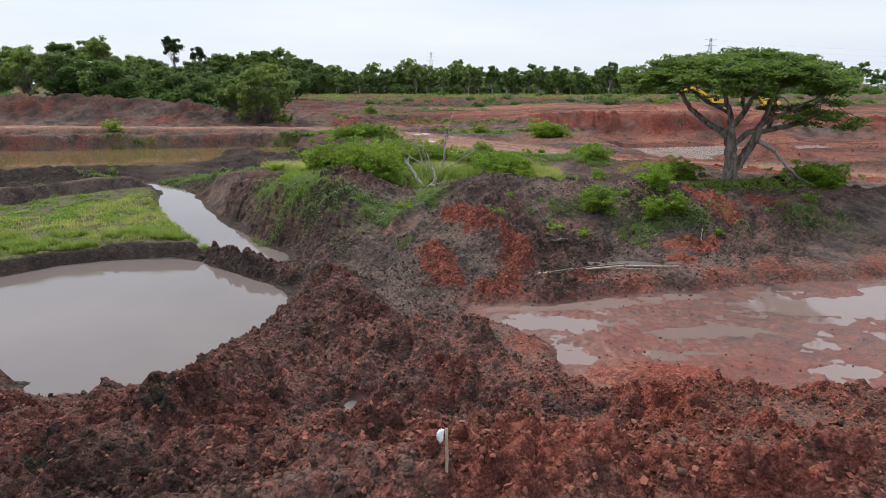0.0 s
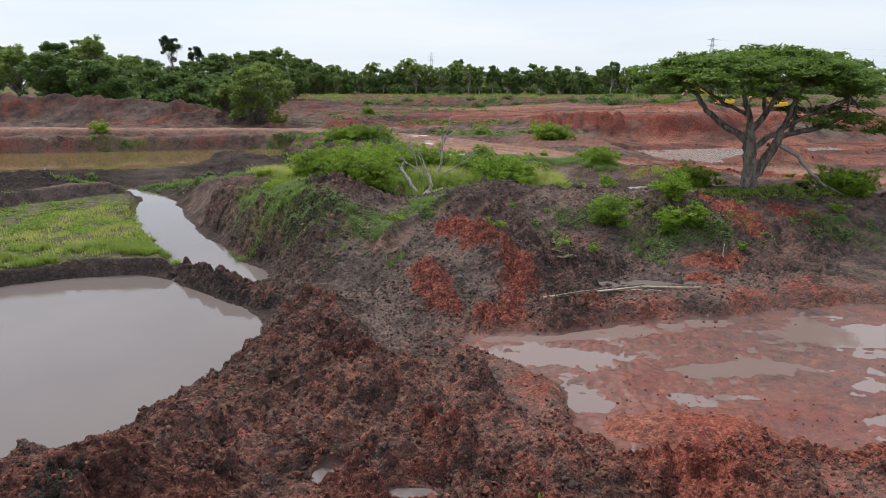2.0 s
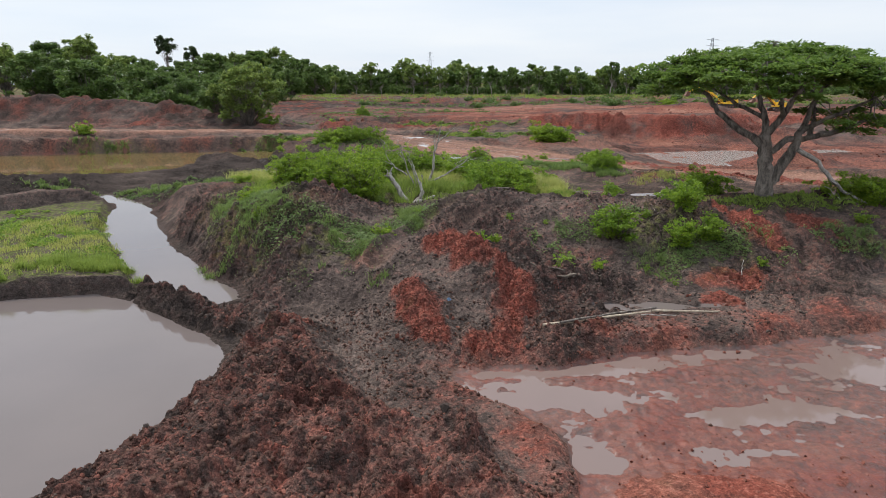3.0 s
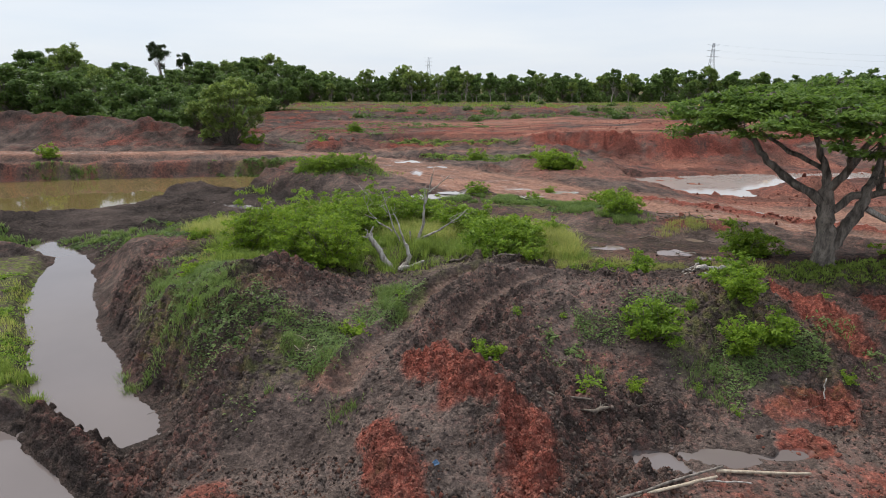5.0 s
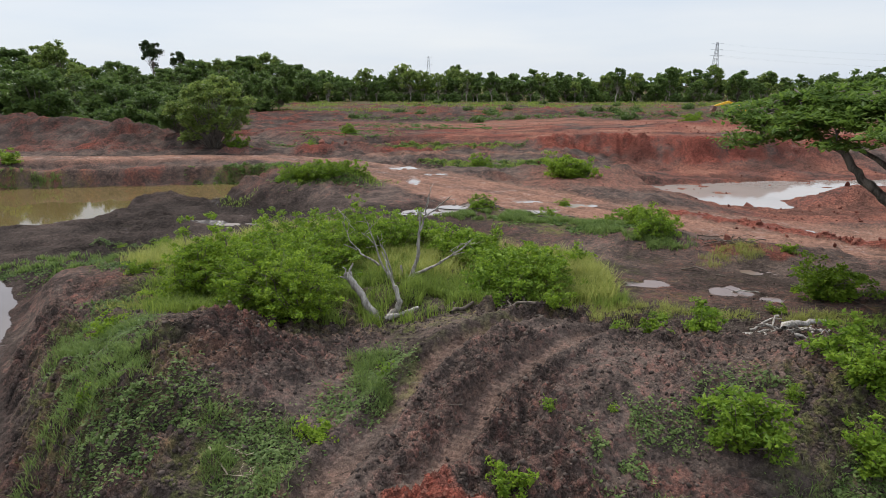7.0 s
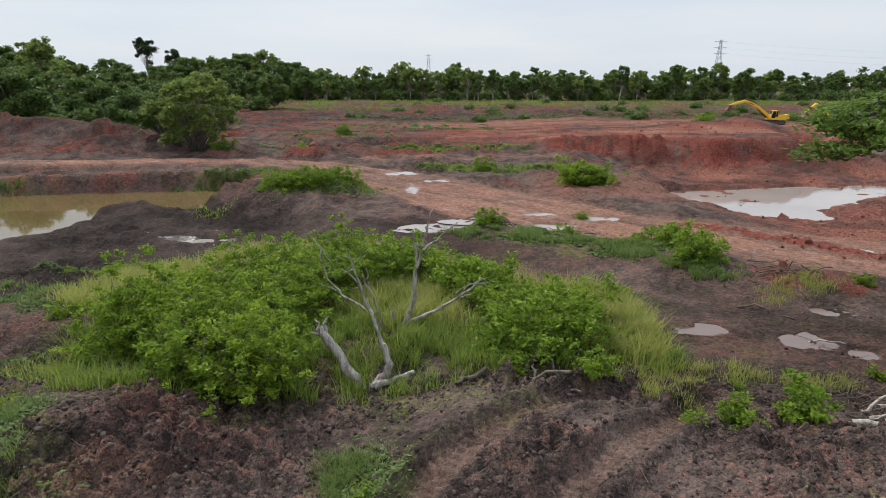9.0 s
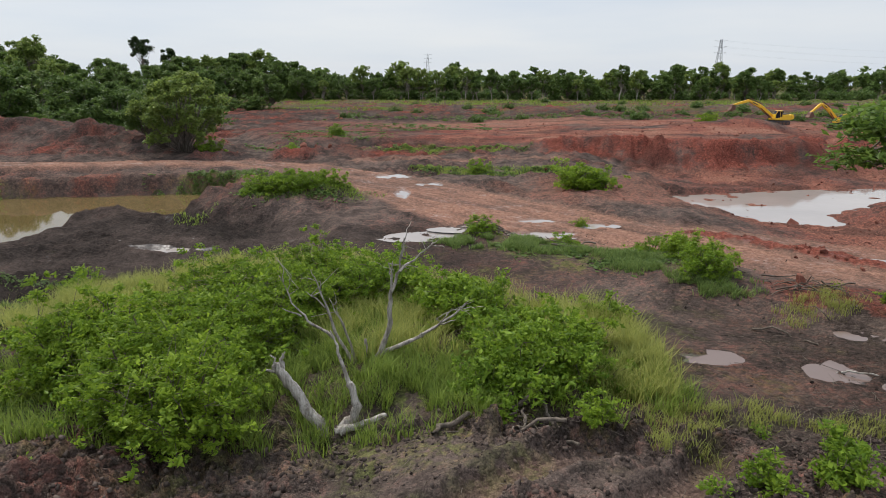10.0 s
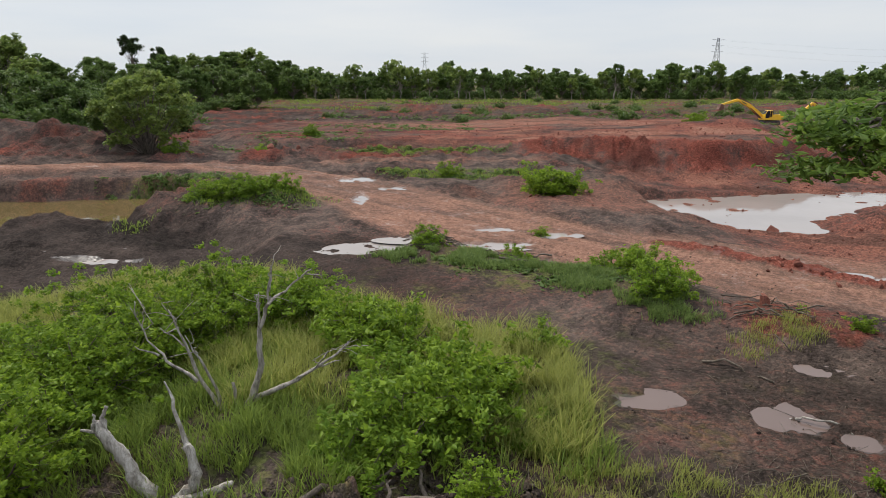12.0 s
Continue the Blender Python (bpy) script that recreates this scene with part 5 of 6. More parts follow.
rng = np.random.default_rng(17)
SCRUB = bush_parts(53, 3.2, 1.5, 500, 0.3, LEAF_WOOD, 12)
for k in range(46):
    x, y = -30 + 190 * rng.random(), 152 + 150 * rng.random() ** 1.5
    plant("bush", SCRUB, x, y, "low scrubby bush on rough open ground", "bush", "scrub of the open ground", 0.6 + 0.9 * rng.random(), k * 1.9, names=STEMS)

for k, (x, y) in enumerate(((5.2, 25.2), (1.9, 22.0), (3.2, 24.6), (7.4, 21.6), (-1.8, 27.2), (-3.4, 24.0), (9.8, 22.0), (10.6, 25.6), (6.4, 29.6), (-10, 24.4), (-8.8, 29.6), (4.6, 33.0), (9.4, 33.6), (14.6, 34.4),
                            (-14, 31), (-16, 37.6), (-21.4, 46.6), (-24, 49.4), (17.6, 28), (24, 28.6), (10.8, 20.9), (15.6, 22.6), (18.6, 46), (20, 44.2), (8, 44.8), (-12.6, 29.4))):
    plant("weed", TINY[k % 2], x, y, "small green weed growing in bare earth", "weed", "small weeds", 0.35 + 0.4 * ((k * 5) % 7) / 7, k * 2.3, names=STEMS)

# bleached dead trees standing in the clump
DEAD_1 = [([(-3.0, 33.6, 0.0), (-3.5, 33.7, 0.6), (-3.9, 33.8, 1.25), (-4.25, 33.8, 1.75), (-4.5, 33.85, 2.05)], 0.20, 0.12), ([(-4.2, 33.8, 1.7), (-4.3, 33.9, 2.2), (-4.1, 33.9, 2.5)], 0.09, 0.03),
          ([(-4.3, 33.8, 1.8), (-4.75, 33.7, 1.95)], 0.07, 0.03), ([(-4.3, 33.8, 1.9), (-4.6, 33.9, 2.35)], 0.06, 0.02), ([(-2.8, 33.6, 0.0), (-2.3, 33.8, 0.35), (-2.1, 33.8, 0.8), (-2.35, 33.9, 1.5)], 0.19, 0.10),
          ([(-2.6, 33.5, 0.15), (-1.9, 33.7, 0.3), (-1.3, 33.8, 0.55)], 0.15, 0.08), ([(-2.35, 33.9, 1.4), (-2.7, 34.2, 2.3), (-2.9, 34.4, 2.9)], 0.07, 0.02)]
DEAD_2 = [([(-2.6, 36.9, 0.1), (-1.85, 37, 1.0), (-1.55, 37, 2.1), (-1.5, 37, 3.1), (-1.2, 37, 3.95), (-1.0, 37, 5.0)], 0.14, 0.02), ([(-1.9, 37, 0.9), (-0.7, 37, 1.5), (0.1, 37, 2.0), (1.0, 37.2, 2.7)], 0.10, 0.02),
          ([(-0.6, 37, 1.55), (0.0, 36.8, 2.0), (0.5, 36.7, 2.6)], 0.05, 0.012), ([(-1.2, 37, 3.9), (-0.6, 37.1, 4.4), (-0.1, 37.2, 4.8)], 0.05, 0.01), ([(-1.5, 37, 3.1), (-1.4, 36.9, 4.3)], 0.05, 0.012),
          ([(-2.6, 37, 0.1), (-3.3, 37, 1.4), (-3.7, 37, 2.7), (-4.0, 37, 3.7)], 0.09, 0.015), ([(-3.5, 37, 1.5), (-4.4, 37.2, 2.0), (-4.9, 37.3, 2.6), (-5.3, 37.3, 3.6)], 0.06, 0.01),
          ([(-2.7, 37, 0.5), (-3.1, 36.8, 2.1), (-3.5, 36.7, 3.1)], 0.07, 0.012), ([(-2.4, 37, 0.3), (-2.4, 36.9, 1.5)], 0.08, 0.05), ([(-4.6, 37.2, 2.2), (-5.2, 37, 2.5)], 0.04, 0.01),
          ([(-3.7, 37, 2.6), (-4.3, 36.9, 3.2)], 0.04, 0.01), ([(0.1, 37, 2.0), (0.7, 37.3, 2.1)], 0.04, 0.01)]
rng = np.random.default_rng(44)
for limb in DEAD_2[:8]:
    for _ in range(3):
        a, b = (np.array(q) for q in limb[0][-2:])
        s = a + (b - a) * (0.2 + 0.7 * rng.random())
        way = [s, s + (b - a) * 0.3 + rng.normal(size=3) * 0.15, s + (b - a) * 0.5 + rng.normal(size=3) * 0.4]
        DEAD_2.append(([tuple(q) for q in way], 0.022, 0.006))
for label, limbs, wood in (("broken bleached stump with splintered ends in tall grass", DEAD_1, DEAD_WOOD), ("leafless grey tree with thin forking branches", DEAD_2, GREY_WOOD)):
    bx, by, bz = limbs[0][0][0]
    gz = ground_z(bx, by)
    dead = thing("dead_tree", bx, by, gz, label, "dead tree")
    for k, (pts, r0, r1) in enumerate(limbs):
        p = np.array(pts, float) - np.array([bx, by, gz])
        t = np.linspace(0, len(p) - 1, 4 * len(p) - 3)
        way = np.stack([np.interp(t, range(len(p)), p[:, i]) for i in range(3)], 1) + np.random.default_rng(k).normal(size=(len(t), 3)) * 0.02
        if k in (0, 4) and limbs is DEAD_1 or k == 0:
            way[0, 2] = -0.3
        part("trunk" if k == 0 else "branch", raw_mesh("branch", *quads_only(*tube(way, np.linspace(r0 * 0.85, r1, len(t)), 9, 0.2, k)), wood, True), dead)


def ellipse_places(*areas, tuft=0.16, per=26):
    """Random places in ellipses of (x, y, rx, ry, turn), thinning to their rims."""
    def give(n, rg):
        size = np.array([a[2] * a[3] for a in areas])
        k = rg.choice(len(areas), n, p=size / size.sum())
        m = max(1, n // per)
        own = rg.integers(0, m, n)
        r, th = np.sqrt(rg.random(m)) * (0.8 + 0.35 * rg.random(m)), rg.random(m) * 2 * np.pi
        first = k[:m]
        a = np.array(areas)[first]
        u, v = r * np.cos(th) * a[:, 2], r * np.sin(th) * a[:, 3]
        c, s = np.cos(np.radians(a[:, 4])), np.sin(np.radians(a[:, 4]))
        # blades gather in tufts
        off = rg.normal(size=(n, 2)) * tuft
        return (a[:, 0] + u * c - v * s)[own] + off[:, 0], (a[:, 1] + u * s + v * c)[own] + off[:, 1]
    return give


def polygon_places(poly):
    def give(n, rg):
        xs, ys = [p[0] for p in poly], [p[1] for p in poly]
        x, y = rg.uniform(min(xs), max(xs), 4 * n), rg.uniform(min(ys), max(ys), 4 * n)
        ok = (inside(poly, x, y) < -0.1) & (fbm(x, y, 1.1, 3, 83) + 0.55 > rg.random(4 * n))
        return x[ok][:n], y[ok][:n]
    return give


grass_patch("tall_grass", 60000, ellipse_places((-14, 46, 5, 4.5, 30), (-15.5, 41.5, 3, 3, 0), (3.5, 42, 4.5, 3.5, -30), (6, 39, 2.6, 4, 0), (-1, 45, 4, 2.5, 0), (-8, 48, 5, 3, 0), (-1, 41, 4, 4, 0)), 0.8, DRY_GRASS,
            "tall yellow-green seeding grass around the bushes", 1, 0.013, 0.8, -0.35)
grass_patch("tall_grass", 40000, ellipse_places((-3, 35.5, 5.5, 3.2, 0), (0.6, 35, 3, 2, 0), (-9, 33, 4.5, 2.4, 0), (5.8, 36, 2.5, 2.5, 0), (-12.5, 38, 2.5, 4, 0), (-7, 40, 5, 6, 0)), 0.6, GRASS,
            "tall green grass under the bushes", 2, 0.013, 0.8, -0.2)
grass_patch("shelf_grass", 44000, polygon_places([(-36, 14.5), (-25.6, 17.7), (-20, 20.9), (-15, 21.6), (-16.4, 23.6), (-20.5, 24.2), (-27, 22.4), (-36, 20)]), 0.4, GRASS,
            "bright green grass covering a low shelf above the pond", 3, 0.012, 0.7, -0.3)
grass_patch("slope_grass", 30000, ellipse_places((-11.6, 27, 1.9, 4.6, 35), (-12.6, 24.4, 1.0, 2.4, 30), (-5.2, 22.6, 1.3, 1.8, 0), (-5.8, 20.6, 0.8, 0.9, 0), (-2.2, 27.4, 0.7, 2.0, 15), (-3.0, 19.8, 0.5, 0.5, 0)), 0.3, SLOPE_GRASS,
            "patchy green grass on the dark slope", 4, 0.009, 1.0, 0.1)
grass_patch("slope_grass", 7000, ellipse_places((12.2, 23.0, 2.3, 1.3, 10), (10.4, 22.0, 1.2, 0.8, 0), (6.5, 22.2, 0.7, 0.5, 0), (16.5, 24.6, 2.2, 0.8, 20), (23, 26.5, 3, 1.2, 10), (5.0, 23.6, 0.5, 0.8, 0)), 0.22, SLOPE_GRASS,
            "low green weeds spreading over the slope", 5, 0.009, 1.0, 0.1)
grass_patch("bank_grass", 30000, ellipse_places((7, 53.5, 6.5, 1.8, -12), (11.5, 50.5, 2.6, 2.6, -40), (2, 54.5, 3.5, 1.2, 0), (13, 46.5, 2, 1.4, -30)), 0.34, SLOPE_GRASS, "green grass on a bank along the road", 6, 0.015, 0.8, -0.3)
grass_patch("bank_grass", 12000, ellipse_places((-13.4, 69.4, 6, 2.4, 12), (-22, 66.4, 2.2, 0.8, 20), (4, 86.5, 9.5, 2.2, 5), (-2, 107, 11, 2.6, 0), tuft=0.4), 0.3, GRASS, "green grass on low mounds beside the road", 7, 0.03, 0.8, -0.3)
grass_patch("bank_grass", 9000, ellipse_places((-27, 82.4, 5.5, 1.4, 15), (-52, 77.2, 6, 0.9, 8), (-21, 42, 2.5, 2, 0), (-26, 45, 4, 1.2, 0), (-34, 44, 5, 1.5, 0)), 0.35, SLOPE_GRASS, "green weeds on the pond's banks", 8, 0.025, 0.8, -0.2)
grass_patch("tree_grass", 9000, ellipse_places((21.5, 32.2, 4.6, 1.7, 0)), 0.16, GRASS, "short bright grass under the rain tree", 9, 0.02)
grass_patch("sparse_grass", 6000, ellipse_places((7.6, 34.2, 1.8, 1.0, 0), (9.6, 34.6, 1.2, 0.7, 0), (12.2, 34.0, 1.6, 0.6, 10), (16, 33, 2, 0.8, 0), (16.6, 43.6, 2.6, 1.0, 20), (6.8, 32.6, 1.0, 0.4, 0), (-14, 33.5, 1.4, 1.2, 0)), 0.35, DRY_GRASS,
            "sparse dry grass tufts on trodden earth", 10, 0.008, 0.8)
grass_patch("field_grass", 30000, ellipse_places((70, 188, 46, 12, 0), (140, 200, 50, 18, 0), (-60, 232, 50, 7, 0), (0, 285, 150, 25, 0), (60, 320, 200, 26, 0), tuft=3.0, per=120), 0.7, GRASS,
            "rough green scrub in front of the far trees", 11, 0.1, 0.6, -0.1)
grass_patch("shelf_grass", 9000, ellipse_places((-20, 22.6, 3.6, 1.2, 8), (-24, 26, 4, 3.2, 0), (-20.4, 26.6, 2.4, 2.4, -50), (-30, 24, 5, 3.5, 10), (-26, 31, 4, 3, 20), tuft=0.3), 0.26, DRY_GRASS,
            "taller yellow-green tufts on the grassy shelf", 12, 0.012)
creeper("creeping_weeds", 26000, ellipse_places((-11, 26.5, 2.2, 5, 35), (-7.7, 23.4, 1.6, 1.6, 0), (-4.9, 22.8, 1.3, 1.7, 0), (-6, 20.8, 1.2, 1.1, 0), (-2.6, 25.8, 1.3, 0.9, 0), (-2, 27.6, 0.9, 1.8, 15), tuft=0.3), 0.07, LEAF_WEED,
        "dull green creeping weeds matted over the dark slope", 21)
creeper("creeping_weeds", 26000, ellipse_places((12.3, 23, 2.8, 1.6, 10), (6.8, 24.9, 1.5, 0.5, 0), (5.0, 23.7, 0.8, 1.1, 0), (17, 24.6, 3, 1.0, 20), (23, 26.4, 3.4, 1.5, 10), (9.4, 25.8, 1.4, 0.8, 0), tuft=0.3), 0.07, LEAF_WEED,
        "dull green creeping weeds around the shrubs", 22)
creeper("creeping_weeds", 24000, ellipse_places((-13.4, 69.4, 6, 2.6, 12), (-28, 82.6, 6.5, 1.8, 15), (4, 86.5, 9.5, 2.4, 5), (-2, 107, 11, 2.6, 0), (9, 52, 7, 2.4, -20), tuft=0.5), 0.2, LEAF_WOOD,
        "low creeping weeds on mounds and banks", 23)
creeper("creeping_weeds", 16000, ellipse_places((-22, 42.5, 3.5, 2.4, 0), (-32, 44, 6, 1.6, 0), (-14, 33.8, 2, 1.6, 0), (-17, 40, 2.4, 2, 0), (-24, 50, 3, 1.2, 0), tuft=0.4), 0.1, LEAF_WOOD,
        "creeping weeds on low mounds of dark mud", 24)
creeper("creeping_weeds", 22000, ellipse_places((-22, 119, 11, 9, 0), (-10, 136, 18, 8, 0), (-30, 108, 6, 3, 0), (40, 160, 50, 7, 0), (6, 164, 40, 8, 0), tuft=0.9, per=60), 0.3, LEAF_WOOD,
        "green weeds scattered over broken red ground", 25)
creeper("creeping_weeds", 30000, polygon_places([(-40, 17), (-27, 21), (-17, 23.2), (-18.6, 26.2), (-22.6, 31.8), (-26, 36), (-40, 34)]), 0.1, LEAF_LIME,
        "mottled low weeds over the grassy shelf", 26)
# ---- excavators ----
YELLOW = plain("excavator_yellow", (0.72, 0.42, 0.02), 0.45, 0.0, 0.12, 1.5, 0.05)
RUBBER = plain("track_steel", (0.05, 0.042, 0.04), 0.7, 0.3, 0.4, 4)
GLASS = plain("cab_glass", (0.012, 0.014, 0.016), 0.08, 0.0, 0.1, 1, 0)
BUCKET = plain("worn_bucket", (0.14, 0.07, 0.05), 0.6, 0.4, 0.4, 4)


def box_bm(size, centre=(0, 0, 0), bevel=0.05, taper=None):
    bm = bmesh.new()
    bmesh.ops.create_cube(bm, size=1)
    for v in bm.verts:
        v.co = Vector((v.co.x * size[0] + centre[0], v.co.y * size[1] + centre[1], v.co.z * size[2] + centre[2]))
        if taper and v.co.z > centre[2]:
            v.co.x = centre[0] + (v.co.x - centre[0]) * taper[0] + taper[1]
    bmesh.ops.bevel(bm, geom=bm.edges[:], offset=bevel, segments=2, affect="EDGES")
    return bm


def slab_bm(outline, width, y=0.0, bevel=0.03):
    """A plate of the given side outline (x, z), width across."""
    bm = bmesh.new()
    face = bm.faces.new([bm.verts.new((x, y - width / 2, z)) for x, z in outline])
    out = bmesh.ops.extrude_face_region(bm, geom=[face])
    bmesh.ops.translate(bm, verts=[v for v in out["geom"] if isinstance(v, bmesh.types.BMVert)], vec=(0, width, 0))
    bmesh.ops.recalc_face_normals(bm, faces=bm.faces[:])
    bmesh.ops.bevel(bm, geom=bm.edges[:], offset=bevel, segments=1, affect="EDGES")
    return bm


def excavator(x, y, z, turn, boom_tip, stick_tip, label):
    """Faces its own -x. boom_tip and stick_tip: (x, z) of the joints."""
    ob = thing("excavator", x, y, z, label, "excavator", "excavators at the cut")
    ob.matrix_basis = Matrix.LocRotScale((x, y, z), Euler((0, 0, turn)), (0.9, 0.9, 0.9))
    for s in (-1.15, 1.15):
        a = np.linspace(0, 2 * np.pi, 20, endpoint=False)
        outline = [(1.6 * np.sign(np.cos(t)) + 0.45 * np.cos(t), 0.47 + 0.45 * np.sin(t)) for t in a]
        track = part("track", from_bm("track", slab_bm(outline, 0.6, s, 0.03), RUBBER), ob, "muddy steel crawler track")
        for wx in (-1.5, -0.75, 0, 0.75, 1.5):
            bm = bmesh.new()
            bmesh.ops.create_cone(bm, cap_ends=True, segments=12, radius1=0.26, radius2=0.26, depth=0.7)
            bmesh.ops.transform(bm, matrix=pose(wx, s, 0.42, 90), verts=bm.verts)
            part("roller", from_bm("roller", bm, BUCKET), track)
    part("undercarriage", from_bm("undercarriage", box_bm((1.8, 1.8, 0.5), (0, 0, 0.75)), RUBBER), ob)
    part("house", from_bm("house", slab_bm([(-1.0, 1.05), (2.1, 1.05), (2.55, 1.35), (2.5, 2.05), (1.6, 2.15), (0.3, 2.1), (0.2, 1.5), (-1.0, 1.45)], 2.6, 0, 0.06), YELLOW), ob)
    part("counterweight", from_bm("counterweight", slab_bm([(2.05, 1.1), (2.75, 1.25), (2.85, 1.7), (2.7, 2.15), (2.05, 2.2)], 2.7, 0, 0.1), YELLOW), ob)
    part("engine_hood", from_bm("engine_hood", box_bm((1.5, 1.7, 0.25), (1.2, 0, 2.2), 0.06), RUBBER), ob)
    bm = bmesh.new()
    bmesh.ops.create_cone(bm, cap_ends=True, segments=10, radius1=0.07, radius2=0.07, depth=0.5)
    bmesh.ops.translate(bm, verts=bm.verts, vec=(1.5, 0.5, 2.5))
    part("exhaust", from_bm("exhaust", bm, RUBBER), ob)
    cab = part("cab", from_bm("cab", slab_bm([(-1.15, 1.3), (0.35, 1.3), (0.35, 2.95), (-0.75, 2.95), (-1.1, 2.2)], 1.0, -0.72, 0.04), YELLOW), ob)
    part("side_window", from_bm("side_window", slab_bm([(-1.05, 1.5), (-0.2, 1.5), (-0.2, 2.86), (-0.74, 2.86), (-1.04, 2.15)], 0.02, -1.235, 0.005), GLASS), cab)
    part("rear_window", from_bm("rear_window", slab_bm([(-0.12, 1.7), (0.28, 1.7), (0.28, 2.86), (-0.12, 2.86)], 0.02, -1.235, 0.005), GLASS), cab)
    bm = box_bm((0.03, 0.86, 0.72), (-0.93, -0.72, 2.56), 0.01)
    bmesh.ops.rotate(bm, cent=(-0.93, -0.72, 2.56), matrix=Matrix.Rotation(radians(25), 3, "Y"), verts=bm.verts)
    part("windscreen", from_bm("windscreen", bm, GLASS), cab)

    def beam(p, q, r0, r1, r2, name, mat, y_=0.35, width=0.5):
        p, q = Vector((p[0], p[1])), Vector((q[0], q[1]))
        d = (q - p).normalized()
        n = Vector((-d.y, d.x))
        m = (p + q) / 2
        pts = [p - n * r0, m - n * r1, q - n * r2, q + n * r2, m + n * r1, p + n * r0]
        return part(name, from_bm(name, slab_bm([(v.x, v.y) for v in pts], width, y_, 0.04), mat), ob)

    foot, knee = (-0.7, 1.7), ((-0.7 + boom_tip[0]) * 0.5 - 0.35, (1.7 + boom_tip[1]) * 0.5 + 0.5)
    beam(foot, knee, 0.2, 0.33, 0.34, "boom", YELLOW)
    upper = beam(knee, boom_tip, 0.34, 0.28, 0.17, "boom", YELLOW)
    along_boom = Vector((boom_tip[0] - knee[0], boom_tip[1] - knee[1]))
    strip = [Vector(knee) + along_boom * f + Vector((-along_boom.y, along_boom.x)).normalized() * h for f, h in ((0.25, -0.09), (0.7, -0.09), (0.7, 0.09), (0.25, 0.09))]
    part("marking", from_bm("marking", slab_bm([(q.x, q.y) for q in strip], 0.012, 0.094, 0.003), RUBBER), upper, "plain dark marking on the boom")
    beam(boom_tip, stick_tip, 0.27, 0.22, 0.12, "stick", YELLOW, 0.35, 0.36)
    beam((knee[0] + 0.3, knee[1] + 0.45), (boom_tip[0] + 0.1, boom_tip[1] + 0.5), 0.09, 0.09, 0.06, "stick_cylinder", BUCKET, 0.35, 0.2)
    for s in (0.05, 0.65):
        beam((-1.05, 1.35), (knee[0] + 0.2, knee[1] - 0.4), 0.09, 0.09, 0.06, "boom_cylinder", BUCKET, s, 0.14)
    bx, bz = stick_tip
    part("bucket", from_bm("bucket", slab_bm([(bx + 0.1, bz + 0.15), (bx + 0.55, bz - 0.25), (bx + 0.5, bz - 0.85), (bx - 0.1, bz - 1.15), (bx - 0.65, bz - 0.95), (bx - 0.35, bz - 0.5), (bx - 0.2, bz + 0.1)], 1.1, 0.35, 0.04), BUCKET), ob, "earth-stained digging bucket")
    return ob


def excavator_z(x, y):
    return max(ground_z(x + dx, y + dy) for dx in (-1.5, 0, 1.5) for dy in (-1.2, 0, 1.2)) - 0.06


excavator(57.8, 132.4, excavator_z(57.8, 132.4), 0.1, (-6.2, 4.9), (-9.6, 4.0), "yellow excavator on red earth, arm stretched out")
excavator(71, 135, excavator_z(71, 135), 0.15, (-4.8, 5.0), (-7.0, 3.2), "yellow excavator on red earth beside another, arm bent down")
# ---- poles, driftwood, scraps ----
PALE_POLE = bark_material("pale_pole", (0.26, 0.20, 0.14), (0.46, 0.38, 0.28), 6)
BAG = plain("white_plastic", (0.75, 0.77, 0.80), 0.4, 0, 0.08, 8, 0.3)
BLUE = plain("blue_plastic", (0.02, 0.06, 0.12), 0.5, 0, 0.3, 6, 0.2)


def pole(a, b, r, label, bend=0.06, mat=PALE_POLE, name="wooden_pole", category="pole", group="poles by the puddle", seed=3):
    a, b = np.array(a, float), np.array(b, float)
    if name == "wooden_pole":
        line = a + (b - a) * np.linspace(0, 1, 40)[:, None]
        a[2] += 0.75 * max(0.0, float(np.max(terrain(line[:, 0], line[:, 1])[0] - line[:, 2])))
        b[2] += 0.75 * max(0.0, float(np.max(terrain(line[20:, 0], line[20:, 1])[0] - line[20:, 2])))
    way = wander((0, 0, 0), b - a, bend, 9, np.random.default_rng(seed))
    ob = new(name, raw_mesh(name, *quads_only(*tube(way, np.linspace(r, r * 0.7, 9), 7, 0.05, seed)), mat, True))
    ob.matrix_basis = Matrix.Translation(a)
    return tagged(ob, label, category, group)


def on_ground(x, y, up=0.05):
    return (x, y, ground_z(x, y) + up)


pole(on_ground(8.9, 17.8, 0.12), on_ground(11.7, 17.75, 0.12), 0.055, "straight pale wooden pole lying at a puddle's edge", 0.03)
pole(on_ground(4.0, 15.45, 0.06), on_ground(8.7, 17.3, 0.14), 0.06, "long pale wooden pole lying on red rubble", 0.06, seed=4)
pole(on_ground(4.7, 15.6, 0.05), on_ground(9.1, 17.9, 0.14), 0.05, "weathered pole lying beside another one", 0.06, BARK, seed=5)
pole(on_ground(8.3, 17.3, 0.1), on_ground(9.7, 17.2, 0.1), 0.03, "thin bleached stick across the poles", 0.05, DEAD_WOOD, "stick", "stick", "", 6)
pole(on_ground(3.9, 20.0, 0.05), on_ground(7.6, 20.5, 0.08), 0.045, "crooked branch lying on the dark slope", 0.35, TWIG, "branch", "branch", "", 8)
pole(on_ground(14.2, 21.6, 0.0), (14.4, 22.0, ground_z(14.4, 22) + 0.9), 0.025, "thin bleached stick stuck in the mud", 0.12, DEAD_WOOD, "stick", "stick", "", 9)
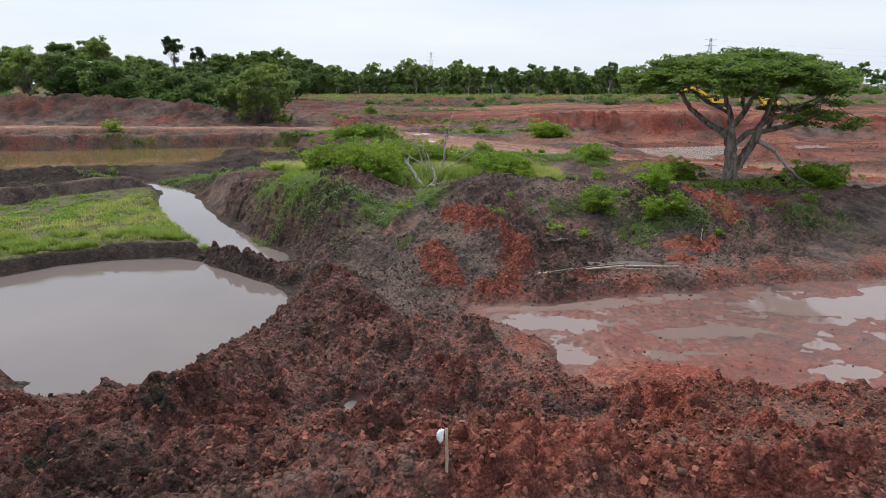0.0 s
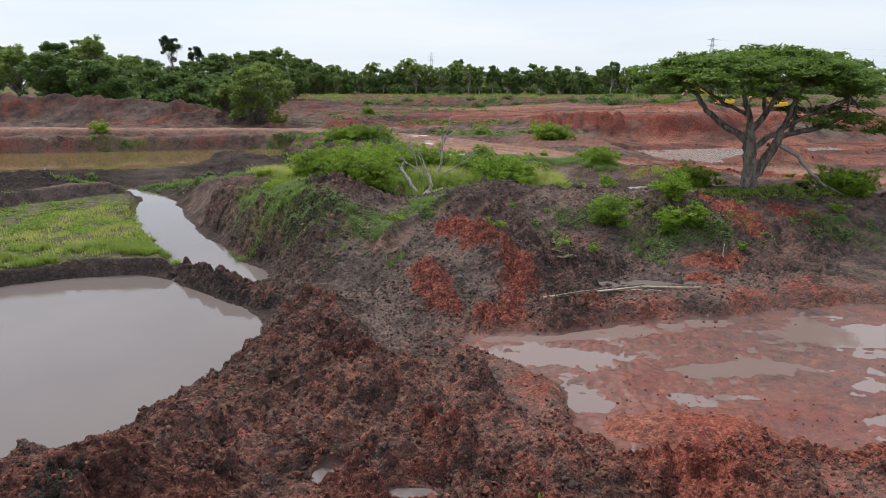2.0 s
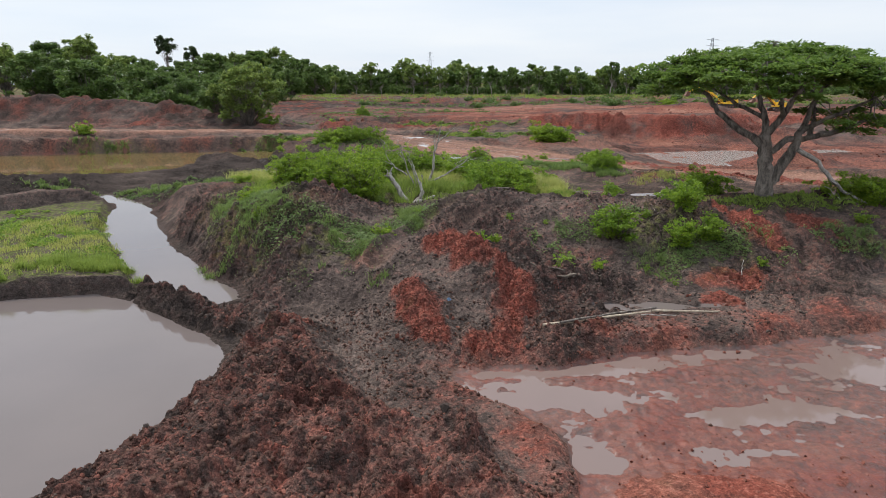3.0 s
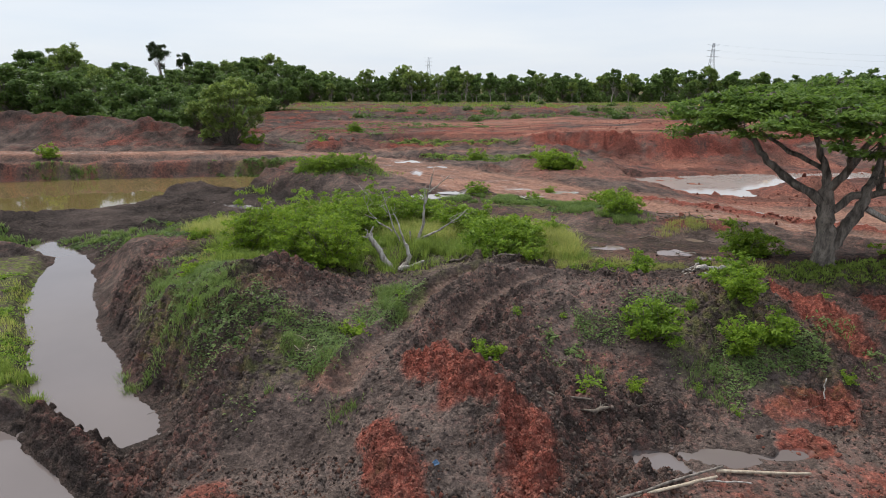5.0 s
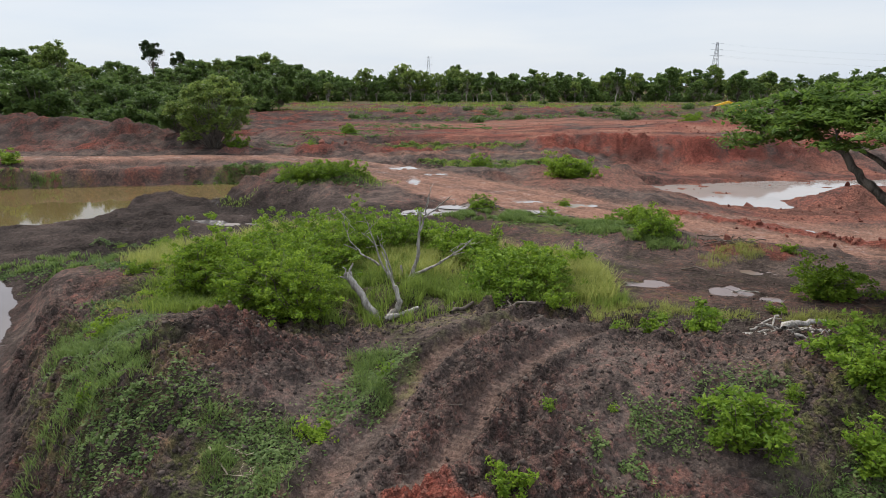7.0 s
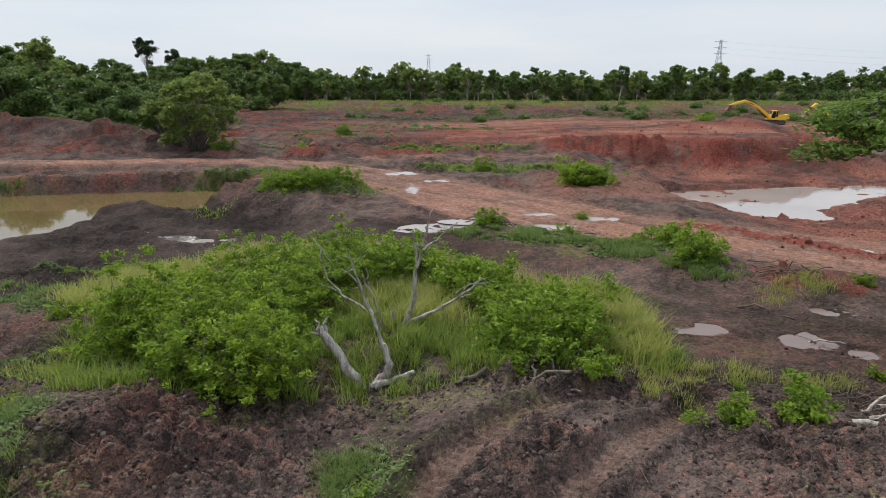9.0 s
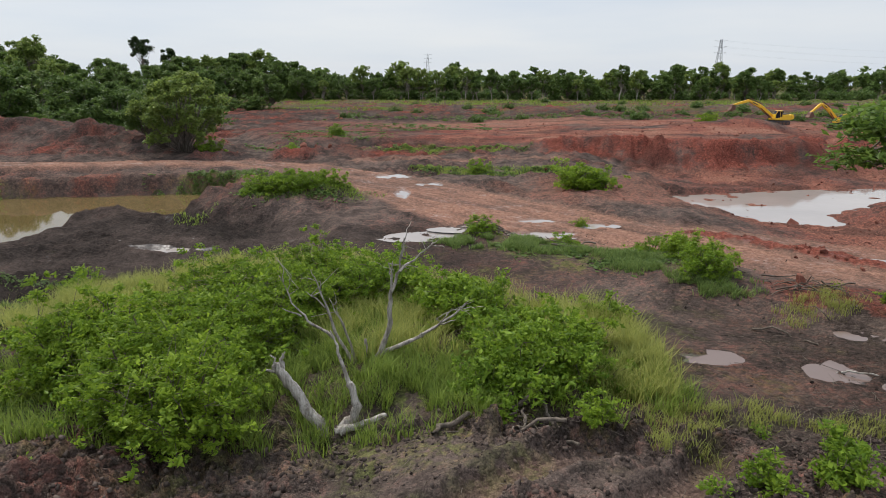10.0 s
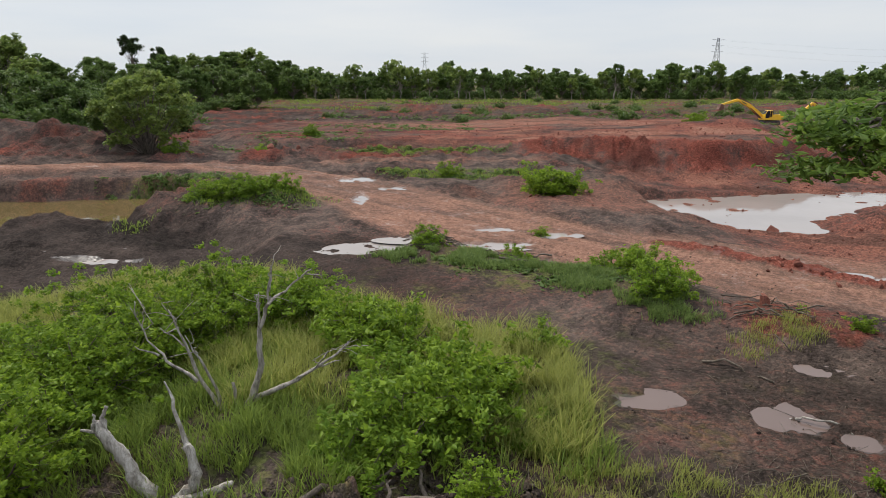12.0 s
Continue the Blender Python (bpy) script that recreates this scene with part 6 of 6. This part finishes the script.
pole(on_ground(13.1, 42.2, 0.06), on_ground(14.8, 40.4, 0.06), 0.05, "crooked fallen branch on trodden earth", 0.4, TWIG, "branch", "branch", "", 10)
pole(on_ground(14.0, 38.6, 0.05), on_ground(15.6, 37.4, 0.06), 0.04, "crooked fallen branch beside a puddle", 0.4, DEAD_WOOD, "branch", "branch", "", 11)
pole(on_ground(-6.0, 22.9, 0.12), on_ground(-5.2, 22.1, 0.1), 0.03, "dry stick on the grassy slope", 0.02, PALE_POLE, "stick", "stick", "", 12)
pole(on_ground(11.4, 31.0, 0.12), on_ground(14.6, 30.0, 0.15), 0.10, "bleached fallen log at the slope's top", 0.3, DEAD_WOOD, "log", "log", "fallen logs", 13)
pole(on_ground(12.6, 30.2, 0.12), on_ground(15.2, 31.8, 0.3), 0.13, "thick bleached log with broken ends", 0.4, DEAD_WOOD, "log", "log", "fallen logs", 14)
pole(on_ground(0.2, 32.2, 0.1), on_ground(1.6, 33.4, 0.25), 0.09, "broken log at the clump's edge", 0.3, TWIG, "log", "log", "", 15)


def root_stump(x, y):
    rg = np.random.default_rng(61)
    ob = thing("driftwood_stump", x, y, ground_z(x, y), "dark driftwood stump with short roots on the slope", "stump")
    part("stump", raw_mesh("stump", *quads_only(*tube(wander((-0.5, 0, 0.1), (0.45, 0, 0.22), 0.1, 8, rg), [0.02, 0.04, 0.05, 0.07, 0.075, 0.07, 0.05, 0.02], 8, 0.3, 3)), TWIG, True), ob)
    for i in range(6):
        e = rg.normal(size=3) * np.array([0.45, 0.3, 0.12])
        part("root", raw_mesh("root", *quads_only(*tube(wander((0.15, 0, 0.18), (0.3 + e[0], e[1], 0.12 + abs(e[2])), 0.06, 5, rg), np.linspace(0.035, 0.01, 5), 5, 0.1, i)), TWIG, True), ob)


root_stump(5.6, 19.9)


def brush_heap(x, y, wide, n, label, seed, name="brushwood_heap", mat=TWIG, thick=0.022, high=0.5):
    """A tangle of dry sticks thrown together."""
    rg = np.random.default_rng(seed)
    z = ground_z(x, y)
    ob = thing(name, x, y, z, label, "brushwood", "heaps of brushwood")
    for _ in range(n):
        c = rg.normal(size=2) * wide * 0.3
        a, s = rg.random() * 6.3, wide * (0.25 + 0.5 * rg.random())
        d = np.array([math.cos(a) * s, math.sin(a) * s * 0.6]) * 0.5
        lift = high * rg.random() * math.exp(-(c @ c) / (wide * 0.4) ** 2)
        ends = [np.array([*(c + k * d), ground_z(x + c[0] + k * d[0], y + c[1] + k * d[1]) - z + lift + rg.normal() * 0.08 + 0.06]) for k in (-1, 1)]
        r = thick * (0.5 + rg.random())
        part("stick", raw_mesh("stick", *quads_only(*tube(wander(ends[0], ends[1], 0.12 * s, 6, rg), np.linspace(r, r * 0.35, 6), 5, 0.1)), mat, True), ob)


brush_heap(2.2, 57.4, 3.0, 40, "tangled heap of dry brushwood under a small bush", 71, high=0.8, thick=0.05)
brush_heap(7.0, 55.0, 3.4, 36, "tangled heap of dry brushwood in the grass", 72, high=0.7, thick=0.05)
brush_heap(13.4, 30.8, 2.6, 20, "bleached roots and branches of a fallen tree", 73, mat=DEAD_WOOD, thick=0.06, high=0.45)
brush_heap(13.0, 33.5, 4.0, 24, "scattered dry branches on trodden earth", 74, high=0.05, thick=0.018)
brush_heap(2.2, 33.4, 2.4, 20, "dead branches and roots at the clump's edge", 75, high=0.5, thick=0.05)
brush_heap(17.6, 45.2, 3.4, 34, "dry brush and roots on a brown earth mound", 79, high=0.35, thick=0.03)
brush_heap(13.6, 49.4, 2.6, 30, "dry brushwood under bushes at the bank's end", 80, high=0.5, thick=0.035)
brush_heap(-4.9, 22.4, 1.4, 14, "dry pale stalks lying on the grassy slope", 76, mat=PALE_POLE, thick=0.011, high=0.1)
brush_heap(5.8, 26.4, 3.0, 9, "dry twigs lying on the dark slope", 78, thick=0.012, high=0.03)

# marker stake with a torn white bag
sx, sy = 0.3, -5.7
top = 3.75 - ground_z(sx, sy)
stake = thing("marker_stake", sx, sy, ground_z(sx, sy), "thin wooden stake with a torn white bag tied on", "stake")
part("stake", raw_mesh("stake", *quads_only(*tube([(0, 0, -0.3), (0.01, 0, 0.3 * top), (0, 0.01, 0.7 * top), (0.0, 0, top)], [0.022, 0.021, 0.02, 0.02], 7)), PALE_POLE, True), stake)
bm = bmesh.new()
bmesh.ops.create_icosphere(bm, subdivisions=3, radius=0.065)
for v in bm.verts:
    q = v.co.copy()
    k = 1 + 0.7 * noise.noise(q * 24) + 0.4 * noise.noise(q * 55)
    v.co = Vector((q.x * 0.7 * k - 0.05 - 0.5 * (0.09 - q.z) * 0.5, q.y * 0.6 * k, top - 0.1 + q.z * 1.35 * k))
part("bag", from_bm("bag", bm, BAG, True), stake, "crumpled white plastic bag")
bm = bmesh.new()
bmesh.ops.create_grid(bm, x_segments=6, y_segments=6, size=0.09)
for v in bm.verts:
    v.co.z = 0.06 * noise.noise(v.co * 14) + 0.05
bmesh.ops.solidify(bm, geom=bm.faces[:], thickness=0.012)
scrap = tagged(new("plastic_scrap", from_bm("plastic_scrap", bm, BLUE)), "crumpled dark blue plastic scrap on dark earth", "plastic scrap")
scrap.matrix_basis = pose(0.3, 16.8, ground_z(0.3, 16.8) + 0.06, 12, -8, 30)

# small shed beyond the fields
shed = thing("shed", 278, 420, 0.2, "small white-walled shed with a grey roof beyond the fields", "shed")
WHITE = plain("white_wall", (0.72, 0.72, 0.70), 0.8, 0, 0.1)
ROOF = plain("grey_roof", (0.42, 0.43, 0.45), 0.6, 0.2, 0.2)
part("wall", from_bm("wall", box_bm((9, 6, 3.4), (0, 0, 1.7), 0.03), WHITE), shed)
part("roof", from_bm("roof", slab_bm([(-5, 3.35), (5, 3.35), (0, 5.2)], 7, 0, 0.05), ROOF), shed)
part("door", from_bm("door", box_bm((1.0, 0.1, 2.1), (1.5, -3.02, 1.05), 0.02), ROOF), shed)
# ---- loose stones, clods and twigs ----
def stone_shapes(count, corners, seed, flat=0.6):
    """Broken stones: the hulls of a few points thrown on a squashed ball."""
    out = []
    for k in range(count):
        rg = np.random.default_rng(seed + k)
        pts = rg.normal(size=(corners, 3))
        pts = pts / np.linalg.norm(pts, axis=1, keepdims=True) * (0.75 + 0.35 * rg.random((corners, 1))) * np.array([1, 0.6 + 0.4 * rg.random(), flat + 0.3 * rg.random()])
        bm = bmesh.new()
        for q in pts:
            bm.verts.new(q)
        hull = bmesh.ops.convex_hull(bm, input=bm.verts[:])
        bmesh.ops.delete(bm, geom=[g for g in hull["geom_interior"] if isinstance(g, bmesh.types.BMVert)], context="VERTS")
        bm.verts.index_update()
        v = np.array([w.co[:] for w in bm.verts])
        f = np.array([[w.index for w in face.verts] for face in bm.faces])
        bm.free()
        out.append((v, f))
    return out


def random_turns(n, rg):
    q = rg.normal(size=(n, 4))
    q /= np.linalg.norm(q, axis=1, keepdims=True)
    w, x, y, z = q.T
    return np.stack([np.stack([1 - 2 * (y * y + z * z), 2 * (x * y - z * w), 2 * (x * z + y * w)], 1), np.stack([2 * (x * y + z * w), 1 - 2 * (x * x + z * z), 2 * (y * z - x * w)], 1),
                     np.stack([2 * (x * z - y * w), 2 * (y * z + x * w), 1 - 2 * (x * x + y * y)], 1)], 1)


def scatter(name, x, y, sizes, shapes, material, label, seed, sink=0.25, smooth_=False):
    rg = np.random.default_rng(seed)
    z = terrain(x, y)[0]
    turns = random_turns(len(x), rg)
    pick = rg.integers(0, len(shapes), len(x))
    vs, fs, base = [], [], 0
    for k, (v, f) in enumerate(shapes):
        m = pick == k
        c = np.stack([x[m], y[m], z[m] + sizes[m] * (0.5 - sink)], 1)
        w = np.einsum("nij,vj->nvi", turns[m], v) * sizes[m][:, None, None] + c[:, None]
        vs.append(w.reshape(-1, 3))
        fs.append((f[None] + (np.arange(m.sum()) * len(v))[:, None, None] + base).reshape(-1, 3))
        base += m.sum() * len(v)
    return tagged(new(name, raw_mesh(name, np.concatenate(vs), np.concatenate(fs), material, smooth_)), label, "rubble", kind="stuff")


SMALL = stone_shapes(12, 10, 300)
ROUND = stone_shapes(10, 9, 330, 0.7)
TINY_STONE = [(np.array([(1, 0, 0), (-1, 0, 0), (0, 1, 0), (0, -1, 0), (0, 0, 1), (0, 0, -1)]) * s, np.array([(0, 2, 4), (2, 1, 4), (1, 3, 4), (3, 0, 4), (2, 0, 5), (1, 2, 5), (3, 1, 5), (0, 3, 5)]))
              for s in ((1, 0.7, 0.6), (0.8, 1, 0.5), (0.9, 0.8, 0.8), (1.1, 0.6, 0.5))]
rg = np.random.default_rng(91)


def strewn(n, box, red_range, rub_min=0.3):
    x, y = rg.uniform(box[0], box[1], n), rg.uniform(box[2], box[3], n)
    _, q = terrain(x, y, False)
    r = q["red"] + 0.22 * fbm(x, y, 0.9, 3, 71)
    ok = (r > red_range[0]) & (r < red_range[1]) & (q["rub"] + 0.25 * rg.random(n) > rub_min)
    for poly in (POND, CHANNEL):
        ok &= inside(poly, x, y) > 0.3
    return x[ok], y[ok]


x, y = strewn(26000, (-13, 14, -6, 18), (0.45, 9), 0.3)
scatter("red_rubble", x, y, 0.018 + 0.07 * rg.random(len(x)) ** 4, SMALL, RED_STONE, "loose red laterite stones strewn over the heap", 1)
x, y = strewn(26000, (-13, 14, -6, 18), (-1, 0.6), 0.3)
scatter("brown_clods", x, y, 0.025 + 0.085 * rg.random(len(x)) ** 3, ROUND, BROWN_CLOD, "loose brown clods strewn over the heap", 8, 0.4, True)
x, y = strewn(4500, (-13, 14, -6, 18), (-1, 0.42), 0.3)
scatter("dark_clods", x, y, 0.025 + 0.085 * rg.random(len(x)) ** 3, ROUND, DARK_CLOD, "loose dark clods strewn over the heap", 2, 0.4, True)
x, y = strewn(22000, (-14, 16, 16, 34), (-1, 0.5), 0.28)
scatter("dark_clods", x, y, 0.022 + 0.10 * rg.random(len(x)) ** 3, ROUND, DARK_CLOD, "loose dark clods on the slope and its humps", 3, 0.4, True)
x, y = strewn(11000, (-3, 14, -6.5, 1.5), (0.4, 9), 0.3)
scatter("red_rubble", x, y, 0.02 + 0.09 * rg.random(len(x)) ** 4, SMALL, RED_STONE, "broken red stones of the steep heap", 9)
x, y = strewn(15000, (-4, 6, 13, 23), (0.5, 9), 0.3)
scatter("red_rubble", x, y, 0.015 + 0.07 * rg.random(len(x)) ** 4, SMALL, RED_STONE, "red stones of a tipped ring of rubble", 4)
x, y = strewn(26000, (2, 24, 4, 18), (-1, 9), -1)
scatter("mud_stones", x[:700], y[:700], 0.015 + 0.05 * rg.random(min(700, len(x))) ** 4, TINY_STONE, RED_STONE, "scattered small stones in the mud", 5)
x, y = strewn(9000, (-60, 70, 60, 140), (0.45, 9), 0.25)
scatter("red_rubble", x, y, 0.05 + 0.2 * rg.random(len(x)) ** 5, SMALL, RED_STONE, "loose red rubble on the far cut and banks", 6)
x, y = strewn(5000, (-20, 22, 30, 60), (-1, 9), 0.1)
scatter("dark_clods", x, y, 0.02 + 0.07 * rg.random(len(x)) ** 4, TINY_STONE, DARK_CLOD, "small clods on trodden earth", 7)

# twigs and chips on the trodden ground and slopes
n = 1100
tx = np.concatenate([rg.normal(13, 2.6, 500), rg.uniform(-12, 14, 600)])
ty = np.concatenate([rg.normal(34, 2.4, 500), rg.uniform(20, 42, 600)])
pieces = []
tz = terrain(tx, ty)[0]
for k in range(n):
    a, s = rg.random() * 6.3, 0.12 + 0.45 * rg.random() ** 2
    d = np.array([math.cos(a) * s, math.sin(a) * s, 0.12 * s * rg.normal()])
    c = np.array([tx[k], ty[k], tz[k] + 0.03])
    pieces.append(tube(np.stack([c - d, c + d * 0.1 + rg.normal(size=3) * 0.03, c + d]), [0.009, 0.008, 0.005], 3))
tagged(new("twigs", raw_mesh("twigs", *quads_only(*join(pieces)), TWIG)), "dry twigs and chips strewn on the dark earth", "twigs", kind="stuff")

# larger stones that lie singly
LARGE = [raw_mesh("stone", v, f, RED_STONE) for v, f in stone_shapes(8, 22, 500)]
CLOD = [raw_mesh("clod", v, f, DARK_CLOD) for v, f in stone_shapes(8, 18, 520, 0.8)]


def lay(meshes, name, spots, lo, hi):
    for px, py in spots:
        s = lo + (hi - lo) * rg.random() ** 2
        o = part(name, meshes[int(rg.integers(len(meshes)))], ground)
        o.matrix_basis = Matrix.LocRotScale((px, py, ground_z(px, py) + 0.25 * s), Euler(rg.random(3) * 6), (s, s * (0.7 + 0.5 * rg.random()), s * (0.6 + 0.3 * rg.random())))


x, y = strewn(900, (-14, 15, -5, 6), (0.45, 9), 0.7)
lay(LARGE, "stone", list(zip(x, y))[:120], 0.05, 0.13)
x, y = strewn(900, (-14, 14, -5, 16), (-1, 0.55), 0.6)
lay(CLOD, "clod", list(zip(x, y))[:70], 0.06, 0.2)
lay(LARGE, "stone", [(1.3 + rg.normal() * 0.5, 3.5 + rg.normal() * 0.35) for _ in range(22)], 0.08, 0.22)
lay(LARGE, "stone", [(-2.6 + rg.normal() * 0.6, 3.9 + rg.normal() * 0.3) for _ in range(24)], 0.05, 0.13)
lay(LARGE, "stone", [(0.5 + rg.normal() * 0.4, 2.2 + rg.normal() * 0.3) for _ in range(14)], 0.06, 0.14)
lay(LARGE, "stone", [(-0.07, 2.35)], 0.33, 0.34)
lay(LARGE, "stone", [(5.9 + rg.normal() * 0.9, 4.8 + rg.normal() * 0.35) for _ in range(26)], 0.05, 0.16)
lay(LARGE, "stone", [(rg.uniform(0.5, 9), rg.uniform(-5.5, -1)) for _ in range(46)], 0.06, 0.17)
lay(LARGE, "stone", [(-6.2 + rg.normal() * 0.7, 14.2 + rg.normal() * 0.8) for _ in range(20)], 0.06, 0.14)
lay(LARGE, "stone", [(-0.4 + rg.normal() * 0.8, 15.4 + rg.normal() * 0.5) for _ in range(26)], 0.06, 0.14)
lay(LARGE, "stone", [(12.2 + rg.normal() * 0.7, 19.4 + rg.normal() * 0.4) for _ in range(22)], 0.06, 0.14)
lay(LARGE, "stone", [(rg.uniform(4, 12), 15.0 + 0.18 * rg.uniform(0, 8) + rg.normal() * 0.3) for _ in range(26)], 0.07, 0.16)
lay(LARGE, "stone", [(30.2, 71.4), (40.5, 72.5), (-17.5, 98), (-19.5, 98.6), (-21, 97.6), (17.8, 47.5)], 0.4, 0.7)
lay(LARGE, "stone", [(22.6 + 7.0 * t + rg.normal() * 0.8, 57.6 - 6.8 * t + rg.normal() * 0.8) for t in rg.random(60) ** 0.8], 0.05, 0.32)
